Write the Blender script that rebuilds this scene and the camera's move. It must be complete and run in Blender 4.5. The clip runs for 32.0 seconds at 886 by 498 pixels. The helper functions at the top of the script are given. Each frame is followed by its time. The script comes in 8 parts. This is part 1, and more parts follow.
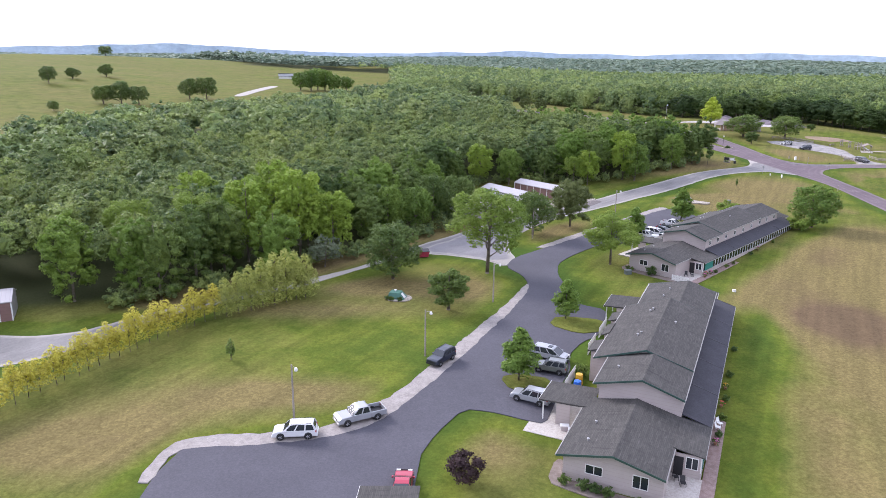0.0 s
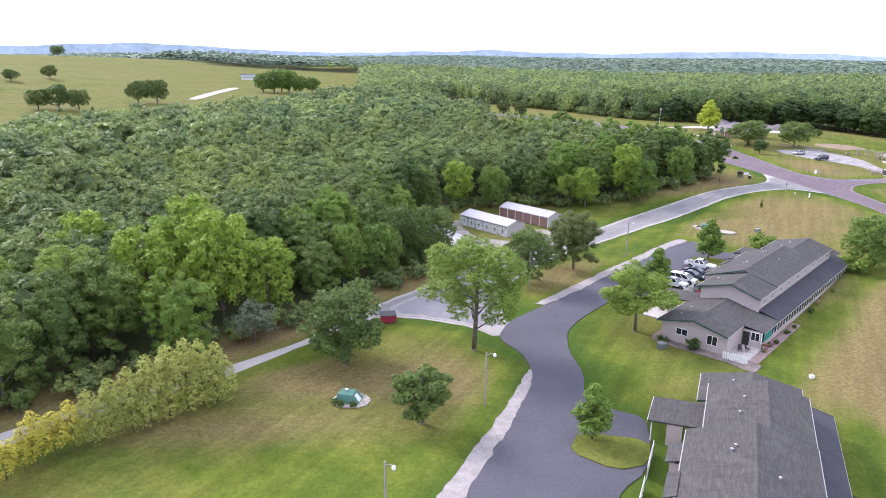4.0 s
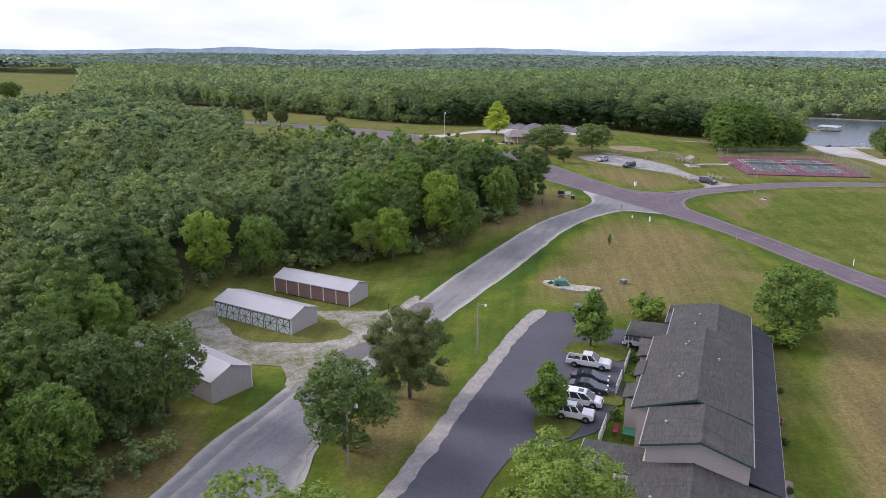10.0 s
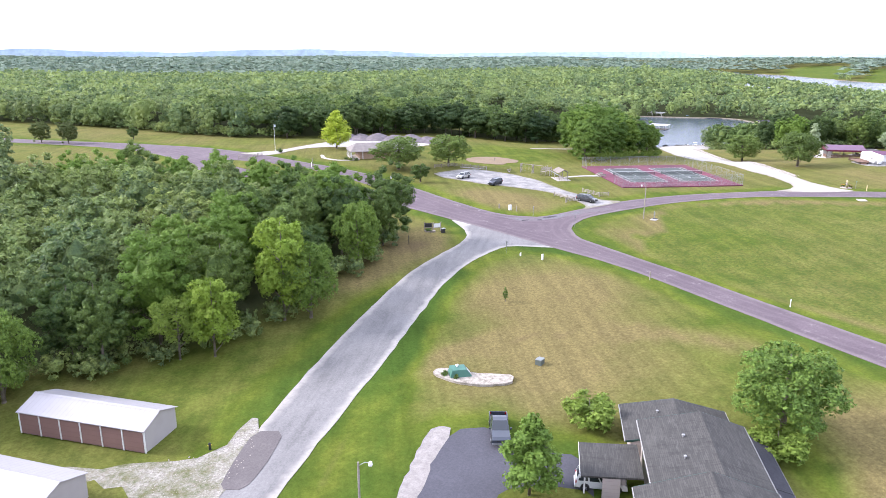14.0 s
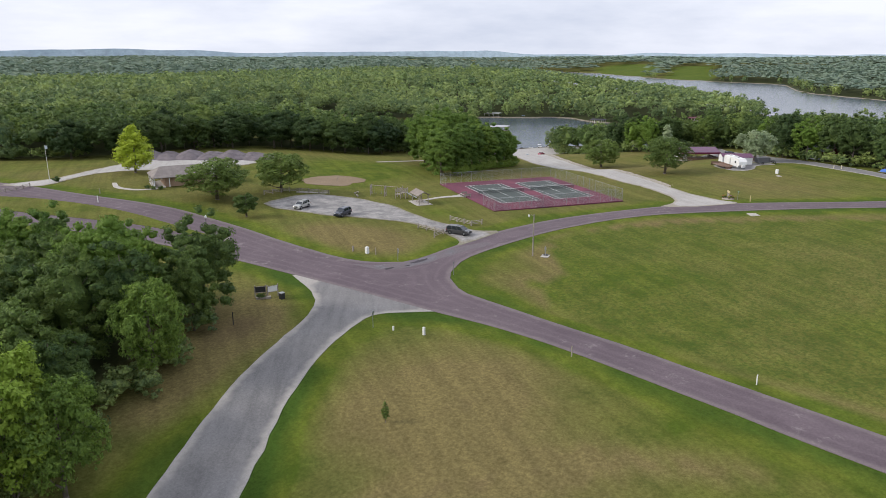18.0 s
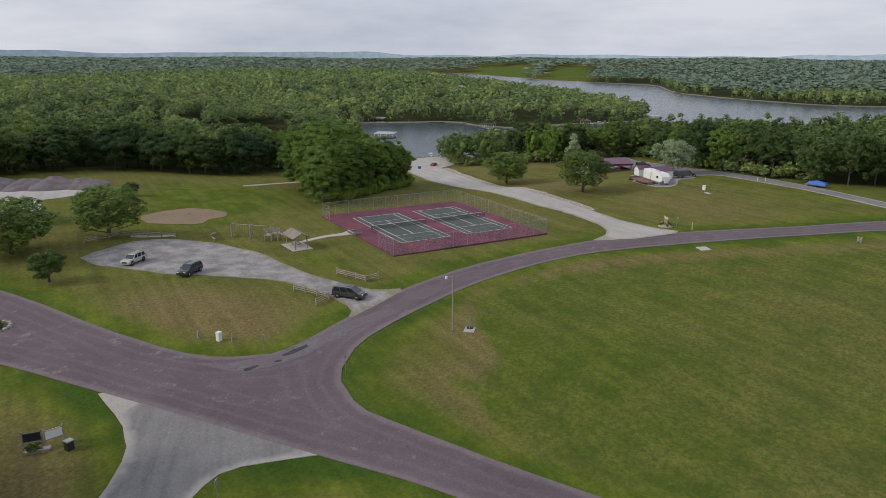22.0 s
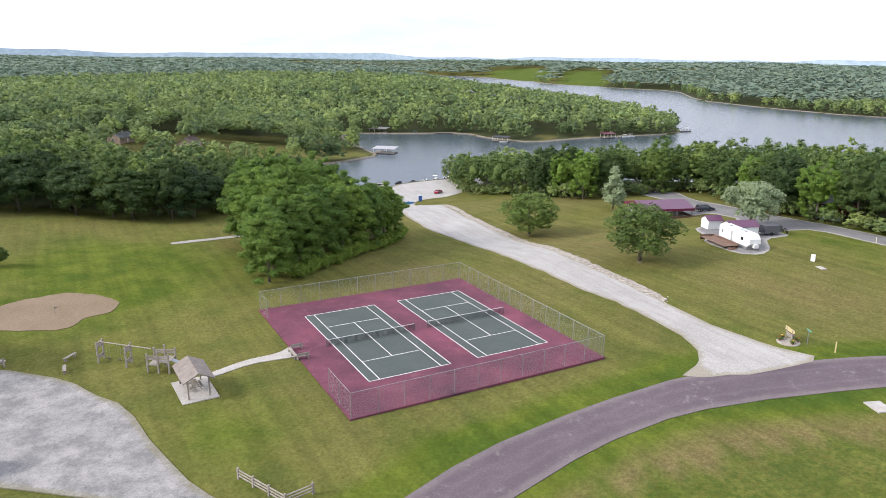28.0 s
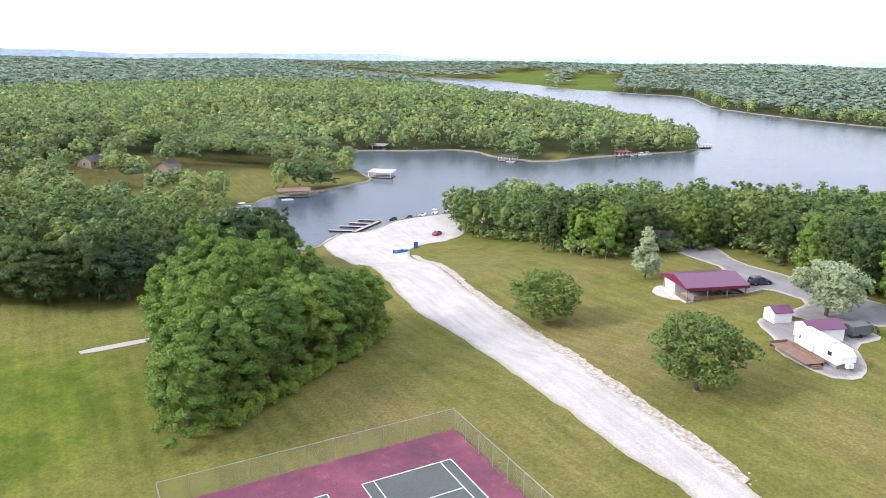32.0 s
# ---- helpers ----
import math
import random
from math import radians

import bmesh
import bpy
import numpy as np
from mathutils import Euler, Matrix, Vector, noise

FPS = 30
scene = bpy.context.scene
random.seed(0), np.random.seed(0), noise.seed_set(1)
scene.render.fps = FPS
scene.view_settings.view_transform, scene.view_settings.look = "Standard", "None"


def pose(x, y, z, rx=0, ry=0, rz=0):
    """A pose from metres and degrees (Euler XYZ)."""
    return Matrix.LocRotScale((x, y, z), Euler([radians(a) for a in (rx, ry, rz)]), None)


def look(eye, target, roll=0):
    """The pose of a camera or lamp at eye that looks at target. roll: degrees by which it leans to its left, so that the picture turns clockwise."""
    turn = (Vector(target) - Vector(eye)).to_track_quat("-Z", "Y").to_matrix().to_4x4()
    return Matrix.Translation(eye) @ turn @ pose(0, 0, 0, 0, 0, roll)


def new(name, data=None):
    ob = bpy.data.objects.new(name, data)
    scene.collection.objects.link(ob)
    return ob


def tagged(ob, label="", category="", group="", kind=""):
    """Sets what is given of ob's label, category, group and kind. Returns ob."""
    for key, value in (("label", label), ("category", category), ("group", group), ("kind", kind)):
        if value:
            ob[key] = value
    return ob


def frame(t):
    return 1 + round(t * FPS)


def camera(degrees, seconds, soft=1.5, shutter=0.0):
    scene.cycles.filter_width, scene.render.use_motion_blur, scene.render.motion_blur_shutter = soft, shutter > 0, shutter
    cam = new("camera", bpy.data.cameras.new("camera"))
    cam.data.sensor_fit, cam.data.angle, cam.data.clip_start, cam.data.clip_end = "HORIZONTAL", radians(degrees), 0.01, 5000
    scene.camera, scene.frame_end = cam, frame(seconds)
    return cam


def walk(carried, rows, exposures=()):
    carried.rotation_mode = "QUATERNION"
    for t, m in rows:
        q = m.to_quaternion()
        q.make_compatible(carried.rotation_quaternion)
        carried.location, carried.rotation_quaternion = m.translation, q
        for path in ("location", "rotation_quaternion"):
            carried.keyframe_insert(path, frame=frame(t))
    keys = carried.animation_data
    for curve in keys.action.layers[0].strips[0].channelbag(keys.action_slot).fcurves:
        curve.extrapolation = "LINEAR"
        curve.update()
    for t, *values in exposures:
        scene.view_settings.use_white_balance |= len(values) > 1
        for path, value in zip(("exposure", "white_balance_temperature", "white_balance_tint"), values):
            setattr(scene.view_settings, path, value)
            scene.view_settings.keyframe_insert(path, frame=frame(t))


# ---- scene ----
# ---- camera and path ----
cam = camera(64.2, 32.0, soft=0.7)
METRES, EYE, TILT, LEAN, TURN = 300.0, 38.5, -15.5, -0.62, 0.0
ROWS = [
    (0.0, 0.0, 0.0, 0.0, 0.0, 0.0, -0.0),
    (0.5, 0.0006, 0.0145, 0.0039, 0.05, -0.0, -0.01),
    (1.0, 0.0009, 0.0289, 0.0077, 0.04, 0.01, 0.04),
    (1.5, 0.0011, 0.0431, 0.0117, 0.03, 0.01, 0.08),
    (2.0, 0.0013, 0.0576, 0.0157, 0.03, -0.0, 0.08),
    (2.5, 0.0015, 0.0721, 0.0197, 0.03, -0.01, 0.08),
    (4.5, 0.0022, 0.1315, 0.0371, -3.56, -0.13, 1.13),
    (5.0, 0.0023, 0.1468, 0.0412, -5.4, -0.16, 1.68),
    (5.5, 0.0024, 0.1619, 0.0454, -7.59, -0.26, 2.3),
    (6.0, 0.0032, 0.1771, 0.0498, -9.67, -0.41, 2.93),
    (6.5, 0.0041, 0.1923, 0.054, -11.27, -0.53, 3.41),
    (7.0, 0.0052, 0.2075, 0.0582, -12.45, -0.61, 3.7),
    (7.5, 0.0069, 0.2224, 0.0625, -13.57, -0.73, 3.97),
    (8.0, 0.0089, 0.2376, 0.0666, -14.7, -0.84, 4.28),
    (8.5, 0.0115, 0.2527, 0.0706, -16.14, -0.99, 4.67),
    (9.0, 0.0145, 0.2677, 0.0747, -17.95, -1.16, 5.17),
    (9.5, 0.0175, 0.2826, 0.0788, -19.42, -1.32, 5.53),
    (10.0, 0.0212, 0.2973, 0.0828, -20.76, -1.43, 5.94),
    (10.5, 0.0254, 0.3122, 0.0867, -22.04, -1.55, 6.3),
    (11.0, 0.03, 0.3263, 0.0908, -23.55, -1.73, 6.7),
    (11.5, 0.0347, 0.3408, 0.0948, -25.25, -1.9, 7.09),
    (12.0, 0.0402, 0.3551, 0.0986, -27.44, -2.16, 7.66),
    (12.5, 0.0461, 0.3695, 0.1024, -29.51, -2.43, 8.2),
    (13.0, 0.0523, 0.3835, 0.1062, -31.21, -2.68, 8.61),
    (13.5, 0.0589, 0.3973, 0.1099, -32.69, -2.88, 8.91),
    (14.0, 0.066, 0.4109, 0.1134, -34.09, -3.09, 9.23),
    (14.5, 0.0736, 0.4241, 0.1171, -35.51, -3.34, 9.55),
    (16.5, 0.1095, 0.4765, 0.1306, -42.82, -4.68, 11.09),
    (17.0, 0.119, 0.4881, 0.1339, -44.4, -5.0, 11.39),
    (17.5, 0.1289, 0.4997, 0.1369, -45.98, -5.29, 11.69),
    (18.0, 0.139, 0.5111, 0.14, -47.67, -5.63, 11.95),
    (18.5, 0.1496, 0.5218, 0.143, -49.65, -6.05, 12.24),
    (19.0, 0.1605, 0.5323, 0.146, -52.02, -6.57, 12.65),
    (19.5, 0.1718, 0.5426, 0.1488, -54.0, -7.03, 12.94),
    (20.0, 0.1834, 0.5525, 0.1513, -55.79, -7.42, 13.19),
    (20.5, 0.1951, 0.562, 0.1538, -57.33, -7.77, 13.41),
    (21.0, 0.2073, 0.5709, 0.1561, -57.4, -7.76, 13.38),
    (21.5, 0.2197, 0.5796, 0.1584, -57.32, -7.72, 13.31),
    (22.0, 0.2324, 0.5879, 0.1605, -57.23, -7.66, 13.28),
    (22.5, 0.2449, 0.5959, 0.1627, -57.17, -7.63, 13.24),
    (23.0, 0.2577, 0.6037, 0.1647, -57.09, -7.58, 13.19),
    (23.5, 0.2705, 0.6113, 0.1666, -56.99, -7.52, 13.16),
    (24.0, 0.2834, 0.6188, 0.1686, -56.92, -7.48, 13.11),
    (24.5, 0.2965, 0.6261, 0.1706, -56.84, -7.45, 13.07),
    (25.0, 0.3097, 0.6335, 0.1726, -56.77, -7.41, 13.01),
    (25.5, 0.323, 0.6409, 0.1746, -56.69, -7.38, 12.99),
    (27.5, 0.3796, 0.6699, 0.1867, -56.44, -7.37, 12.77),
    (28.0, 0.3934, 0.677, 0.1898, -56.38, -7.34, 12.73),
    (28.5, 0.4072, 0.6839, 0.1934, -56.32, -7.32, 12.7),
    (29.0, 0.4209, 0.6909, 0.1977, -56.26, -7.31, 12.68),
    (29.5, 0.4336, 0.6972, 0.2023, -56.21, -7.31, 12.67),
    (30.0, 0.4474, 0.704, 0.2072, -56.15, -7.31, 12.65),
    (30.5, 0.461, 0.7104, 0.2127, -56.09, -7.31, 12.63),
    (31.0, 0.4746, 0.7167, 0.2186, -56.02, -7.3, 12.63),
    (31.5, 0.4882, 0.7228, 0.2247, -55.95, -7.29, 12.63),
    (32.0, 0.5018, 0.7289, 0.2306, -55.88, -7.28, 12.6),
]
EXPOSURES = [(0.0, 0.88, 5640, 25), (2.5, 0.98, 5640, 25), (4.5, 1.22, 5640, 26), (6.0, 1.3, 5640, 26), (8.0, 1.05, 5690, 27), (9.0, 0.62, 5740, 23), (10.0, 0.33, 5740, 22), (11.0, 0.5, 5740, 21),
             (12.0, 0.9, 5690, 22), (13.0, 1.22, 5640, 22), (14.5, 1.3, 5640, 22), (16.5, 0.92, 5940, 18), (17.0, 0.72, 5990, 17), (18.0, 0.12, 6040, 15), (19.0, -0.28, 6090, 14), (20.0, -0.38, 6090, 14),
             (23.0, -0.36, 6090, 14), (25.5, -0.1, 6090, 14), (27.5, 0.46, 5950, 16), (28.0, 0.6, 5950, 16), (30.0, 0.95, 5850, 18), (32.0, 1.05, 5850, 19)]
walk(cam, [(t, pose(0, 0, EYE, TILT, LEAN, TURN) @ pose(METRES * x, METRES * y, METRES * z, 90 + pitch, roll, yaw)) for t, x, y, z, yaw, pitch, roll in ROWS], EXPOSURES)

# ---- sky and sun ----
SUN = Vector((-0.64, 0.62, 0.52)).normalized()
world = bpy.data.worlds.new("hazy_sky")
scene.world = world
world.use_nodes = True
wn, wl = world.node_tree.nodes, world.node_tree.links
wn.clear()
sky = wn.new("ShaderNodeTexSky")
sky.sky_type, sky.sun_disc = "NISHITA", False
sky.sun_elevation, sky.sun_rotation = math.asin(SUN.z), math.atan2(SUN.x, SUN.y)
sky.dust_density = 4.0
coord = wn.new("ShaderNodeTexCoord")
squash = wn.new("ShaderNodeMapping")
squash.inputs["Scale"].default_value = (1.6, 1.6, 7.0)
wl.new(coord.outputs["Generated"], squash.inputs["Vector"])
clouds = wn.new("ShaderNodeTexNoise")
clouds.inputs["Scale"].default_value, clouds.inputs["Detail"].default_value = 2.2, 7.0
clouds.inputs["Roughness"].default_value = 0.55
wl.new(squash.outputs["Vector"], clouds.inputs["Vector"])
ramp = wn.new("ShaderNodeValToRGB")
ramp.color_ramp.elements[0].position, ramp.color_ramp.elements[0].color = 0.33, (0.68, 0.72, 0.78, 1)
ramp.color_ramp.elements[1].position, ramp.color_ramp.elements[1].color = 0.66, (0.96, 0.97, 0.97, 1)
wl.new(clouds.outputs["Fac"], ramp.inputs["Fac"])
thin = wn.new("ShaderNodeMix")
thin.data_type = "RGBA"
thin.inputs["Factor"].default_value = 0.9
scaled = wn.new("ShaderNodeVectorMath")
scaled.operation = "SCALE"
scaled.inputs["Scale"].default_value = 0.1
wl.new(sky.outputs["Color"], scaled.inputs[0])
wl.new(scaled.outputs["Vector"], thin.inputs["A"])
wl.new(ramp.outputs["Color"], thin.inputs["B"])
# an overcast sky is brighter overhead than at the horizon
split = wn.new("ShaderNodeSeparateXYZ")
wl.new(coord.outputs["Generated"], split.inputs["Vector"])
climb = wn.new("ShaderNodeMapRange")
climb.inputs["To Min"].default_value, climb.inputs["To Max"].default_value = 1.32, 1.6
wl.new(split.outputs["Z"], climb.inputs["Value"])
lifted = wn.new("ShaderNodeVectorMath")
lifted.operation = "SCALE"
wl.new(thin.outputs["Result"], lifted.inputs[0])
wl.new(climb.outputs["Result"], lifted.inputs["Scale"])
back = wn.new("ShaderNodeBackground")
back.inputs["Strength"].default_value = 0.76
wl.new(lifted.outputs["Vector"], back.inputs["Color"])
wl.new(back.outputs["Background"], wn.new("ShaderNodeOutputWorld").inputs["Surface"])
lamp = bpy.data.lights.new("sun", "SUN")
lamp.energy, lamp.angle, lamp.color = 2.8, radians(16), (1.0, 0.93, 0.78)
new("sun", lamp).matrix_world = look(SUN * 100, (0, 0, 0))

# ---- materials ----
class Mat:
    """A small builder of procedural node materials in world or object metres."""

    def __init__(self, name, rough=0.8, metal=0.0, spec=0.4):
        self.mat = bpy.data.materials.new(name)
        self.mat.use_nodes = True
        self.n, self.l = self.mat.node_tree.nodes, self.mat.node_tree.links
        self.bsdf = self.n["Principled BSDF"]
        self.bsdf.inputs["Roughness"].default_value = rough
        self.bsdf.inputs["Metallic"].default_value = metal
        self.bsdf.inputs["Specular IOR Level"].default_value = spec
        self.coord = None

    def at(self, scale=(1, 1, 1), where="Object", turn=0.0):
        if self.coord is None:
            self.coord = self.n.new("ShaderNodeTexCoord")
        m = self.n.new("ShaderNodeMapping")
        m.inputs["Scale"].default_value = scale
        m.inputs["Rotation"].default_value = (0, 0, turn)
        self.l.new(self.coord.outputs[where], m.inputs["Vector"])
        return m.outputs["Vector"]

    def along(self, turn, length, width):
        """Coordinates stretched along one heading, for streaks."""
        m = self.n.new("ShaderNodeMapping")
        m.vector_type = "TEXTURE"
        m.inputs["Rotation"].default_value, m.inputs["Scale"].default_value = (0, 0, turn), (length, width, 1)
        if self.coord is None:
            self.coord = self.n.new("ShaderNodeTexCoord")
        self.l.new(self.coord.outputs["Object"], m.inputs["Vector"])
        return m.outputs["Vector"]

    def noise(self, scale, detail=4.0, rough=0.6, vec=None):
        t = self.n.new("ShaderNodeTexNoise")
        t.inputs["Scale"].default_value, t.inputs["Detail"].default_value, t.inputs["Roughness"].default_value = scale, detail, rough
        self.l.new(vec if vec is not None else self.at(), t.inputs["Vector"])
        return t.outputs["Fac"]

    def curve(self, fac, a, b):
        r = self.n.new("ShaderNodeMapRange")
        r.inputs["From Min"].default_value, r.inputs["From Max"].default_value = a, b
        self.l.new(fac, r.inputs["Value"])
        return r.outputs["Result"]

    def math(self, op, a, b):
        m = self.n.new("ShaderNodeMath")
        m.operation = op
        for k, v in enumerate((a, b)):
            if isinstance(v, (int, float)):
                m.inputs[k].default_value = v
            else:
                self.l.new(v, m.inputs[k])
        return m.outputs["Value"]

    def mix(self, fac, a, b, mode="MIX"):
        m = self.n.new("ShaderNodeMix")
        m.data_type, m.blend_type = "RGBA", mode
        for key, v in (("Factor", fac), ("A", a), ("B", b)):
            if isinstance(v, tuple):
                m.inputs[key].default_value = (*v, 1) if len(v) == 3 else v
            elif isinstance(v, (int, float)):
                m.inputs[key].default_value = v
            else:
                self.l.new(v, m.inputs[key])
        return m.outputs["Result"]

    def attribute(self, name):
        a = self.n.new("ShaderNodeAttribute")
        a.attribute_name = name
        return a.outputs["Fac"]

    def own(self):
        return self.n.new("ShaderNodeObjectInfo").outputs["Random"]

    def island(self):
        return self.n.new("ShaderNodeNewGeometry").outputs["Random Per Island"]

    def bump(self, fac, strength, distance):
        b = self.n.new("ShaderNodeBump")
        b.inputs["Strength"].default_value, b.inputs["Distance"].default_value = strength, distance
        self.l.new(fac, b.inputs["Height"])
        self.l.new(b.outputs["Normal"], self.bsdf.inputs["Normal"])
        return self

    def colour(self, c):
        if isinstance(c, tuple):
            self.bsdf.inputs["Base Color"].default_value = (*c, 1)
        else:
            self.l.new(c, self.bsdf.inputs["Base Color"])
        return self


def mottled(name, a, b, scale, rough=0.85, grain=None, fine=0.25, metal=0.0, bump=0.15, spec=0.3):
    """Two tones in soft patches, with a finer grain laid over them."""
    m = Mat(name, rough, metal, spec)
    c = m.mix(m.curve(m.noise(scale), 0.3, 0.7), a, b)
    g = m.noise(grain or scale * 12, 3.0, 0.7)
    c = m.mix(fine, c, m.mix(m.curve(g, 0.3, 0.7), (0.25, 0.25, 0.25), (1.0, 1.0, 1.0)), "OVERLAY")
    m.colour(c)
    m.bump(g, bump, 0.03)
    return m.mat


def plain(name, c, rough=0.5, metal=0.0, spec=0.5, wear=0.12):
    m = Mat(name, rough, metal, spec)
    dark = tuple(v * 0.7 for v in c)
    m.colour(m.mix(m.math("MULTIPLY", m.curve(m.noise(1.7), 0.45, 0.75), wear * 3), c, dark))
    return m.mat


def grass_material():
    m = Mat("lawn_grass", 1.0, 0, 0.05)
    dry, litter, fine = m.attribute("dry"), m.attribute("litter"), m.noise(2.2, 8.0, 0.82)
    broad, mid = m.noise(0.03, 3.0), m.noise(0.16, 5.0, 0.65)
    amount = m.math("ADD", dry, m.math("MULTIPLY", m.math("SUBTRACT", mid, 0.5), 0.42))
    amount = m.math("ADD", amount, m.math("MULTIPLY", m.math("SUBTRACT", broad, 0.5), 0.7))
    green = m.mix(m.curve(mid, 0.35, 0.68), (0.063, 0.092, 0.012), (0.116, 0.136, 0.020))
    straw = m.mix(m.curve(fine, 0.3, 0.7), (0.122, 0.099, 0.038), (0.174, 0.143, 0.060))
    green = m.mix(m.curve(amount, -0.35, 0.12), (0.045, 0.080, 0.012), green)
    c = m.mix(m.curve(amount, 0.2, 0.8), green, straw)
    c = m.mix(m.curve(amount, 1.05, 1.5), c, (0.112, 0.080, 0.046))
    for turn, share in ((62, 0.26),):
        swath = m.noise(1.0, 3.0, 0.5, m.along(radians(turn), 30.0, 1.5))
        c = m.mix(share, c, m.mix(m.curve(swath, 0.35, 0.65), (0.3, 0.3, 0.3), (0.72, 0.70, 0.66)), "OVERLAY")
    tuft = m.noise(0.55, 5.0, 0.8)
    c = m.mix(0.32, c, m.mix(m.curve(fine, 0.3, 0.7), (0.1, 0.1, 0.1), (0.9, 0.9, 0.9)), "OVERLAY")
    c = m.mix(0.14, c, m.mix(m.curve(tuft, 0.3, 0.7), (0.15, 0.15, 0.15), (0.85, 0.85, 0.85)), "OVERLAY")
    clumps = m.math("MULTIPLY", m.attribute("clumpy"), m.curve(m.noise(1.5, 5.0, 0.75), 0.47, 0.60))
    c = m.mix(m.math("MULTIPLY", clumps, 0.6), c, (0.040, 0.074, 0.013))
    brown = m.math("MULTIPLY", m.attribute("clumpy"), m.curve(m.noise(0.9, 6.0, 0.8, m.at((1, 1, 1), turn=1.0)), 0.54, 0.68))
    c = m.mix(m.math("MULTIPLY", brown, 0.45), c, (0.092, 0.072, 0.024))
    floor = m.mix(m.curve(fine, 0.3, 0.7), (0.030, 0.040, 0.015), (0.062, 0.066, 0.030))
    m.colour(m.mix(litter, c, floor))
    m.bump(m.noise(2.5, 5.0, 0.8), 0.6, 0.12)
    return m.mat


def road_material(name, a, b, edge, streak=0.3, scale=0.12, turn=None, rim=None, tracks=0.0):
    m = Mat(name, 0.9, 0, 0.25)
    patch, fine = m.noise(scale, 6.0, 0.7), m.noise(4.0, 7.0, 0.8)
    c = m.mix(m.curve(patch, 0.3, 0.7), a, b)
    c = m.mix(m.math("MULTIPLY", m.curve(m.noise(scale * 4, 8.0, 0.75), 0.58, 0.72), streak), c, edge)
    if turn is not None:
        lines = m.noise(1.0, 6.0, 0.7, m.along(turn, 14.0, 1.2))
        c = m.mix(m.math("MULTIPLY", m.curve(lines, 0.45, 0.72), 0.3), c, tuple(v * 1.35 for v in b))
        c = m.mix(m.math("MULTIPLY", m.curve(lines, 0.46, 0.30), 0.3), c, tuple(v * 0.62 for v in a))
    if rim:
        ragged = m.math("ADD", m.attribute("rim"), m.math("MULTIPLY", m.math("SUBTRACT", m.noise(0.5, 6.0, 0.8), 0.5), 2.6))
        c = m.mix(m.math("MULTIPLY", m.curve(ragged, 1.1, 0.2), 0.75), c, rim)
    if tracks:
        worn = m.math("ADD", m.attribute("rim"), m.math("MULTIPLY", m.math("SUBTRACT", m.noise(0.12, 4.0), 0.5), 1.6))
        band = m.math("SINE", m.math("MULTIPLY", worn, 3.4), 0.0)
        c = m.mix(m.math("MULTIPLY", m.curve(band, 0.1, 1.0), tracks), c, tuple(v * 1.5 for v in b))
    c = m.mix(0.38, c, m.mix(m.curve(fine, 0.3, 0.7), (0.2, 0.2, 0.2), (0.9, 0.9, 0.9)), "OVERLAY")
    m.colour(c)
    m.bump(fine, 0.25, 0.02)
    return m.mat


def shingle_material():
    m = Mat("asphalt_shingles", 0.95, 0, 0.2)
    rows = m.n.new("ShaderNodeTexBrick")
    rows.inputs["Scale"].default_value, rows.inputs["Mortar Size"].default_value = 1.0, 0.012
    rows.inputs["Brick Width"].default_value, rows.inputs["Row Height"].default_value = 0.9, 0.16
    rows.inputs["Color1"].default_value, rows.inputs["Color2"].default_value = (0.056, 0.054, 0.050, 1), (0.078, 0.074, 0.068, 1)
    rows.inputs["Mortar"].default_value = (0.045, 0.045, 0.045, 1)
    m.l.new(m.at(turn=radians(90)), rows.inputs["Vector"])
    streaks = m.noise(1.0, 6.0, 0.75, m.at((0.25, 2.2, 0.25)))
    c = m.mix(m.math("MULTIPLY", m.curve(streaks, 0.52, 0.70), 0.65), rows.outputs["Color"], (0.030, 0.029, 0.028))
    c = m.mix(m.math("MULTIPLY", m.curve(m.noise(0.35, 5.0), 0.55, 0.75), 0.4), c, (0.115, 0.110, 0.100))
    worn = m.noise(1.0, 7.0, 0.8, m.at((3.2, 0.5, 3.2)))
    c = m.mix(m.math("MULTIPLY", m.curve(worn, 0.57, 0.70), 0.5), c, (0.145, 0.140, 0.130))
    m.colour(c)
    m.bump(rows.outputs["Fac"], 0.3, 0.02)
    return m.mat


def siding_material(name, a, pitch=0.2, vertical=False, rough=0.6, deep=0.5):
    m = Mat(name, rough, 0, 0.35)
    w = m.n.new("ShaderNodeTexWave")
    w.wave_profile, w.bands_direction = "SAW", "X" if vertical else "Z"
    w.inputs["Scale"].default_value = 1.0 / pitch / 3.1416 * 0.5
    m.l.new(m.at(), w.inputs["Vector"])
    dirt = m.curve(m.noise(0.8, 5.0), 0.35, 0.8)
    c = m.mix(m.math("MULTIPLY", dirt, 0.25), a, tuple(v * 0.65 for v in a))
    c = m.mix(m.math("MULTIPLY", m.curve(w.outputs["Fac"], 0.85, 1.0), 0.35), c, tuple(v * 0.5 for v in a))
    m.colour(c)
    m.bump(w.outputs["Fac"], deep, 0.02)
    return m.mat


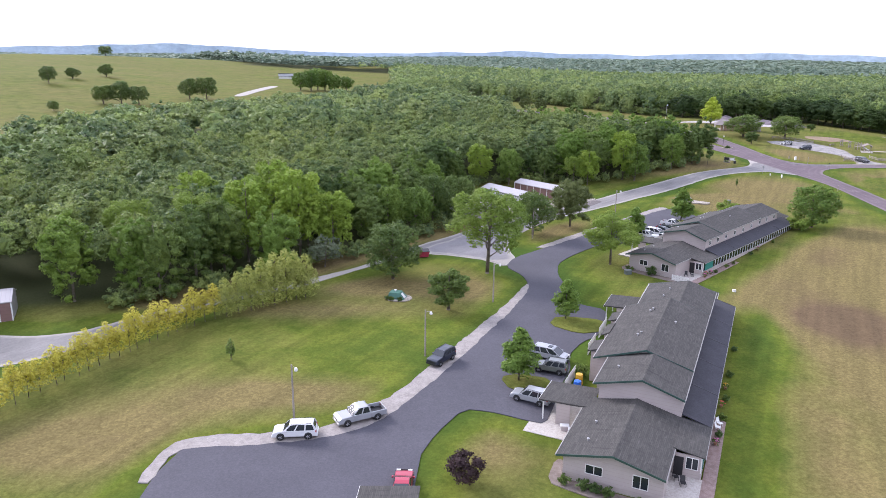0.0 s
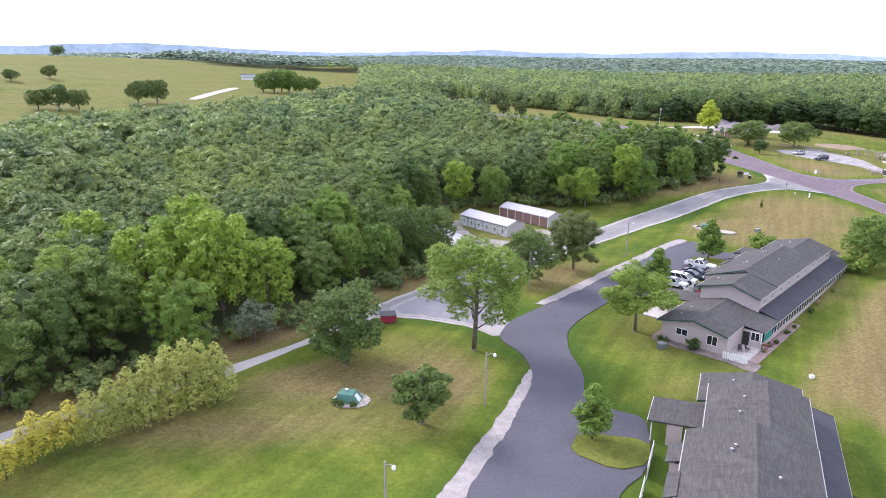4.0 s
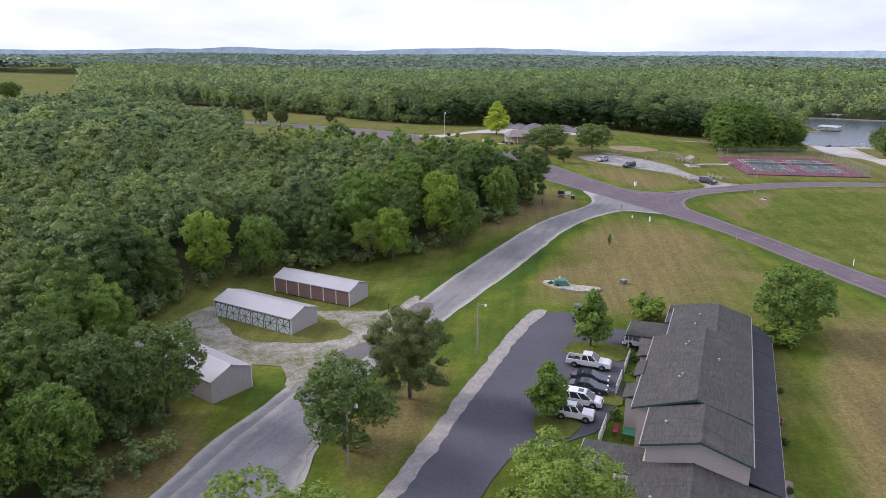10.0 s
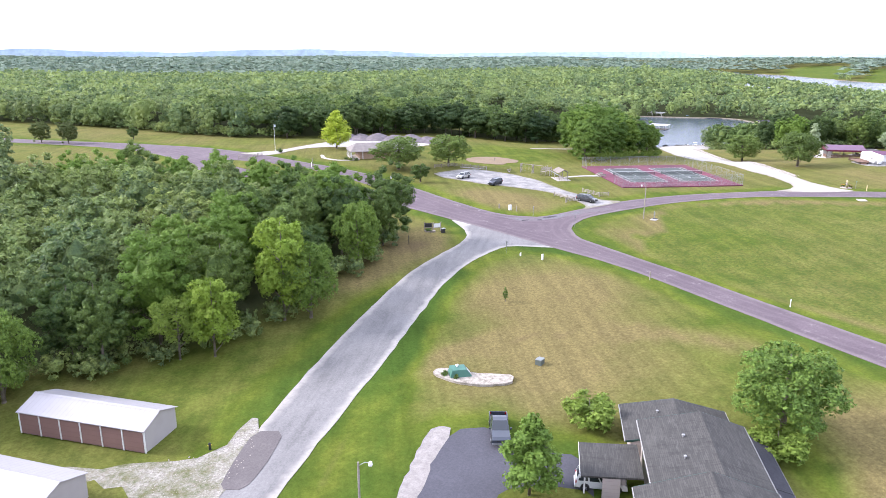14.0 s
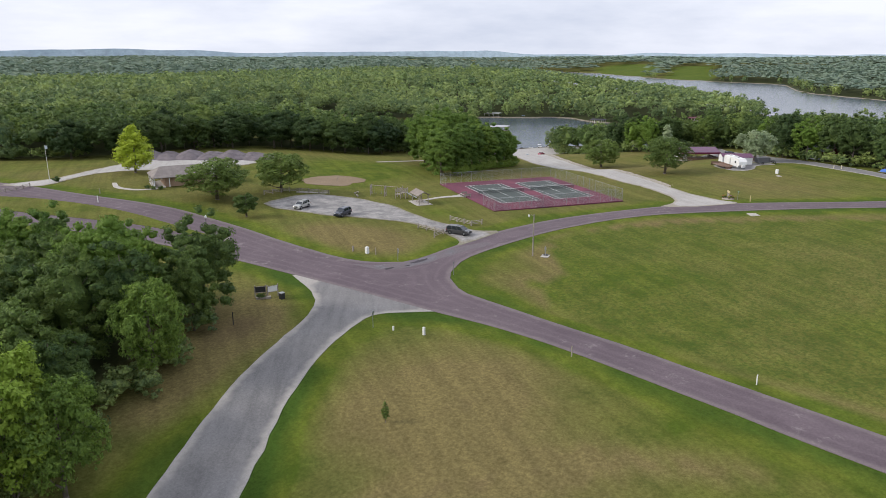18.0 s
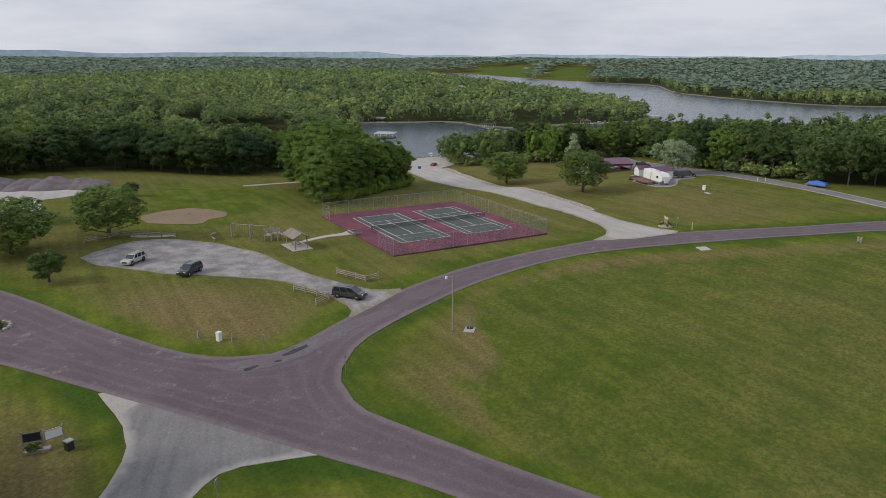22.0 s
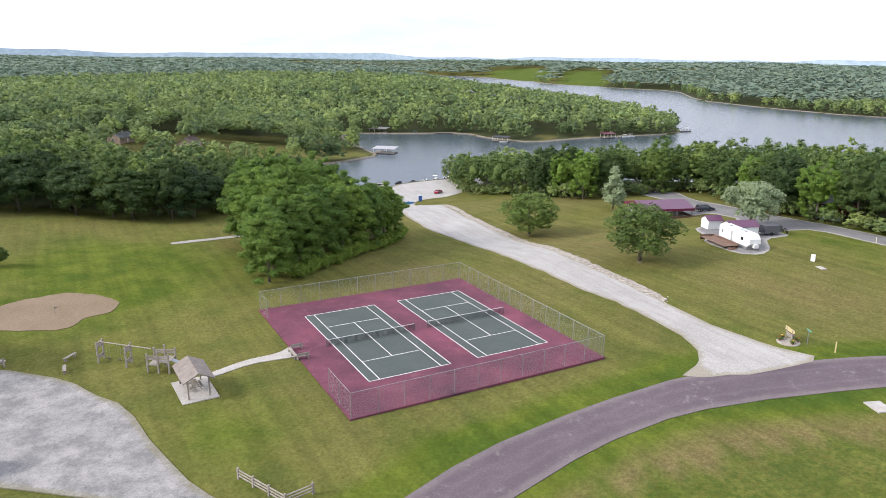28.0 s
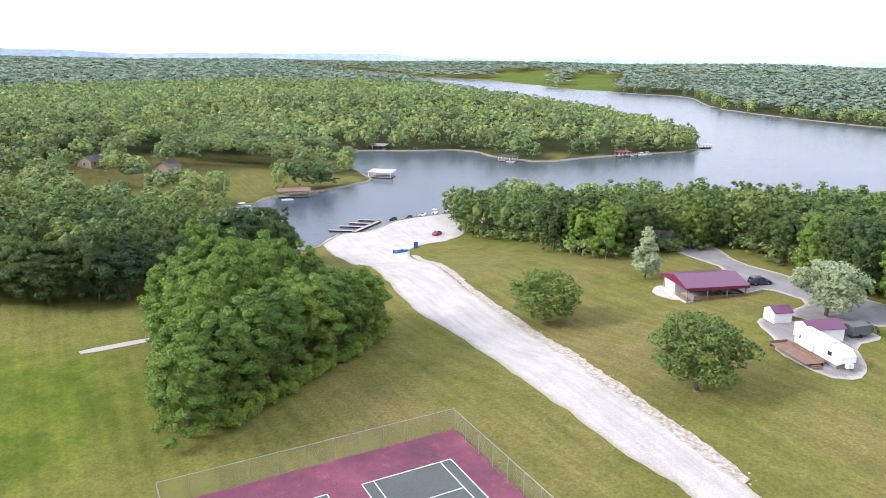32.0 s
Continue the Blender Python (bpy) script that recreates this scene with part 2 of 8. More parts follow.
def leaf_material(name, dark, light, single, spread=0.38):
    """Foliage: tone by tree, by branch and by leaf, hollows shaded in the colour, glossy enough to take the sky, with
    some light through it.
    """
    m = Mat(name, 0.6, 0, 0.2)
    tree = m.own() if single else m.attribute("tint")
    tone = m.math("ADD", m.math("MULTIPLY", tree, 1 - spread), m.math("MULTIPLY", m.island(), spread))
    c = m.mix(tone, dark, light)
    c = m.mix(m.math("MULTIPLY", m.curve(m.noise(0.5, 3.0), 0.35, 0.7), 0.4), c, tuple(v * f for v, f in zip(light, (1.1, 1.06, 0.9))))
    c = m.mix(m.math("MULTIPLY", m.curve(m.noise(0.045, 3.0), 0.42, 0.62), 0.75), c, m.mix(1.0, c, (0.84, 0.95, 1.05), "MULTIPLY"))
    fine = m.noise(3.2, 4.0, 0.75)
    # shade in the bump's hollows is painted into the leaf colour
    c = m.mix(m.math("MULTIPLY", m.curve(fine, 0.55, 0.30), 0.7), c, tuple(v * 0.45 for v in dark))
    m.colour(c)
    m.bump(fine, 0.5, 0.25)
    out = m.n["Material Output"]
    soft = m.n.new("ShaderNodeBsdfTranslucent")
    m.l.new(c, soft.inputs["Color"])
    both = m.n.new("ShaderNodeMixShader")
    both.inputs["Fac"].default_value = 0.3
    m.l.new(m.bsdf.outputs["BSDF"], both.inputs[1])
    m.l.new(soft.outputs["BSDF"], both.inputs[2])
    m.l.new(both.outputs["Shader"], out.inputs["Surface"])
    return m.mat


def water_material():
    m = Mat("lake_water", 0.18, 0, 0.42)
    m.colour(m.mix(m.curve(m.noise(0.01, 3.0), 0.3, 0.7), (0.040, 0.056, 0.074), (0.058, 0.076, 0.098)))
    m.bsdf.inputs["IOR"].default_value = 1.25
    m.bump(m.noise(0.9, 4.0, 0.6, m.at((0.5, 1, 1))), 0.5, 0.2)
    return m.mat


def yard_material():
    """White stones trodden into thin grass and soil."""
    m = Mat("yard_gravel", 0.95, 0, 0.15)
    grass = m.mix(m.curve(m.noise(1.5, 5.0), 0.3, 0.7), (0.07, 0.09, 0.022), (0.13, 0.115, 0.055))
    stone = m.mix(m.curve(m.noise(4.0, 5.0, 0.8), 0.35, 0.65), (0.16, 0.145, 0.125), (0.43, 0.40, 0.36))
    c = m.mix(m.curve(m.noise(0.3, 9.0, 0.8), 0.36, 0.60), grass, stone)
    m.colour(c)
    m.bump(m.noise(4.0, 5.0, 0.8), 0.6, 0.05)
    return m.mat


def lot_material():
    """Grey compacted gravel with worn darker asphalt showing through."""
    m = Mat("grey_lot_gravel", 0.95, 0, 0.15)
    fine = m.noise(5.0, 6.0, 0.8)
    c = m.mix(m.curve(m.noise(0.35, 8.0, 0.72), 0.40, 0.62), (0.185, 0.178, 0.174), (0.325, 0.308, 0.290))
    c = m.mix(m.math("MULTIPLY", m.curve(m.noise(0.8, 8.0, 0.75), 0.60, 0.68), 0.7), c, (0.10, 0.097, 0.098))
    ragged = m.math("ADD", m.attribute("rim"), m.math("MULTIPLY", m.math("SUBTRACT", m.noise(0.7, 6.0, 0.8), 0.5), 2.4))
    c = m.mix(m.math("MULTIPLY", m.curve(ragged, 0.9, 0.1), 0.8), c, (0.20, 0.18, 0.12))
    m.colour(m.mix(0.4, c, m.mix(m.curve(fine, 0.3, 0.7), (0.15, 0.15, 0.15), (0.85, 0.85, 0.85)), "OVERLAY"))
    m.bump(fine, 0.4, 0.03)
    return m.mat


def glass_material():
    m = Mat("window_glass", 0.08, 0, 0.8)
    m.colour((0.02, 0.025, 0.03))
    return m.mat


GRASS = grass_material()
ASPHALT = road_material("dark_asphalt", (0.060, 0.059, 0.070), (0.080, 0.078, 0.092), (0.11, 0.11, 0.12), 0.15, 0.07)
MAUVE = road_material("reddish_chip_seal", (0.090, 0.068, 0.078), (0.126, 0.098, 0.108), (0.25, 0.22, 0.215), 0.7, rim=(0.165, 0.138, 0.135), tracks=0.18)
WORN = road_material("worn_pale_asphalt", (0.132, 0.127, 0.125), (0.210, 0.202, 0.196), (0.14, 0.13, 0.125), 0.6, 0.12, radians(44), (0.36, 0.335, 0.30))
GRAVEL = road_material("white_limestone_gravel", (0.290, 0.273, 0.252), (0.375, 0.357, 0.334), (0.22, 0.20, 0.165), 0.45, 0.15, radians(56), (0.24, 0.21, 0.15))
VERGE_GRAVEL = road_material("tan_verge_gravel", (0.19, 0.172, 0.160), (0.30, 0.275, 0.255), (0.12, 0.115, 0.07), 0.8, 0.9)
PATCH = road_material("asphalt_patch", (0.10, 0.088, 0.088), (0.13, 0.115, 0.112), (0.2, 0.18, 0.17), 0.2)
CONCRETE = road_material("pale_concrete", (0.33, 0.305, 0.275), (0.42, 0.39, 0.355), (0.28, 0.26, 0.23), 0.3, 0.5)
DIRT = road_material("infield_dirt", (0.175, 0.128, 0.08), (0.235, 0.175, 0.115), (0.15, 0.125, 0.065), 0.5)
YARD = yard_material()
SHINGLE = shingle_material()
PORCHROOF = road_material("rolled_roofing", (0.040, 0.040, 0.047), (0.055, 0.054, 0.062), (0.08, 0.08, 0.085), 0.2, 0.4)
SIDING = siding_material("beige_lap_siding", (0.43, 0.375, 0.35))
WHITE = plain("white_paint", (0.68, 0.68, 0.66), 0.5)
GREENTRIM = plain("dark_green_trim", (0.035, 0.075, 0.062), 0.5)
GLASS = glass_material()
BARK = mottled("bark", (0.10, 0.082, 0.065), (0.19, 0.16, 0.13), 2.5, bump=0.6)
# bluish dark end paints in shadow, yellow light end paints in highlights
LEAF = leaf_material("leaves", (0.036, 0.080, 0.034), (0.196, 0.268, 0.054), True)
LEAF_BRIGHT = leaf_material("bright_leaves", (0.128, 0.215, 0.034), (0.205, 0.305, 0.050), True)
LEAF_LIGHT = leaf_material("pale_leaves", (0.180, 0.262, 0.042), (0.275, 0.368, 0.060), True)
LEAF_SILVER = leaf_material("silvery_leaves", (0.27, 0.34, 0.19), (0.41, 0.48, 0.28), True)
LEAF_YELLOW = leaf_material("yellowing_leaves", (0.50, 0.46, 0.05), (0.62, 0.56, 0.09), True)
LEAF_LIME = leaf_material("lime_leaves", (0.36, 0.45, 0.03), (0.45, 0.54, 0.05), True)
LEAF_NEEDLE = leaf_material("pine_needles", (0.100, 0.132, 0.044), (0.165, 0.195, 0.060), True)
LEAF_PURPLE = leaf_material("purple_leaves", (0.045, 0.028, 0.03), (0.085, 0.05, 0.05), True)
# woods tones run from a shadow blue to a highlight yellow
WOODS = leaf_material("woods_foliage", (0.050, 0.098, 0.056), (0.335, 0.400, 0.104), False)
# darker copy of the woods tones: the glen's shaded sides put into colour
SHADED_GLENWOODS = leaf_material("shaded_glen_foliage", (0.028, 0.066, 0.035), (0.225, 0.300, 0.068), False, 0.3)
# lightened and blued: haze of the middle distance sits in the colour
MIDWOODS = leaf_material("hazed_mid_foliage", (0.054, 0.108, 0.066), (0.375, 0.450, 0.138), False, 0.24)
# grove tones also hold painted shadow and highlight
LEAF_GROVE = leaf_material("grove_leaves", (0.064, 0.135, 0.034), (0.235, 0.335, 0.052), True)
# same leaves in a darker copy that paints in their shade
LEAF_SHADED = leaf_material("shaded_leaves", (0.026, 0.058, 0.028), (0.118, 0.172, 0.042), True)
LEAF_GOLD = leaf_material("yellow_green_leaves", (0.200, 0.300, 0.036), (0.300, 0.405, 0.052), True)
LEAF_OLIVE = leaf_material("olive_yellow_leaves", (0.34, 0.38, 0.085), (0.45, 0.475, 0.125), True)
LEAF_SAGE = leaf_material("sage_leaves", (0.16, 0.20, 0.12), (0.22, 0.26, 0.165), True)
# distance haze is painted into these pale blue-green leaf tones
HAZED_FARWOODS = leaf_material("hazed_far_foliage", (0.140, 0.195, 0.145), (0.240, 0.300, 0.205), False)
HILLS = mottled("hazed_far_hills", (0.24, 0.31, 0.36), (0.31, 0.38, 0.43), 0.006, grain=0.03, bump=0)
WATER = water_material()
WOOD = mottled("weathered_wood", (0.20, 0.175, 0.15), (0.32, 0.285, 0.245), 1.5)
BROWNWOOD = mottled("brown_deck_wood", (0.125, 0.075, 0.052), (0.20, 0.13, 0.095), 1.5)
METAL = plain("galvanised_steel", (0.34, 0.35, 0.36), 0.45, 0.6)
METALROOF = siding_material("white_ribbed_metal", (0.35, 0.335, 0.345), 0.3, True, 0.4)
METALWALL = siding_material("grey_ribbed_metal", (0.36, 0.335, 0.325), 0.3, True, 0.45)
REDDOOR = siding_material("brick_red_metal", (0.21, 0.125, 0.112), 0.3, False, 0.5)
MAROON = siding_material("maroon_ribbed_metal", (0.13, 0.018, 0.048), 0.4, True, 0.4)
# roof maroon lightened to plum: the sky's reflection is painted in
SKY_PLUM_ROOF = siding_material("sky_tinted_plum_metal", (0.115, 0.042, 0.088), 0.4, True, 0.35)
COURT_RED = road_material("maroon_court_coat", (0.066, 0.028, 0.044), (0.195, 0.058, 0.084), (0.15, 0.10, 0.115), 0.8, 0.11)
COURT_GREEN = road_material("green_court_coat", (0.060, 0.072, 0.067), (0.080, 0.093, 0.086), (0.05, 0.055, 0.05), 0.4, 0.2)
TYRE = plain("black_rubber", (0.016, 0.016, 0.016), 0.8)
RIM = plain("alloy_rim", (0.38, 0.38, 0.39), 0.35, 0.7)
BLACK = plain("black_plastic", (0.018, 0.018, 0.02), 0.5)
LAMP_RED = plain("red_lens", (0.30, 0.012, 0.012), 0.25)
LAMP_CLEAR = plain("clear_lens", (0.62, 0.62, 0.60), 0.15)
STONE = mottled("limestone", (0.25, 0.22, 0.185), (0.38, 0.34, 0.29), 1.2)
RUBBLE = mottled("tan_rubble", (0.15, 0.13, 0.10), (0.40, 0.36, 0.31), 1.6, fine=0.5)
APRON = road_material("grey_apron_asphalt", (0.135, 0.13, 0.135), (0.195, 0.188, 0.192), (0.26, 0.245, 0.23), 0.5, 0.15, radians(44), (0.30, 0.28, 0.25))
PAVER = mottled("reddish_pavers", (0.17, 0.115, 0.10), (0.27, 0.205, 0.185), 1.6, grain=9.0)
VENT = plain("grey_vent_metal", (0.34, 0.34, 0.34), 0.5, 0.3)
BANK = mottled("stony_bank", (0.11, 0.095, 0.065), (0.22, 0.19, 0.145), 0.5, bump=0.6)
LOT = lot_material()
# ---- mesh helpers ----
from mathutils.geometry import delaunay_2d_cdt

rng = np.random.default_rng(7)


def make_mesh(name, verts, faces, material=None, smooth=False):
    me = bpy.data.meshes.new(name)
    me.from_pydata(verts, [], faces)
    if material:
        me.materials.append(material)
    if smooth:
        me.polygons.foreach_set("use_smooth", [True] * len(me.polygons))
    me.update()
    return me


class Solid:
    """Collects boxes, prisms and tubes into one mesh."""

    def __init__(self):
        self.v, self.f = [], []

    def add(self, verts, faces):
        k = len(self.v)
        self.v += [tuple(p) for p in verts]
        self.f += [tuple(i + k for i in f) for f in faces]
        return self

    def box(self, a, b, m=None):
        p = [Vector((x, y, z)) for z in (a[2], b[2]) for y in (a[1], b[1]) for x in (a[0], b[0])]
        if m is not None:
            p = [m @ q for q in p]
        return self.add(p, [(0, 2, 3, 1), (4, 5, 7, 6), (0, 1, 5, 4), (2, 6, 7, 3), (0, 4, 6, 2), (1, 3, 7, 5)])

    def prism(self, outline, lo, hi, axis="y", m=None, taper=0.0):
        """An outline of (a, b) pairs carried along an axis from lo to hi; taper draws in the upper points at both ends."""
        top = max(q[1] for q in outline)
        low = min(q[1] for q in outline)
        pts = []
        for side in (lo, hi):
            for a, b in outline:
                s = side * (1 - taper * (b - low) / max(1e-6, top - low))
                pts.append(Vector((a, s, b) if axis == "y" else (s, a, b) if axis == "x" else (a, b, side)))
        if m is not None:
            pts = [m @ q for q in pts]
        n = len(outline)
        faces = [tuple(range(n - 1, -1, -1)), tuple(range(n, 2 * n))] + [(i, (i + 1) % n, n + (i + 1) % n, n + i) for i in range(n)]
        return self.add(pts, faces)

    def tube(self, a, b, ra, rb=None, n=8):
        a, b = Vector(a), Vector(b)
        rb = ra if rb is None else rb
        q = (b - a).to_track_quat("Z", "Y")
        pts = [c + q @ Vector((r * math.cos(2 * math.pi * i / n), r * math.sin(2 * math.pi * i / n), 0)) for c, r in ((a, ra), (b, rb)) for i in range(n)]
        return self.add(pts, [tuple(range(n - 1, -1, -1)), tuple(range(n, 2 * n))] + [(i, (i + 1) % n, n + (i + 1) % n, n + i) for i in range(n)])

    def lathe(self, rings, n=12, centre=(0, 0, 0)):
        cx, cy, cz = centre
        pts = [(cx + r * math.cos(2 * math.pi * i / n), cy + r * math.sin(2 * math.pi * i / n), cz + z) for r, z in rings for i in range(n)]
        faces = [(k * n + i, k * n + (i + 1) % n, (k + 1) * n + (i + 1) % n, (k + 1) * n + i) for k in range(len(rings) - 1) for i in range(n)]
        return self.add(pts, faces + [tuple(range(n - 1, -1, -1)), tuple(range((len(rings) - 1) * n, len(rings) * n))])

    def mesh(self, name, material, smooth=False):
        return make_mesh(name, self.v, self.f, material, smooth)


def part(name, shape, material, parent, label="", smooth=False):
    ob = new(name, shape if isinstance(shape, bpy.types.Mesh) else shape.mesh(name, material, smooth))
    ob.parent = parent
    if label:
        ob["label"] = label
    return ob


def thing(name, label, category, m=None, group="", kind=""):
    ob = new(name)
    ob.empty_display_size = 0.5
    if m is not None:
        ob.matrix_world = m
    return tagged(ob, label, category, group, kind)


# ---- the lie of the land ----
HEIGHTS = np.array([(-60, 60, -3), (0, 0, -1.6), (0, 80, -1.4), (25, 60, -1.8), (60, 60, -0.6), (9, 128, -1.5), (45, 125, -1.4), (-4, 140, -2.1),
                    (44, 174, -1.4), (20, 195, -1.8), (67, 192, -0.2), (105, 218, 1.8), (125, 181, 0.4), (145, 228, 2.8), (220, 184, 4.5), (195, 265, 3.1),
                    (161, 271, 3.2), (139, 272, 4.0), (93, 236, 3.2), (131, 328, 5.5), (130, 352, 6.5), (260, 231, 4.7), (247, 249, 3), (271, 284, -1.6), (330, 357, -9.0)])
LAKE_LEVEL = -14.0
SHORE = [(312, 386), (335, 394), (343, 387), (365, 391), (388, 380), (412, 362), (426, 330), (440, 290), (456, 250), (482, 200), (540, 130), (640, 40), (800, -100), (900, -200),
         (1250, -200), (1080, 20), (960, 160), (942, 247), (1016, 350), (1112, 444), (1366, 539), (1406, 668), (1472, 806), (1795, 1170), (1822, 1367), (2337, 2035),
         (2180, 2080), (1500, 1400), (1250, 1000), (1050, 720), (900, 540), (770, 410), (705, 362), (658, 347), (587, 393), (539, 411), (541, 443), (561, 476),
         (532, 507), (518, 528), (500, 540), (470, 510), (448, 478), (430, 452), (403, 453), (388, 455), (368, 462), (351, 456), (330, 462), (312, 440), (296, 405)]


def inside(poly, x, y):
    x, y = np.asarray(x, float), np.asarray(y, float)
    hit = np.zeros(x.shape, bool)
    for (ax, ay), (bx, by) in zip(poly, poly[1:] + poly[:1]):
        if ay != by:
            hit ^= ((ay > y) != (by > y)) & (x < (bx - ax) * (y - ay) / (by - ay) + ax)
    return hit


def edge_distance(poly, x, y, closed=True):
    x, y = np.asarray(x, float), np.asarray(y, float)
    best = np.full(x.shape, 1e9)
    for (ax, ay), (bx, by) in zip(poly, poly[1:] + (poly[:1] if closed else [])):
        dx, dy = bx - ax, by - ay
        s = np.clip(((x - ax) * dx + (y - ay) * dy) / (dx * dx + dy * dy + 1e-9), 0, 1)
        best = np.minimum(best, np.hypot(x - ax - s * dx, y - ay - s * dy))
    return best


def ease(v):
    v = np.clip(v, 0, 1)
    return v * v * (3 - 2 * v)


def height(x, y):
    """Ground height in metres at the given places."""
    x, y = np.asarray(x, float), np.asarray(y, float)
    w = 1 / ((x[..., None] - HEIGHTS[:, 0]) ** 2 + (y[..., None] - HEIGHTS[:, 1]) ** 2 + 300) ** 1.6
    h = (w * HEIGHTS[:, 2]).sum(-1) / w.sum(-1)
    far = np.hypot(x - 110, y - 200)
    roll = 5.0 * np.sin(x / 210 + 0.6) * np.cos(y / 260) + 3.0 * np.sin((x + y) / 130)
    h = h + ease((far - 260) / 500) * (roll + 3.0)
    h = h + 26 * np.exp(-((x + 520) / 300) ** 2 - ((y - 1080) / 420) ** 2) + 7 * np.exp(-((x + 330) / 130) ** 2 - ((y - 560) / 170) ** 2)
    wet, d = inside(SHORE, x, y), edge_distance(SHORE, x, y)
    bank = LAKE_LEVEL + 0.5 + (h - LAKE_LEVEL - 0.5) * ease((d + 3) / (60 + 150 * ease((far - 230) / 150)))
    return np.where(wet, LAKE_LEVEL + 0.5 - np.minimum(d, 8) * 0.5, bank)


def ground_z(x, y):
    return float(height(np.array([x]), np.array([y]))[0])


def smooth_outline(pts, step=2.0, rounds=1):
    for _ in range(rounds):
        pts = [q for a, b in zip(pts, pts[1:] + pts[:1]) for q in ((0.8 * a[0] + 0.2 * b[0], 0.8 * a[1] + 0.2 * b[1]), (0.2 * a[0] + 0.8 * b[0], 0.2 * a[1] + 0.8 * b[1]))]
    out = []
    for a, b in zip(pts, pts[1:] + pts[:1]):
        n = max(1, int(math.dist(a, b) / step))
        out += [(a[0] + (b[0] - a[0]) * k / n, a[1] + (b[1] - a[1]) * k / n) for k in range(n)]
    return out


def sheet(name, outline, material, lift, label, category, ragged=0.0, step=2.0, rounds=1, kind="structure"):
    """A paved or bare surface laid on the land, with its own rim going down into the soil."""
    ring = smooth_outline(outline, step, rounds)
    if ragged:
        ring = [(x + ragged * noise.noise((x * 0.7, y * 0.7, 3.1)) + ragged * 0.7 * noise.noise((x * 2.1, y * 2.1, 8.0)), y + ragged * noise.noise((x * 0.7, y * 0.7, 9.7)) + ragged * 0.7 * noise.noise((x * 2.1, y * 2.1, 1.0))) for x, y in ring]
    xs, ys = [p[0] for p in ring], [p[1] for p in ring]
    gx, gy = np.meshgrid(np.arange(min(xs), max(xs), step * 1.25), np.arange(min(ys), max(ys), step * 1.25))
    gx, gy = gx.ravel(), gy.ravel()
    keep = inside(ring, gx, gy) & (edge_distance(ring, gx, gy) > step * 0.5)
    pts = [Vector(p) for p in ring] + [Vector((a, b)) for a, b in zip(gx[keep], gy[keep])]
    n = len(ring)
    verts, _, faces, *_ = delaunay_2d_cdt(pts, [(i, (i + 1) % n) for i in range(n)], [], 1, 1e-4)
    z = height(np.array([v.x for v in verts]), np.array([v.y for v in verts])) + lift
    full = [(v.x, v.y, float(h)) for v, h in zip(verts, z)]
    fixed = []
    for f in faces:
        a, b, c = (full[i] for i in f[:3])
        fixed.append(tuple(f) if (b[0] - a[0]) * (c[1] - a[1]) - (b[1] - a[1]) * (c[0] - a[0]) > 0 else tuple(reversed(f)))
    k = len(full)
    full += [(x, y, zz - lift - 0.12) for x, y, zz in full[:n]]
    fixed += [(i, (i + 1) % n, k + (i + 1) % n, k + i) for i in range(n)]
    ob = new(name, make_mesh(name, full, fixed, material))
    from_rim = edge_distance(ring, np.array([p[0] for p in full]), np.array([p[1] for p in full]))
    ob.data.attributes.new("rim", "FLOAT", "POINT").data.foreach_set("value", np.ascontiguousarray(from_rim, np.float32))
    if material is GRASS:
        ob.data.attributes.new("dry", "FLOAT", "POINT").data.foreach_set("value", np.full(len(full), 0.38, np.float32))
    return tagged(ob, label, category, kind=kind)


# open land: beyond this line stand the woods
CLEARING = [(-150, -150), (-78, 55), (-72, 101), (-58, 104), (-45, 110), (-33, 120), (-22, 132), (-10, 146), (-1, 156), (4, 163), (2, 176), (-4, 196), (4, 208),
            (12, 217), (23, 220), (36, 218), (43, 215), (53, 217), (65, 225), (73, 229), (81, 235), (89, 241), (90, 247), (86, 260), (77, 278), (66, 298), (48, 309), (31, 318), (21, 336),
            (26, 356), (33, 370), (36, 385), (20, 435), (-12, 500), (-22, 560), (10, 640), (52, 572), (92, 494), (115, 413), (130, 399), (155, 388), (178, 396), (200, 392), (207, 378),
            (213, 364), (222, 350), (238, 353), (262, 353), (288, 372), (302, 392), (335, 402), (390, 384), (352, 350), (344, 328), (322, 304), (311, 293), (327, 280),
            (344, 264), (314, 240), (300, 222), (292, 203), (292, 184), (302, 140), (330, 60), (360, -150)]
SHORE_LAWNS = [[(334, 480), (349, 470), (357, 463), (376, 466), (409, 490), (408, 514), (394, 510), (378, 520), (356, 535), (342, 520)], [(405, 462), (424, 449), (436, 468), (438, 492), (420, 482)],
               [(296, 492), (304, 464), (318, 490), (345, 552), (328, 552)], [(268, 478), (278, 484), (282, 466), (270, 458)], [(566, 390), (582, 373), (608, 376), (603, 402)], [(546, 404), (574, 408), (584, 424), (562, 424)]]
LAKE_GARDENS = [(262, 452), (300, 440), (330, 462), (430, 456), (470, 520), (452, 560), (400, 570), (350, 585), (290, 570), (262, 520)]
# open meadows on the far shore of the lake
MEADOWS = [[(1330, 690), (1400, 675), (1640, 765), (1900, 870), (1860, 930), (1560, 850), (1400, 780)], [(1460, 860), (1560, 890), (1880, 1005), (2150, 1160), (1950, 1200), (1640, 1090), (1500, 960)]]
PASTURE = [(-150, 205), (-156, 265), (-147, 300), (-136, 328), (-117, 362), (-99, 372), (-90, 414), (-70, 432), (-56, 468), (-42, 520), (-40, 590), (-48, 700), (-56, 830), (-66, 930), (-60, 1060), (-280, 1080), (-560, 1500), (-1500, 1700), (-1300, 400), (-420, 160)]

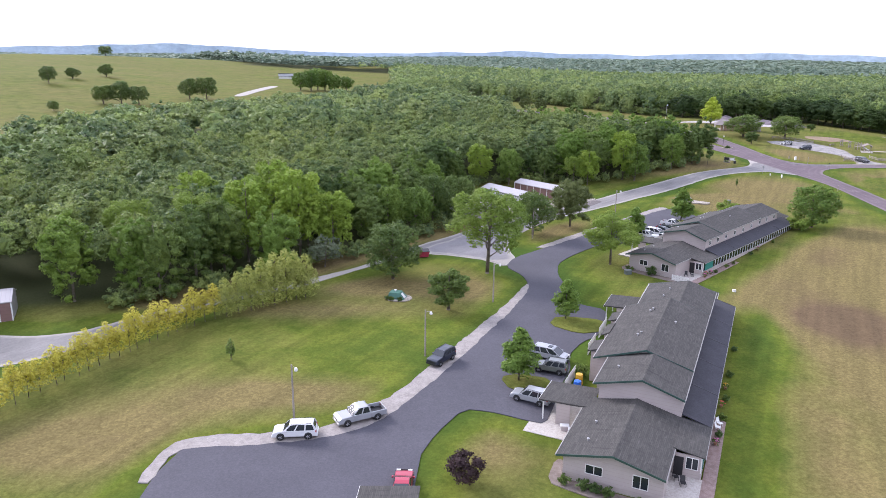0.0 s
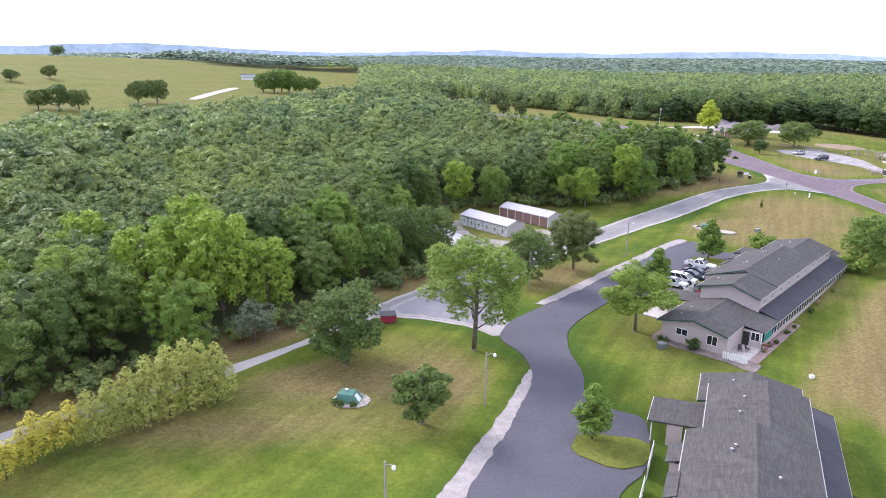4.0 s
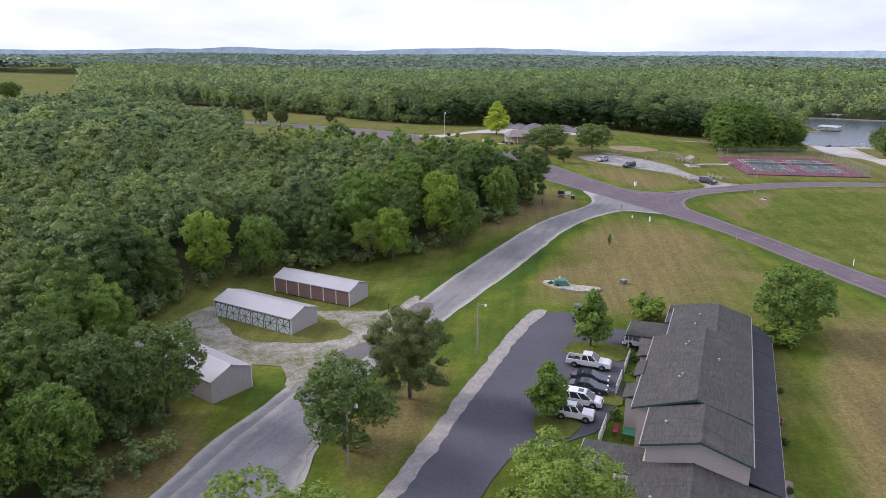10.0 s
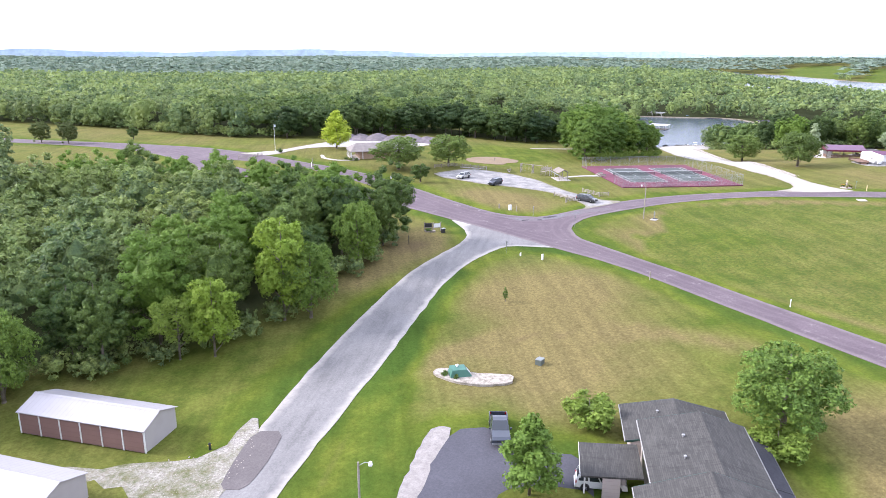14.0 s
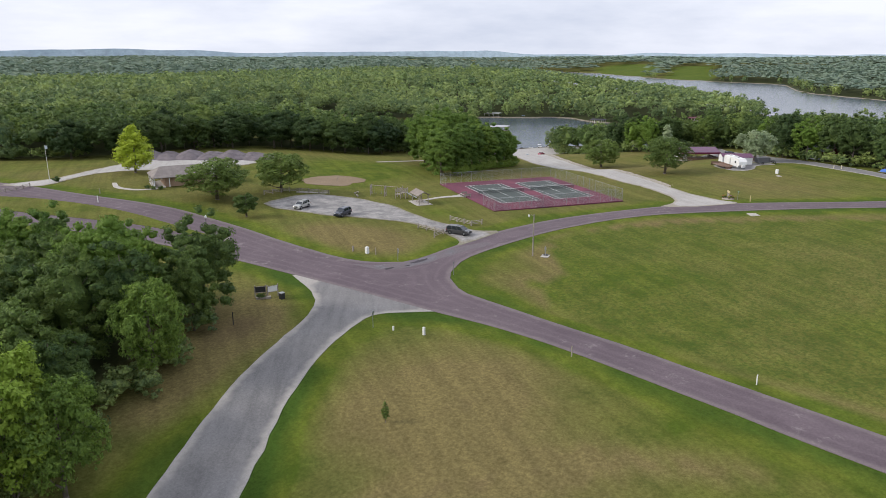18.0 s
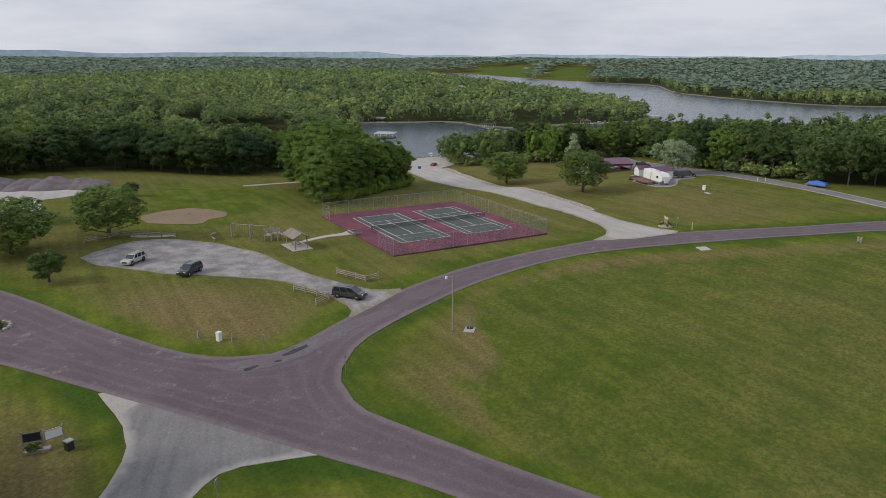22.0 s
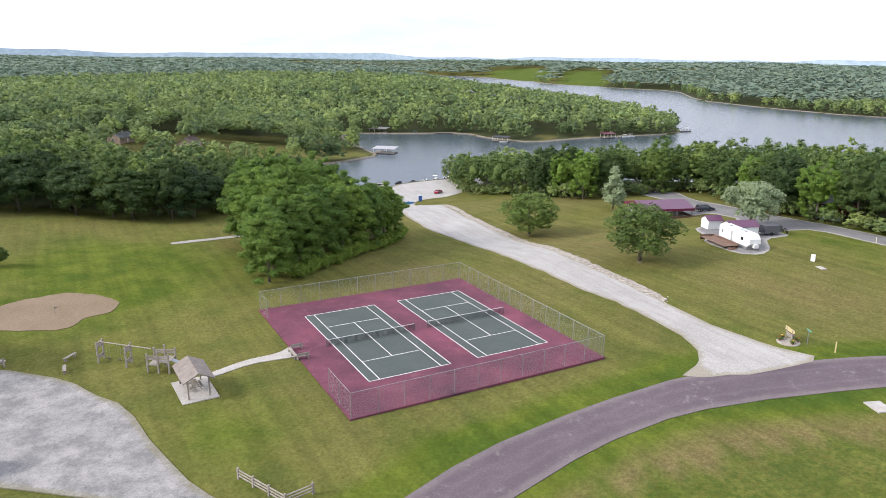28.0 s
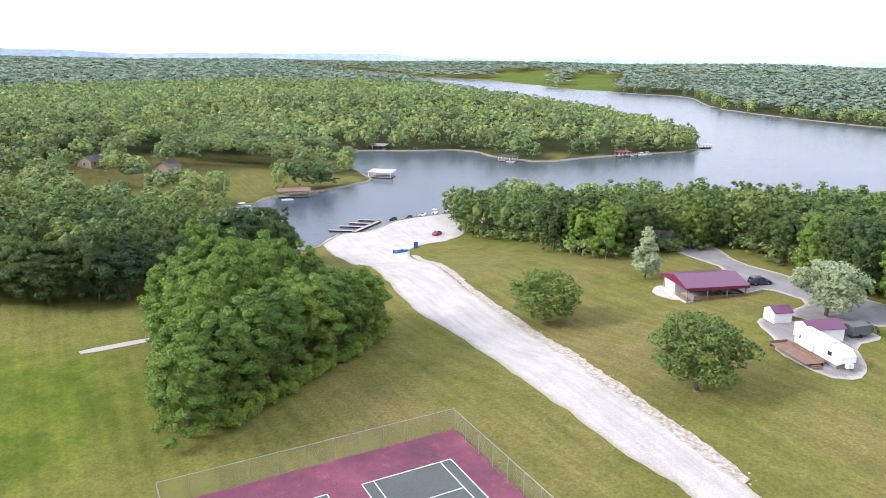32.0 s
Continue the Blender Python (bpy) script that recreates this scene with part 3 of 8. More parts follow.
DRIVE = [(-28, 44), (-28, 66), (-22.5, 66.3), (-17, 66.7), (-11.4, 68.1), (-7.1, 70.8), (-3.9, 75.9), (1.6, 86.1), (5.9, 95.5), (10.9, 106.1), (14.8, 115.8), (15.9, 121.4),
         (15.3, 126.5), (12.6, 132), (15, 138.5), (22.2, 145.7), (29.7, 153.5), (40.6, 165.3), (53, 178.2), (59.9, 182.8), (63.6, 180.7), (63.8, 175), (67.6, 171.2),
         (64.2, 166.2), (59.5, 162.6), (53.6, 154.6), (48, 150.2), (42, 149.5), (37, 149.8), (31.5, 145.2), (26.1, 138.7), (23.2, 133.9), (22, 127), (22.5, 119.5),
         (20.9, 113), (23.5, 110), (26.8, 108), (25.8, 102.5), (23.4, 97), (20.5, 94.5), (17.8, 90), (17.2, 85), (14.8, 80), (13.6, 75.5), (11.9, 71.1), (9.8, 71.9),
         (6.1, 73.7), (2.8, 74.3), (-0.4, 68.6), (-2.2, 63.6), (-2.4, 44)]
OLD_ROAD = [(-75, 98), (-56, 96), (-43, 108.5), (-33, 116), (-24.8, 122.8), (-15.1, 132.6), (-6.3, 146.5), (-1.8, 152), (2, 155.8), (7.3, 163.2), (13.3, 168.6),
            (19.3, 174.9), (26, 181), (36, 188.5), (45.6, 198), (55.2, 206.4), (66.8, 215.6), (81, 225.2), (98.3, 234), (103.6, 238), (107, 244), (109.6, 253), (114.5, 240),
            (115, 222.5), (109, 227.8), (105.5, 229), (99.8, 227), (93.5, 224.2), (86, 219.8), (73.7, 210.7), (59.2, 198.8), (48.9, 190.6), (40, 183.2), (32, 176.5),
            (24.5, 168), (18.5, 159), (14.5, 150), (14.5, 143), (15.5, 138), (12.8, 131.8), (9.6, 136.2), (2.6, 140.1), (-4.6, 142), (-9.8, 136.8), (-16.3, 128.9), (-23.3, 120.3),
            (-32, 113), (-42, 105.2), (-53, 90), (-60, 86), (-80, 80)]
MAIN_ROAD = [(88, 322), (97.3, 300.6), (101.8, 289.7), (105.1, 277.2), (107.7, 265), (109.4, 252.7), (111.5, 238), (113.6, 223.5), (115, 214.3), (115.5, 206), (115.6, 198.7),
             (115.5, 191.8), (114.8, 182), (113.6, 174), (112, 160), (107, 130), (98, 95), (80, 40), (86, 38), (105, 93), (114, 128), (119, 158), (120.6, 170.6), (122.2, 185),
             (122.8, 196), (122, 208), (122.3, 219.6), (122.6, 226), (127, 232.6), (135.6, 236.2), (145.6, 236.6), (163, 235.6), (179, 231.6), (191, 226), (201, 217), (219, 195.5),
             (235, 179.4), (262, 150), (300, 100), (306, 105), (268, 157), (244.6, 181), (227, 197), (213, 216), (201, 228), (187, 235.2), (171.4, 241), (155, 243.5), (141.4, 242.9),
             (128, 242), (122.8, 247), (120.7, 253), (119.9, 267), (120.8, 285), (119.5, 303), (115.4, 318), (110.2, 334), (103, 362), (96, 388), (77, 428), (44, 478), (18, 522),
             (-10, 575), (-18, 570), (8, 520), (36, 474), (66, 424), (78, 388), (82, 352), (80, 336)]
MEDIAN = [(113.4, 274), (110.8, 286), (107, 299), (101.5, 310), (93, 328), (89, 346), (92, 352), (100, 340), (106.2, 324), (110.2, 308), (112.4, 290)]
RAMP_ROAD = [(199, 229), (205, 227.5), (209.5, 229.3), (213.8, 233), (220.6, 242.7), (225.5, 253), (232, 263.5), (241.8, 278), (251.6, 292), (257, 304), (267, 318), (290, 345), (305, 363),
             (313, 378), (322, 390), (335, 393), (343, 386), (365, 389), (388, 378), (398, 366), (385, 360), (346, 352), (334, 358), (323, 355), (300, 331), (281, 311.5), (269, 293),
             (261, 281.5), (244.5, 263.6), (236.4, 252.3), (230.3, 243.6), (223.8, 235.8), (218.3, 227.8), (215.2, 221), (214.2, 214.5), (206, 220)]
PARK_LOT = [(136.7, 299), (150.3, 300.7), (154.4, 297), (157.8, 288), (157.8, 276), (154.5, 267), (152.2, 258), (152, 250), (152.5, 246.8), (156, 243), (148, 242.2), (140.5, 242.4),
            (144.3, 244.6), (146, 249), (147.3, 255), (146.8, 262), (143.5, 270.5), (139.5, 278), (137.5, 287), (135.5, 293)]
YARD_PATCH = [(2, 196), (7, 204), (12, 207), (19, 203), (27, 199), (31, 196.5), (38, 194), (45, 199), (40, 190), (35, 186), (29, 181.5), (22, 175), (17.5, 172.3), (19, 179), (15, 182), (8, 187)]
DEPOT = [(100, 362), (112, 358), (124, 364), (140, 372), (153, 381), (176, 359), (167, 345), (144, 347), (132, 356), (122, 358), (108, 350), (104, 354)]
CAMP_ROAD = [(392, 300), (365, 285), (348, 275), (342, 267), (327, 258.5), (319, 246), (309, 235), (298, 215), (285, 196), (262, 168), (256, 172), (277, 196), (285, 211), (293, 224), (288, 228),
             (284, 236), (288, 243), (299, 240), (306, 249), (300, 252), (300, 258), (308, 262), (319, 259), (331, 274), (345, 283), (362, 292), (390, 308)]
WALKWAY = [(204.5, 330.5), (216.5, 327), (226, 325), (226, 326.8), (216.8, 328.8), (205, 332.4)]


def axis(lo, hi, fine, growth, end):
    a = list(np.arange(lo, hi + fine, fine))
    s = fine
    while a[-1] < end:
        s *= growth
        a.append(a[-1] + s)
    s = fine
    b = [a[0]]
    while b[-1] > -end:
        s *= growth
        b.append(b[-1] - s)
    return np.array(sorted(b[1:] + a))


gx, gy = np.meshgrid(axis(-75, 330, 2.6, 1.065, 4600), axis(40, 400, 2.6, 1.065, 4600))
nx, ny = gx.shape[1], gx.shape[0]
gx, gy = gx.ravel(), gy.ravel()
gz = height(gx, gy)
index = np.arange(nx * ny).reshape(ny, nx)
quads = np.stack([index[:-1, :-1], index[:-1, 1:], index[1:, 1:], index[1:, :-1]], -1).reshape(-1, 4)
ground = new("ground", make_mesh("ground", np.stack([gx, gy, gz], 1).tolist(), quads.tolist(), GRASS, True))
tagged(ground, "mown grass, green in the ditches and dry straw on the knolls", "grass", kind="structure")
# how dry the grass is: green by the roads and in the big field, straw on knolls
FIELD = [(126, 168), (127, 196), (127.5, 212), (133, 220), (140, 218), (148, 226), (157, 230.5), (165, 231), (175, 226.5), (189, 217), (207, 193), (240, 150), (250, 60), (110, 60), (122, 130)]
CREASE = [(43.8, 182.8), (52.9, 190.3), (62.6, 196.3), (71, 198.4), (79.5, 197), (87, 193.6), (97.7, 186.3), (104, 176)]
DITCH = [(88, 221.5), (75.8, 213.9), (68.4, 205.5), (61, 195), (50, 184), (40, 174)]
dry = 0.34 + 0.15 * ease((gy - 190) / 60) + 0.04 * ease((gx - 190) / 40)
for road in (MAIN_ROAD, DRIVE, OLD_ROAD):
    d = edge_distance(road, gx, gy)
    dry -= 0.58 * np.exp(-(np.maximum(d - 0.8, 0) / 3.2) ** 2)
for cx, cy, rx, ry, amount in ((96, 205, 13, 11, 0.62), (80, 188, 20, 12, 0.5), (-20, 78, 12, 3.6, 0.8), (-37, 68, 14, 7, 0.75), (-20, 107, 16, 4, 0.55), (-12, 119, 14, 5, 0.7), (4, 118, 6, 7, 0.55), (30, 150, 8, 10, 0.2),
                               (27, 161, 12, 10, 0.7), (64, 104, 14, 24, 0.5), (78, 142, 10, 16, 0.45), (90, 236, 11, 11, 0.75), (78, 226, 9, 6, 0.5), (6, 66, 5, 5, 0.5), (262, 262, 18, 16, 0.15), (131, 262, 7, 14, 0.5),
                               (185, 322, 26, 22, -0.4), (160, 262, 7, 8, -0.25), (-8, 92, 14, 10, -0.35), (20, 122, 6, 12, -0.1), (215, 284, 10, 8, 0.15), (48, 92, 5, 25, -0.35), (240, 215, 20, 14, 0.15)):
    dry += amount * np.exp(-((gx - cx) / rx) ** 2 - ((gy - cy) / ry) ** 2)
# the lawns behind the two rows: green along the beds, straw further out
for hx, hy, heading in ((16.6, 58.8, 65.0), (40.1, 127.9, 46.0)):
    ca, sa = math.cos(radians(heading)), math.sin(radians(heading))
    out, up_row = (gx - hx) * sa - (gy - hy) * ca, (gx - hx) * ca + (gy - hy) * sa
    span = ease((up_row + 14) / 12) * ease((72 - up_row) / 14)
    dry += span * (0.5 * ease((out - 12) / 8) * ease((48 - out) / 14) - 0.4 * np.exp(-((out - 11.5) / 3.0) ** 2))
field = inside(FIELD, gx, gy)
dry = np.where(field, 0.30 + 0.25 * np.exp(-((gx - 200) / 40) ** 2 - ((gy - 120) / 60) ** 2), dry + 0.45 * np.exp(-(edge_distance(FIELD, gx, gy) / 5) ** 2))
dry += 0.4 * np.exp(-(edge_distance(CREASE, gx, gy, False) / 1.9) ** 2) - 0.6 * np.exp(-(edge_distance(DITCH, gx, gy, False) / 2.2) ** 2)
# brown strip at the woods' foot: dry ground with its shade painted in
dry += 1.0 * np.exp(-(edge_distance(CLEARING[4:10], gx, gy, False) / 5.5) ** 2)
dry = np.where(inside(PASTURE, gx, gy), 0.42, dry)
for meadow in MEADOWS:
    dry = np.where(inside(meadow, gx, gy), -0.05, dry)
dirt_patch = inside(SHORE_LAWNS[3], gx, gy)
wood = ~inside(CLEARING, gx, gy) & ~inside(PASTURE, gx, gy) & ~inside(MEADOWS[0], gx, gy) & (np.hypot(gx - 110, gy - 200) < 1500)
litter = np.where(wood, ease((edge_distance(CLEARING, gx, gy) - 3) / 6), 0.0)
for lawn in SHORE_LAWNS:
    litter = np.where(inside(lawn, gx, gy), 0.15, litter)
dry = np.where(dirt_patch, 1.3, dry)
litter = np.where(inside(LAKE_GARDENS, gx, gy), np.minimum(litter, 0.3), litter)
litter = np.where(inside(SHORE, gx, gy), 0.6, litter)
for key, values in (("dry", dry), ("litter", litter), ("clumpy", field.astype(float))):
    a = ground.data.attributes.new(key, "FLOAT", "POINT")
    a.data.foreach_set("value", np.ascontiguousarray(values, np.float32))

lake_me = make_mesh("lake", [(-4000, -4000, LAKE_LEVEL), (5000, -4000, LAKE_LEVEL), (5000, 5000, LAKE_LEVEL), (-4000, 5000, LAKE_LEVEL)], [(0, 1, 2, 3)], WATER)
tagged(new("lake", lake_me), "calm grey-blue lake with faint ripples between wooded shores", "lake", kind="structure")

# hills that close the horizon, with the haze painted into their pale colour
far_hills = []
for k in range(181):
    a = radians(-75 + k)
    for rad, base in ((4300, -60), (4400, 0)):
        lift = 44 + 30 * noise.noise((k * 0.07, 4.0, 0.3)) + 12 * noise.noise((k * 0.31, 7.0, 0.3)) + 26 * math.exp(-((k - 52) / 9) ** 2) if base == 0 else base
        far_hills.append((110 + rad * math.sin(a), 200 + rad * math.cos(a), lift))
tagged(new("backdrop", make_mesh("backdrop", far_hills, [(2 * k, 2 * k + 2, 2 * k + 3, 2 * k + 1) for k in range(180)], HILLS, True)), "wooded hills on the horizon, painted pale blue with haze", "hills", kind="structure")

sheet("main_road", MAIN_ROAD, MAUVE, 0.07, "reddish grey chip-sealed road with worn pale streaks", "road")
sheet("old_road", OLD_ROAD, WORN, 0.06, "pale worn asphalt road with gravel edges", "road", 0.25)
sheet("parking_drive", DRIVE, ASPHALT, 0.10, "smooth dark new asphalt drive and parking bays", "driveway")
sheet("median", MEDIAN, GRASS, 0.14, "narrow grass strip between two roads", "grass")
sheet("ramp_road", RAMP_ROAD, GRAVEL, 0.09, "wide white gravel road down to the boat ramp", "gravel road", 0.5)
sheet("park_lot", PARK_LOT, LOT, 0.11, "pale gravel car park beside the playground", "car park", 0.5)
sheet("yard_gravel", YARD_PATCH, YARD, 0.085, "white stony yard round the storage sheds", "gravel", 1.0)
sheet("depot_lot", DEPOT, GRAVEL, 0.09, "pale gravel lot with a stone heap", "gravel", 0.5)
sheet("camp_road", CAMP_ROAD, WORN, 0.07, "narrow pale lane past the camp pavilion", "road", 0.2)
sheet("far_lane", [(-153, 552), (-157, 630), (-159, 706), (-167, 706), (-165, 630), (-161, 552)], WORN, 0.2, "pale country lane through the distant pasture", "road", 0, 8.0)
sheet("apron", [(-3.4, 146.5), (3.4, 154.6), (9.6, 162.4), (15.4, 168.2), (21.4, 174.4), (27.2, 180.2), (31.4, 176.6), (24.2, 168.4), (18.1, 159.2), (14.1, 150), (14.1, 143), (15.1, 138.2), (12.8, 132.6), (9.4, 136.8), (2.8, 140.7), (-3.2, 142.6)], APRON, 0.09, "grey worn asphalt apron joining the drive", "road", 0.5)
sheet("grass_strip", [(11.7, 202.6), (13.0, 195.0), (15.3, 190.6), (21.1, 186.6), (25.4, 186.0), (28.4, 186.3), (29.6, 189), (28.0, 194), (26.2, 196.4), (18, 200), (13.5, 204)], GRASS, 0.12, "thin grass round the middle storage shed", "grass", 1.2)
# lighter blue-grey asphalt: wear, plus the road's sheen painted as colour
BLUEGREY = road_material("worn_sheen_asphalt", (0.105, 0.098, 0.108), (0.150, 0.142, 0.150), (0.20, 0.19, 0.19), 0.5, 0.25, radians(-10), (0.13, 0.105, 0.112))
TAR = road_material("dark_tar_patch", (0.040, 0.034, 0.040), (0.058, 0.050, 0.056), (0.09, 0.08, 0.085), 0.3, 0.6)
sheet("road_patch", [(119.6, 249.5), (122.4, 244.4), (127.4, 242.2), (134, 242.0), (141, 241.6), (147, 240.4), (147, 238.6), (140, 238.8), (134, 239.2), (128, 239.4), (123.6, 240.4), (120.2, 244)], BLUEGREY, 0.085, "worn asphalt with a painted blue-grey sheen at the side road mouth", "road", 0.7)
for patch in ([(127.2, 241.7), (129.2, 241.6), (131.4, 241.4), (131.2, 240.9), (129.4, 240.7), (127.6, 241.1)], [(121.9, 242.6), (123.6, 242.3), (123.9, 241.7), (122.2, 241.9)], [(125.4, 241.3), (126.4, 241.1), (126.3, 240.7), (125.5, 240.9)]):
    sheet("tar_patch", patch, TAR, 0.1, "dark ragged tar patch in the worn asphalt", "road patch", 0.25, 0.4)
sheet("walkway", WALKWAY, WORN, 0.08, "short concrete path in the lawn", "path")

# stony banks along the water
bank_v, bank_f = [], []
ring = smooth_outline(SHORE, 6.0)
for k, (x, y) in enumerate(ring):
    ax, ay = ring[k - 1]
    bx, by = ring[(k + 1) % len(ring)]
    d = math.hypot(bx - ax, by - ay) or 1.0
    ox, oy = (by - ay) / d, -(bx - ax) / d
    w = 1.1 + 0.8 * noise.noise((x * 0.06, y * 0.06, 5.0))
    bank_v += [(x + ox * s * w, y + oy * s * w, LAKE_LEVEL + h) for s, h in ((-1.0, -0.3), (0.1, 0.45), (1.3, 0.7), (2.0, -0.4))]
for k in range(len(ring)):
    j = (k + 1) % len(ring)
    bank_f += [(4 * k + i, 4 * j + i, 4 * j + i + 1, 4 * k + i + 1) for i in range(3)]
tagged(new("lake_bank", make_mesh("lake_bank", bank_v, bank_f, BANK)), "stony tan bank along the lake shore", "bank", kind="structure")
# ---- trees ----
def leaf_cloud(lobes, count, size, seed, up=0.3, sprig=6):
    """Leaves in sprigs over the outside of a set of lobes (x, y, z, radius, squash): one small triangle each."""
    r = np.random.default_rng(seed)
    L = np.array(lobes, float)
    area = L[:, 3] ** 2
    many = count // sprig * 3 + 8
    pick = r.choice(len(L), many, p=area / area.sum())
    d = r.normal(size=(many, 3))
    d /= np.linalg.norm(d, axis=1)[:, None]
    d[:, 2] = np.where((d[:, 2] < -0.4) & (r.random(many) < 0.6), -d[:, 2], d[:, 2])
    c = L[pick]
    shell = c[:, 3] * (0.84 + 0.26 * r.random(many))
    p = c[:, :3] + d * shell[:, None] * np.stack([np.ones(many), np.ones(many), c[:, 4]], 1)
    keep = np.ones(many, bool)
    for x, y, z, rad, sq in L:
        keep &= np.sqrt((p[:, 0] - x) ** 2 + (p[:, 1] - y) ** 2 + ((p[:, 2] - z) / sq) ** 2) > rad * 0.76
    p, d = np.repeat(p[keep], sprig, 0)[:count], np.repeat(d[keep], sprig, 0)[:count]
    if sprig > 1:
        p = p + r.normal(size=p.shape) * size * np.array([1.1, 1.1, 0.75])
    n = d * 0.95 + r.normal(size=d.shape) * 0.42 + np.array([0, 0, up])
    n /= np.linalg.norm(n, axis=1)[:, None]
    t = np.cross(n, r.normal(size=n.shape))
    t /= np.linalg.norm(t, axis=1)[:, None]
    b = np.cross(n, t)
    s = size * (0.6 + 0.9 * r.random(len(p)))[:, None]
    v = np.stack([p - t * s * 0.9 - b * s * 0.6, p + t * s - b * s * 0.5, p + t * s * r.uniform(-0.5, 0.5, (len(p), 1)) + b * s * 1.1], 1)
    return v.reshape(-1, 3)


def leaf_mesh(name, verts, material, tint=None):
    n = len(verts) // 3
    me = bpy.data.meshes.new(name)
    me.vertices.add(n * 3)
    me.vertices.foreach_set("co", np.ascontiguousarray(verts, np.float32).ravel())
    me.loops.add(n * 3)
    me.loops.foreach_set("vertex_index", np.arange(n * 3, dtype=np.int32))
    me.polygons.add(n)
    me.polygons.foreach_set("loop_start", np.arange(0, n * 3, 3, dtype=np.int32))
    me.materials.append(material)
    me.update(calc_edges=True)
    if tint is not None:
        me.attributes.new("tint", "FLOAT", "POINT").data.foreach_set("value", np.ascontiguousarray(np.repeat(tint, 3), np.float32))
    return me


def ball_faces(steps):
    bm = bmesh.new()
    bmesh.ops.create_icosphere(bm, subdivisions=steps, radius=1.0)
    out = np.array([[tuple(v.co) for v in f.verts] for f in bm.faces])
    bm.free()
    return out


ROUND_BALL = ball_faces(2)
PLAIN_BALL = np.array([[(x, 0, 0), (0, y, 0), (0, 0, z)][:: 1 if x * y * z > 0 else -1] for x in (-1, 1) for y in (-1, 1) for z in (-1, 1)], float)


def crown_cloud(seed, radius, h, low, clumps, leaves, size, core=(7, 12), flat=0.75):
    """A domed crown of leafy clumps over a solid lumpy heart, as loose triangles: low is where its skirt ends, as a share of the height."""
    r = np.random.default_rng(seed)
    radius, h = radius * r.uniform(0.88, 1.12), h * r.uniform(0.92, 1.08)
    mid = h * max(0.58, 0.5 + low * 0.35)
    up, down = h - mid, mid - h * low
    k = np.arange(clumps) + r.uniform(-0.35, 0.35, clumps)
    e = 1 - (1 + min(1.0, down / radius * 0.9)) * (k + 0.5) / clumps
    a = k * 2.39996 + r.uniform(-0.25, 0.25, clumps)
    w = np.sqrt(np.clip(1 - np.clip(e, 0, 1) ** 2, 0, 1)) * np.where(e < 0, 1 + 0.28 * e, 1.0)
    d = np.stack([np.cos(a) * w, np.sin(a) * w, e], 1)
    wave = 1 + 0.16 * np.sin(a * 2 + seed) + 0.10 * np.sin(a * 3 + e * 5 + seed * 1.7)
    reach = (r.uniform(0.74, 1.06, clumps) * wave)[:, None]
    centre = np.array([0, 0, mid]) + d * reach * np.stack([np.full(clumps, radius), np.full(clumps, radius), np.where(e > 0, up, down)], 1) * 0.84
    big = radius * r.uniform(0.18, 0.33, clumps) * (1.25 if clumps < 25 else 1.0 if clumps < 90 else 0.8)
    pick = r.choice(clumps, leaves, p=big ** 2 / (big ** 2).sum())
    n = d[pick] * np.array([1, 1, 0.9]) * 0.75 + r.normal(size=(leaves, 3)) * 0.62 + np.array([0, 0, 0.35])
    n /= np.linalg.norm(n, axis=1)[:, None]
    p = centre[pick] + n * (big[pick] * r.uniform(0.6, 1.12, leaves))[:, None] * np.array([1, 1, flat])
    n = n + r.normal(size=n.shape) * 0.5
    n /= np.linalg.norm(n, axis=1)[:, None]
    t = np.cross(n, r.normal(size=n.shape))
    t /= np.linalg.norm(t, axis=1)[:, None]
    b = np.cross(n, t)
    s = size * r.uniform(0.6, 1.4, (leaves, 1))
    leaf = np.stack([p - t * s * 0.9 - b * s * 0.6, p + t * s - b * s * 0.5, p + t * s * r.uniform(-0.5, 0.5, (leaves, 1)) + b * s * 1.1], 1)
    # the heart: rings from the top down to the skirt
    rings, spokes = core
    el = np.linspace(1.0, -0.75 if down > radius * 0.5 else -0.3, rings)
    ring = []
    for q, f in enumerate(el):
        g = math.sqrt(max(0.0, 1 - f * f)) if f > 0 else 1 + 0.35 * f
        az = np.arange(spokes) * 6.28318 / spokes + 0.3 * q
        lump = 0.46 * (1 + 0.16 * np.sin(az * 2 + seed) + 0.10 * np.sin(az * 3 + f * 5 + seed * 1.7)) * r.uniform(0.86, 1.1, spokes)
        ring.append(np.stack([np.cos(az) * g * radius * lump, np.sin(az) * g * radius * lump, mid + f * (up if f > 0 else down) * 0.55 * r.uniform(0.92, 1.06, spokes)], 1))
    heart = []
    for q in range(rings - 1):
        for m in range(spokes):
            o = (m + 1) % spokes
            if q:
                heart.append((ring[q][m], ring[q + 1][m], ring[q][o]))
            heart.append((ring[q][o], ring[q + 1][m], ring[q + 1][o]))
    pieces = [leaf, np.array(heart)]
    if rings > 3:
        # each clump has a dense middle of its own
        ball = ROUND_BALL if rings > 9 else PLAIN_BALL
        for q in range(clumps):
            turn = Matrix.Rotation(r.uniform(0, 6.28), 3, "Z") @ Matrix.Rotation(r.uniform(0, 3.14), 3, "X")
            lumpy = ball * r.uniform(0.72, 1.02, (1, 1, 3)) * big[q] * 0.66
            pieces.append(lumpy @ np.array(turn).T * np.array([1, 1, flat]) + centre[q])
    return np.concatenate(pieces).reshape(-1, 3)


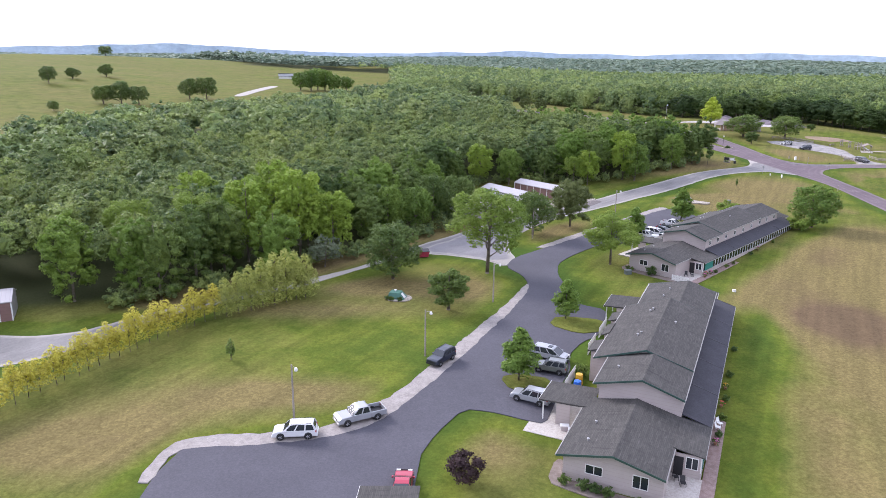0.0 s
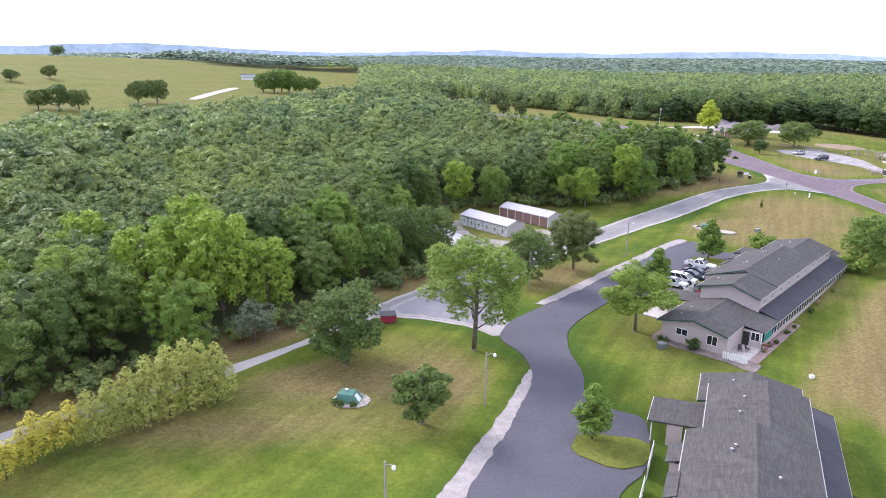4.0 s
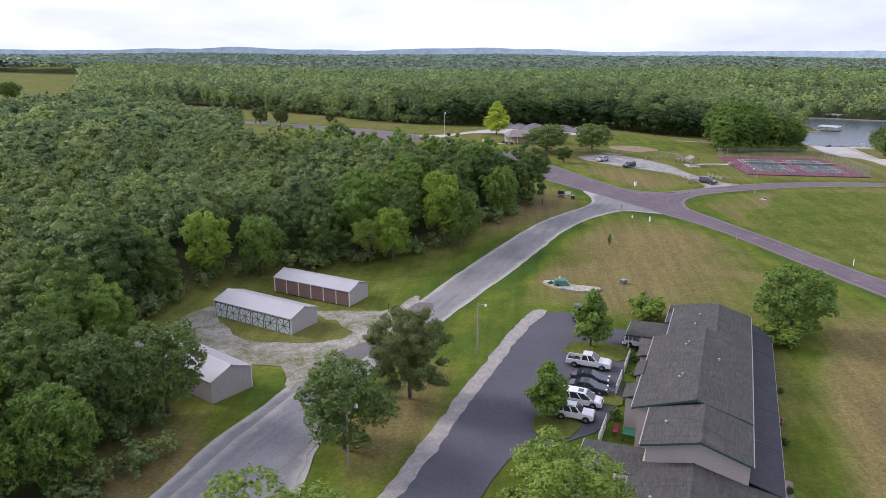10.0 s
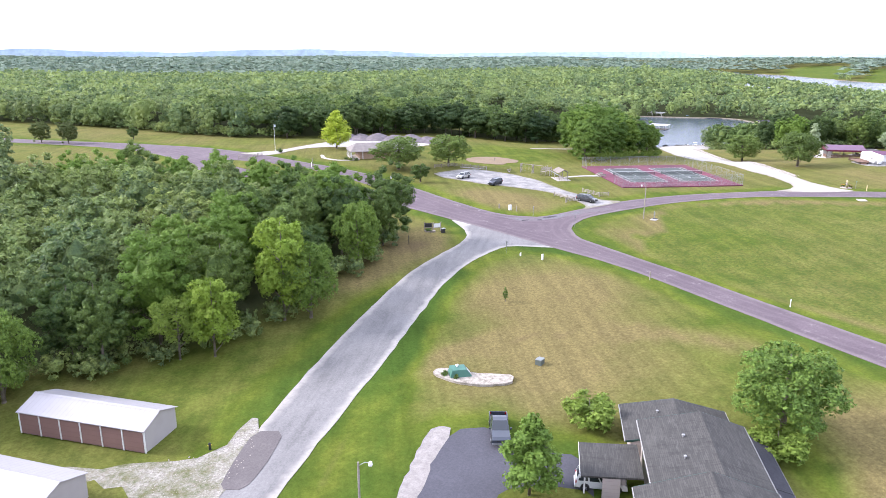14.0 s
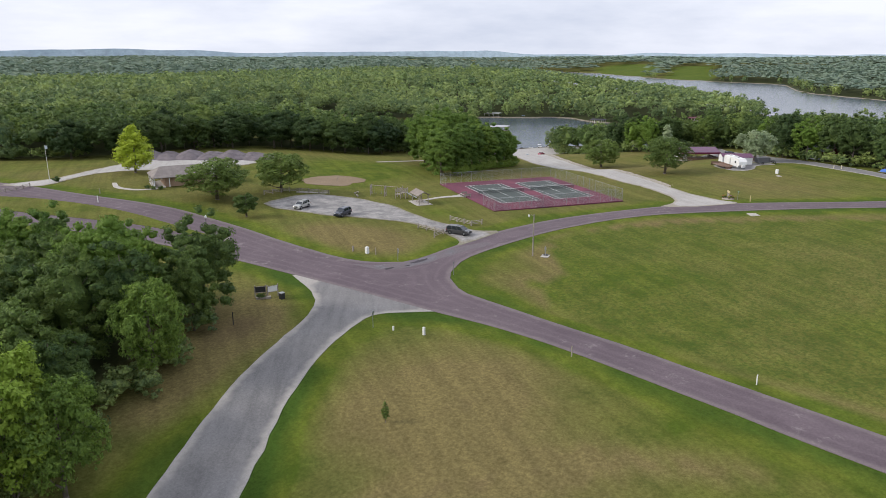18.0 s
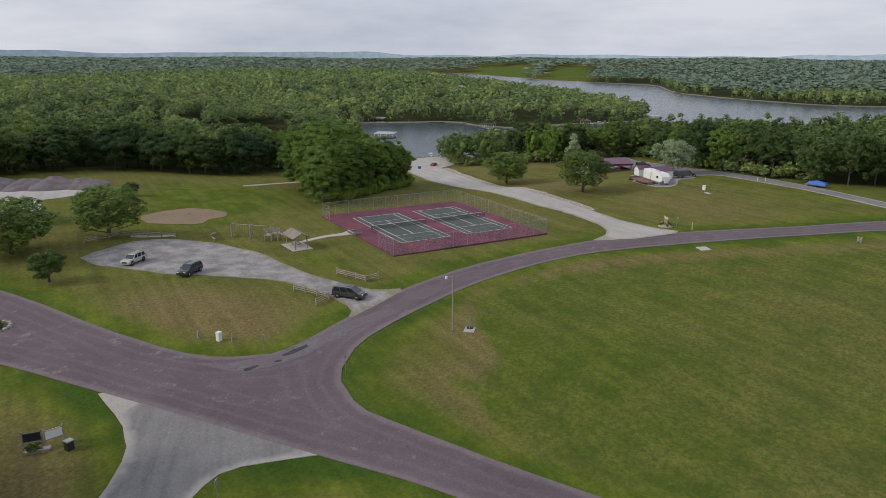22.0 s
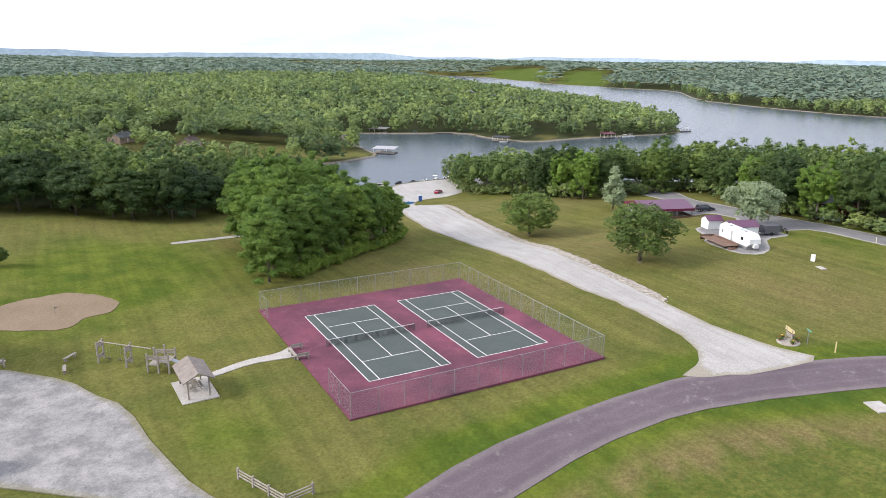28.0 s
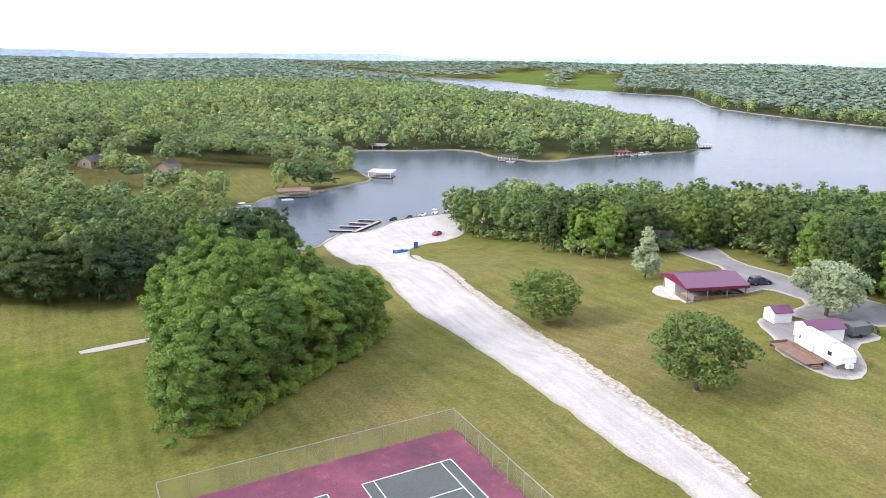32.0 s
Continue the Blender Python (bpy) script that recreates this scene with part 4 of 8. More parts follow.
def round_lobes(r, radius, base, top, n, squash=0.85, spread=0.74):
    """Lobes that fill an uneven egg-shaped crown between two heights."""
    mid, half = (base + top) / 2, (top - base) / 2
    out = [(0, 0, mid, min(radius, half) * 0.5, half / min(radius, half) * 0.9)]
    for k in range(n):
        a, e = k * 2.4 + r.uniform(-0.4, 0.4), -0.88 + 1.8 * (k + 0.5) / n
        w = math.sqrt(max(0.08, 1 - e * e)) * 0.66 * radius * r.uniform(0.75, 1.15)
        big = radius * r.uniform(0.26, 0.40)
        x, y, z = math.cos(a) * w, math.sin(a) * w, mid + e * half * 0.74
        out.append((x, y, z, big * 0.72, squash))
        for j in range(5):
            b, f = r.random() * 6.283, r.uniform(-0.5, 1.0)
            g = big * 0.75 * math.sqrt(max(0.05, 1 - f * f))
            out.append((x + math.cos(b) * g, y + math.sin(b) * g, z + f * big * 0.7, big * r.uniform(0.26, 0.46), squash))
    return out


def cone_lobes(r, radius, base, top, n, squash=0.8):
    out = []
    for k in range(n):
        f = k / (n - 1)
        for j in range(3):
            w = radius * (1 - f) ** 0.62 * min(1.0, 0.5 + 2.6 * f) * r.uniform(0.4, 0.78)
            a = k * 2.4 + j * 2.1
            out.append((math.cos(a) * w, math.sin(a) * w, base + (top - base) * (0.06 + 0.88 * f + 0.03 * j), radius * (0.38 - 0.22 * f) * r.uniform(0.7, 1.2), squash))
    return out


def trunk_solid(r, h, rad, limbs, reach, base_limb):
    s = Solid()
    lean = (r.uniform(-0.2, 0.2), r.uniform(-0.2, 0.2))
    s.tube((0, 0, -0.3), (0, 0, 0.25), rad * 1.5, rad, 9)
    s.tube((0, 0, 0.25), (lean[0], lean[1], h * 0.5), rad, rad * 0.72, 9)
    s.tube((lean[0], lean[1], h * 0.5), (lean[0] * 1.6, lean[1] * 1.6, h * 0.9), rad * 0.72, rad * 0.15, 7)
    for k in range(limbs):
        a = k * 2.4 + r.uniform(-0.4, 0.4)
        z = base_limb + (h * 0.6 - base_limb) * k / max(1, limbs - 1)
        e = (math.cos(a) * reach * r.uniform(0.6, 0.95), math.sin(a) * reach * r.uniform(0.6, 0.95), z + h * r.uniform(0.12, 0.25))
        m = (e[0] * 0.45, e[1] * 0.45, z + (e[2] - z) * 0.35)
        s.tube((lean[0] * 0.6, lean[1] * 0.6, z), m, rad * 0.45, rad * 0.3, 6).tube(m, e, rad * 0.3, rad * 0.08, 5)
    return s


def tree_kind(seed, h, radius, base, leaves, size, material, lobes=13, cone=False, trunk=0.25, limbs=7, squash=0.85):
    r = np.random.default_rng(seed)
    lob = cone_lobes(r, radius, base, h, lobes, 0.8 if squash == 0.85 else squash) if cone else round_lobes(r, radius, base, h, lobes, squash)
    crown = leaf_mesh("crown", leaf_cloud(lob, leaves, size, seed + 1), material)
    return trunk_solid(r, h, trunk, limbs, radius * 0.75, max(0.6, base)).mesh("trunk", BARK, True), crown


KINDS = {
    "oak": tree_kind(11, 10.0, 5.0, 0.9, 20000, 0.11, LEAF, 24),
    "elm": tree_kind(12, 10.0, 4.6, 0.5, 20000, 0.108, LEAF_GROVE, 24, squash=1.0),
    "dusky": tree_kind(12, 10.0, 4.6, 0.5, 20000, 0.108, LEAF, 24, squash=1.0),
    "maple": tree_kind(13, 7.0, 3.2, 1.0, 11000, 0.115, LEAF, 15),
    "young": tree_kind(14, 7.0, 2.3, 1.5, 7000, 0.115, LEAF_BRIGHT, 11, True, 0.1),
    "cottonwood": tree_kind(15, 14.0, 5.2, 2.6, 36000, 0.078, LEAF_LIGHT, 16, trunk=0.22, limbs=12, squash=1.0),
    "ash": tree_kind(16, 9.0, 4.6, 2.4, 30000, 0.078, LEAF_LIGHT, 15, trunk=0.17, limbs=11, squash=0.8),
    "lime": tree_kind(17, 11.0, 4.3, 1.6, 9000, 0.16, LEAF_LIME, 14, True, 0.2),
    "silver": tree_kind(18, 8.5, 4.6, 0.9, 15000, 0.115, LEAF_SILVER, 20),
    "aspen": tree_kind(19, 9.0, 2.4, 1.4, 6000, 0.13, LEAF_SILVER, 13, True, 0.12),
    "pine": (trunk_solid(np.random.default_rng(20), 10.0, 0.24, 8, 2.4, 1.4).mesh("trunk", BARK, True), leaf_mesh("crown", crown_cloud(41, 4.2, 10.5, 0.1, 120, 16000, 0.10, (11, 13)), LEAF_NEEDLE)),
    "bush": tree_kind(21, 3.6, 2.6, 0.1, 5000, 0.115, LEAF_LIGHT, 12, trunk=0.08, limbs=5),
    "purple": tree_kind(22, 3.2, 2.2, 0.5, 3500, 0.1, LEAF_PURPLE, 12, trunk=0.08, limbs=8, squash=0.7),
    "willow": tree_kind(23, 6.5, 1.8, 2.1, 2700, 0.08, LEAF_YELLOW, 9, True, 0.05, limbs=12, squash=1.9),
    "big_willow": tree_kind(24, 8.5, 2.7, 1.8, 6500, 0.085, LEAF_OLIVE, 10, True, 0.07, limbs=16, squash=2.0),
    "poplar": tree_kind(27, 14.0, 4.6, 0.8, 11000, 0.16, LEAF_GOLD, 18, trunk=0.2, limbs=9, squash=1.0),
    "snag": tree_kind(28, 5.0, 2.8, 0.6, 2200, 0.11, LEAF_SAGE, 12, trunk=0.1, limbs=16),
    "shrub": tree_kind(25, 1.1, 0.65, 0.0, 900, 0.07, LEAF, 7, trunk=0.04, limbs=3),
    "tiny": tree_kind(26, 2.6, 0.75, 0.7, 700, 0.08, LEAF, 7, True, 0.05, limbs=4),
    "broad": (trunk_solid(np.random.default_rng(30), 13.0, 0.3, 7, 4.5, 2.4).mesh("trunk", BARK, True), leaf_mesh("crown", crown_cloud(34, 7.0, 13.0, 0.12, 130, 10000, 0.19, (11, 14)), LEAF_SHADED)),
    "grove": (trunk_solid(np.random.default_rng(29), 14.0, 0.24, 6, 3.0, 3.0).mesh("trunk", BARK, True), leaf_mesh("crown", crown_cloud(29, 5.0, 15.0, 0.03, 130, 16000, 0.125, (13, 18)), LEAF_GROVE)),
}
WORDS = {"oak": "dark green broadleaf tree", "elm": "full green broadleaf tree", "dusky": "full dark green shade tree", "maple": "round green lawn tree", "young": "young pointed green tree",
         "cottonwood": "tall loose pale-green tree with visible limbs", "ash": "spreading yellow-green tree on a bare trunk", "lime": "bright lime-green pointed tree",
         "silver": "rounded silvery-leaved tree", "aspen": "slim pale silvery tree", "pine": "dull olive pine tree with dense needles", "bush": "large rounded yellow-green bush",
         "purple": "small purple-leaved plum tree", "willow": "slim yellowing willow in a row", "big_willow": "pale green multi-stemmed willow", "shrub": "small clipped green shrub",
         "poplar": "bright yellow-green tree at the edge of the woods", "snag": "half-bare silvery tree with pale limbs", "tiny": "newly planted sapling"}


def extent(me):
    v = np.zeros(len(me.vertices) * 3, np.float32)
    me.vertices.foreach_get("co", v)
    v = v.reshape(-1, 3)
    return (np.ptp(v[:, 0]) + np.ptp(v[:, 1])) / 2, v[:, 2].max()


SIZES = {k: extent(c) for k, (t, c) in KINDS.items()}


def plant(kind, x, y, tall, wide, words="", group="", name="tree"):
    """A tree of the given height and spread in metres."""
    trunk, crown = KINDS[kind]
    sw, sh = wide / SIZES[kind][0], tall / SIZES[kind][1]
    t = thing(name, words or WORDS[kind] + " standing in the mown grass", name.replace("_", " "), pose(x, y, ground_z(x, y) - 0.05, 0, 0, rng.random() * 360), group)
    for nm, me in (("trunk", trunk), ("crown", crown)):
        o = new(nm, me)
        o.parent = t
        o.scale = (sw, sw, sh)
    return t


# single trees on the lawns: kind, x, y, height, spread
for kind, x, y, tall, wide in (("maple", 1.3, 107.6, 7.0, 7.2), ("cottonwood", 8.8, 127.8, 16.5, 15.5), ("oak", -8.8, 124.0, 10.8, 12), ("ash", 33.5, 133.9, 10.6, 13.4), ("young", 19.6, 103.4, 6.8, 4.6),
                               ("young", 10.0, 81.7, 7.4, 5.4), ("pine", 30.9, 165.0, 12.0, 10.4), ("oak", 21.0, 157.0, 10.3, 10.8), ("elm", 87.0, 161.4, 10.2, 12), ("young", 59.0, 169.6, 8.6, 6.2),
                               ("young", 43.8, 154.8, 7.2, 5.2), ("lime", 131.8, 351.1, 13.6, 11.8), ("oak", 130.2, 307.5, 9.8, 17.5), ("oak", 147.7, 306.3, 10.0, 14), ("maple", 126.5, 290.1, 5.4, 5.6),
                               ("dusky", 268.5, 282.2, 10.4, 14.8), ("dusky", 246, 248.5, 11.6, 14.8), ("aspen", 303.5, 274, 12.5, 7.4), ("silver", 289.5, 236.5, 11.2, 13.5), ("maple", 174.6, 337.7, 3.6, 4.2),
                               ("pine", 60, 440, 9, 8), ("pine", 52, 452, 9, 8), ("maple", 84, 440, 5, 5)):
    plant(kind, x, y, tall, wide)
plant("bush", 72.4, 174.6, 4.0, 6.4, "large yellow-green bush at the corner of the long roof", name="bush")
plant("bush", 83.3, 159.6, 3.4, 6.4, "yellow-green bush beneath the lawn tree", name="bush")
plant("purple", 2.4, 60.0, 3.2, 4.4, "small purple-leaved plum on the lawn")
plant("tiny", -28.2, 88.0, 3.2, 1.6, name="sapling")
plant("tiny", 87.5, 207.0, 2.6, 1.0, name="sapling")
# the row of yellow willows
row = [(-52, 71), (-50.9, 73.6), (-47.9, 80.3), (-43.9, 87.2), (-39.3, 95.4), (-33.3, 103)]
for a, b in zip(row, row[1:]):
    n = max(1, round(math.dist(a, b) / 1.7))
    for k in range(n):
        plant("willow", a[0] + (b[0] - a[0]) * k / n - 0.8 + rng.uniform(-0.3, 0.3), a[1] + (b[1] - a[1]) * k / n + 1.2 + rng.uniform(-0.3, 0.3), rng.uniform(4.4, 6.4), rng.uniform(2.6, 3.6),
              "slim yellowing willow in a dense row", "row of willows", "willow")
for x, y, s in ((-33.5, 104, 6.6), (-32, 105.4, 7.2), (-30.4, 106.8, 7.8), (-28.8, 108.2, 8.6), (-27.2, 109.4, 9.2), (-25.6, 110.8, 9.4), (-24.2, 112, 8.8), (-22.8, 113, 8.0)):
    plant("big_willow", x, y, s, s * 0.58, "pale green willow at the end of the row", "row of willows", "willow")

# the clump between the court and the ramp
for x, y, s in ((198.0, 296.6, 13.5), (202.5, 300, 15), (208, 299, 15), (214.5, 300, 16), (222, 301, 16), (230, 302, 15), (238, 303, 13.5), (244, 306.5, 11), (208, 307, 18), (217, 310, 19.5), (227, 312, 19.5),
                (236, 314, 16), (224, 320, 20), (233, 322, 17), (214, 318, 18)):
    plant("grove", x, y, s * 1.0, min(12.5, s * 0.8), "bright green broadleaf tree in a dense clump", "clump of trees by the court")

for x, y in ((203, 294.6), (206.5, 295.2), (210, 295.6), (213.5, 296), (217, 296.4), (220.5, 297), (224, 297.4), (227.5, 298), (231, 298.4), (234.5, 299.4), (238, 300.2), (241.5, 302), (245, 303.4)):
    plant("bush", x, y, rng.uniform(2.0, 3.4), rng.uniform(3.4, 4.8), "low brush at the foot of the clump of trees", "brush by the court", "bush")
for x, y, tall, wide in ((133, 397, 13, 15), (147, 391, 12, 14), (160, 390, 14, 16), (176, 397, 13, 15), (190, 394, 14, 17), (203, 386, 14, 17), (209, 372, 13, 16), (215, 359, 12, 15), (226, 351, 13, 16), (238, 354, 12, 14),
                         (252, 354, 14, 16), (266, 356, 13, 15), (281, 368, 13, 15), (294, 381, 12, 14)):
    plant("broad", x, y, tall, wide, "broad oak at the edge of the ball field, leaves painted shade-dark", "oaks by the ball field")
PALE = (("cottonwood", -47, 130, 15, 11), ("poplar", -38, 134, 16.5, 11), ("poplar", -28.5, 138, 18.5, 12), ("poplar", -22, 140, 13.5, 9), ("poplar", -52, 146, 16, 11), ("poplar", -36, 147, 18.5, 12), ("cottonwood", -58, 128, 14, 10), ("elm", -12, 156, 12, 9), ("oak", 4.0, 171.5, 11.5, 10), ("oak", -2.0, 168, 12.5, 10), ("elm", -6, 160, 11, 9),
                               ("elm", 60.5, 219.5, 12, 9), ("poplar", 57, 221, 15.5, 9.5), ("poplar", 45, 216, 11, 7.5), ("cottonwood", 41, 218, 9, 7), ("elm", 21, 219, 12, 9), ("poplar", 12, 220, 13, 9), ("elm", 76, 233, 12, 8.5), ("snag", -22.5, 131.5, 6.5, 7.5))
for kind, x, y, tall, wide in PALE:
    plant(kind, x, y, tall, wide, "pale green tree standing out at the edge of the woods", "trees at the edge of the woods")
for x, y, tall, wide in ((-290, 534, 13, 13), (-294, 577, 9, 13), (-287, 620, 11, 14), (-213, 452, 12, 15), (-203, 455, 15, 16), (-194, 460, 12, 14), (-222, 410, 6, 7), (-178, 508, 15, 16), (-168, 514, 16, 17), (-470, 1020, 14, 20)):
    plant("oak", x, y, tall, wide, "dark green tree out in the pasture")
for x, y, tall, wide in ((-131, 668, 17, 18), (-120, 660, 20, 19), (-110, 676, 20, 20), (-100, 668, 16, 17), (-118, 684, 21, 20), (-92, 690, 14, 16)):
    plant("elm", x, y, tall, wide, "pale green tree in a copse beside the country lane")

# ---- the woods ----
PATH_LINE = [(0, 0), (1, 55), (16, 119), (48, 166), (77, 188), (118, 211), (150, 229)]


def clouds_for(seeds, radius, h, low, clumps, leaves, size, core=(7, 12)):
    return [crown_cloud(k, radius, h, low, clumps, leaves, size, core) for k in seeds]


EDGE_CLOUDS = clouds_for(range(60, 68), 4.4, 14.0, 0.05, 110, 7400, 0.14, (11, 14)) + clouds_for(range(68, 74), 4.9, 15.0, 0.16, 100, 7000, 0.155, (10, 14))
NEAR_CLOUDS = clouds_for(range(70, 80), 4.3, 14.0, 0.42, 44, 1200, 0.245, (4, 7))
RIM_CLOUDS = clouds_for(range(110, 118), 4.5, 14.0, 0.06, 50, 850, 0.34, (5, 7))
GLEN_CLOUDS = clouds_for(range(130, 138), 4.6, 14.0, 0.3, 32, 560, 0.37, (4, 6))
MID_CLOUDS = clouds_for(range(80, 90), 4.5, 14.0, 0.45, 22, 330, 0.45, (4, 6))
SHORE_CLOUDS = clouds_for(range(120, 128), 4.8, 14.0, 0.08, 26, 200, 0.62, (4, 6))
FAR_CLOUDS = clouds_for(range(90, 98), 4.9, 14.0, 0.5, 11, 44, 0.98, (3, 6))
HORIZON_CLOUDS = clouds_for(range(98, 104), 5.4, 14.0, 0.5, 6, 10, 1.9, (3, 5))


def jitter_grid(x0, x1, y0, y1, step, seed):
    r = np.random.default_rng(seed)
    a, b = np.meshgrid(np.arange(x0, x1, step), np.arange(y0, y1, step))
    a, b = a.ravel() + r.uniform(-0.4, 0.4, a.size) * step, b.ravel() + r.uniform(-0.4, 0.4, b.size) * step
    ok = ~inside(CLEARING, a, b) & ~inside(PASTURE, a, b) & ~inside(MEADOWS[0], a, b) & ~inside(MEADOWS[1], a, b) & ~inside(SHORE, a, b) & (edge_distance(SHORE, a, b) > 4)
    ok &= ~inside([(-75, 96), (-56, 98), (-56, 110), (-75, 110)], a, b)
    for lawn in SHORE_LAWNS:
        ok &= ~inside(lawn, a, b)
    ok &= ~inside(LAKE_GARDENS, a, b) | (r.random(a.size) < 0.6)
    return a[ok], b[ok]


def seen_from_path(x, y):
    bearing = np.degrees(np.arctan2(x - 60, y - 60))
    return ((bearing > -48) | (np.hypot(x, y - 120) < 190) & (bearing > -90)) & (bearing < 105)


def wood_stuff(name, xs, ys, clouds, label, scale=(0.8, 1.2), seed=5, mat=WOODS):
    """Many trees in one mesh, each with its own size, turn and tone."""
    r = np.random.default_rng(seed)
    zs = height(xs, ys)
    parts, tints = [], []
    for x, y, z in zip(xs, ys, zs):
        c = clouds[r.integers(len(clouds))]
        a, s = r.random() * 6.283, r.uniform(*scale)
        ca, sa = math.cos(a) * s, math.sin(a) * s
        parts.append(np.stack([c[:, 0] * ca - c[:, 1] * sa + x, c[:, 0] * sa + c[:, 1] * ca + y, c[:, 2] * (0.45 + 0.5 * min(s, 1.25)) * (0.95 if x > 270 and y < 430 else 1.0) * r.uniform(0.84, 1.14) + z], 1))
        patchy = noise.noise((x / 60, y / 60, 2.0)) * 0.5 + 0.45
        tints.append(np.full(len(c) // 3, min(1, max(0, 0.26 * patchy + 0.92 * r.random() ** 1.6))))
    ob = new(name, leaf_mesh(name, np.concatenate(parts), mat, np.concatenate(tints)))
    return tagged(ob, label, "trees", kind="stuff")


fx, fy = jitter_grid(-160, 460, 60, 640, 7.2, 1)
rim = edge_distance(CLEARING, fx, fy)
near = edge_distance(PATH_LINE, fx, fy, False)
for kind, px, py, tall, wide in PALE:
    free = np.hypot(fx - px, fy - py) > np.where(rim < 9, 0.75, 0.42) * wide
    fx, fy, rim, near = fx[free], fy[free], rim[free], near[free]
ok = seen_from_path(fx, fy)
first = ok & (((rim < 9) & (near < 195) & ~((fx < 150) & (near > 130))) | (near < 62))
order = np.argsort(np.where(first, near, 1e9))[: int(min(first.sum(), 290))]
chosen = np.zeros(len(fx), bool)
chosen[order] = True
EDGE_MESHES = [leaf_mesh("crown", c, LEAF_BRIGHT if k in (3, 7) else LEAF_GROVE if k == 1 else LEAF_SHADED if k > 7 else LEAF) for k, c in enumerate(EDGE_CLOUDS)]
EDGE_TRUNKS = [trunk_solid(np.random.default_rng(s), 14.0, 0.22, 5, 3.0, 3.0).mesh("trunk", BARK, True) for s in (31, 32)]
for x, y in zip(fx[chosen], fy[chosen]):
    s = rng.uniform(0.72, 1.16)
    t = thing("tree", "green broadleaf tree at the edge of the woods", "tree", pose(x, y, ground_z(x, y) - 0.05, 0, 0, rng.random() * 360), "trees at the edge of the woods")
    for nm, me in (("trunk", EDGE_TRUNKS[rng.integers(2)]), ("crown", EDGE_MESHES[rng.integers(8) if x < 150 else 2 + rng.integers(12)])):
        o = new(nm, me)
        o.parent, o.scale = t, (s, s, 0.3 + s * 0.7)
rest = ok & ~chosen
wood_stuff("woods", fx[rest & (near < 150)], fy[rest & (near < 150)], NEAR_CLOUDS, "dense canopy of green broadleaf woods")
glen = rest & (near >= 150) & (near < 265) & (fx > 120)
wood_stuff("woods", fx[glen], fy[glen], GLEN_CLOUDS, "green broadleaf woods round the lake inlet", (0.9, 1.25), 9, SHADED_GLENWOODS)
far = rest & (near >= 150) & ~glen
brink = np.minimum(rim, edge_distance(SHORE, fx, fy)) < 11
wood_stuff("woodland_rim", fx[far & brink], fy[far & brink], RIM_CLOUDS, "green trees along the edge of the far woods", (0.85, 1.3), 16, MIDWOODS)
far &= ~brink & (np.random.default_rng(4).random(len(fx)) < 0.72)
wood_stuff("distant_woods", fx[far], fy[far], MID_CLOUDS, "rolling green canopy beyond the clearing", (0.85, 1.45), 6, MIDWOODS)
# undergrowth along the rim of the woods
ux, uy = jitter_grid(-70, 100, 90, 290, 3.2, 2)
k = (edge_distance(CLEARING, ux, uy) < 5) & (edge_distance(PATH_LINE, ux, uy, False) < 130)
wood_stuff("undergrowth", ux[k], uy[k], clouds_for(range(100, 104), 1.8, 3.2, 0.05, 18, 330, 0.16, (5, 8)), "low green brush at the foot of the woods", (0.6, 1.2), 8)
ux, uy = jitter_grid(-60, 460, 200, 640, 4.2, 3)
near_u = edge_distance(PATH_LINE, ux, uy, False)
k = (edge_distance(CLEARING, ux, uy) < 6) & (near_u > 130) & (near_u < 330) & ((ux < 140) | (ux > 235))
wood_stuff("undergrowth", ux[k], uy[k], clouds_for(range(104, 108), 2.6, 4.6, 0.02, 16, 110, 0.34, (5, 8)), "low green brush at the foot of the far woods", (0.6, 1.2), 18)
# beyond 900 m the leaf colour itself carries the haze
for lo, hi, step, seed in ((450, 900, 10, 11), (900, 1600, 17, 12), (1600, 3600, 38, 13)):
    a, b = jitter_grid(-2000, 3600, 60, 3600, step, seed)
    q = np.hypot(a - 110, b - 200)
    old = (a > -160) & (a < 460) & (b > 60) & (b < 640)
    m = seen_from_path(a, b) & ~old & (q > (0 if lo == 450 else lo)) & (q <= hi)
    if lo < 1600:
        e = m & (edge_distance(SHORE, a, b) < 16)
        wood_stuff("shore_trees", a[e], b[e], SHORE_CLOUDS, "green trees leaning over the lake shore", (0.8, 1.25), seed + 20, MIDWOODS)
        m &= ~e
    wood_stuff("far_woods", a[m], b[m], FAR_CLOUDS if lo < 900 else HORIZON_CLOUDS, "far woods towards the horizon, haze painted into their blue-green leaves", (0.9 * step / 8.5, 1.3 * step / 8.5) if lo > 450 else (0.9, 1.35), seed, HAZED_FARWOODS if lo >= 900 else MIDWOODS)
# ---- buildings ----
GUTTER = plain("weathered_gutter", (0.30, 0.29, 0.27), 0.5)
def slab(s, pts, thick):
    """A roof plane from four corners, thickened downwards."""
    low = [(x, y, z - thick) for x, y, z in pts]
    return s.add(list(pts) + low, [(0, 1, 2, 3), (7, 6, 5, 4)] + [(i, 4 + i, 4 + (i + 1) % 4, (i + 1) % 4) for i in range(4)])


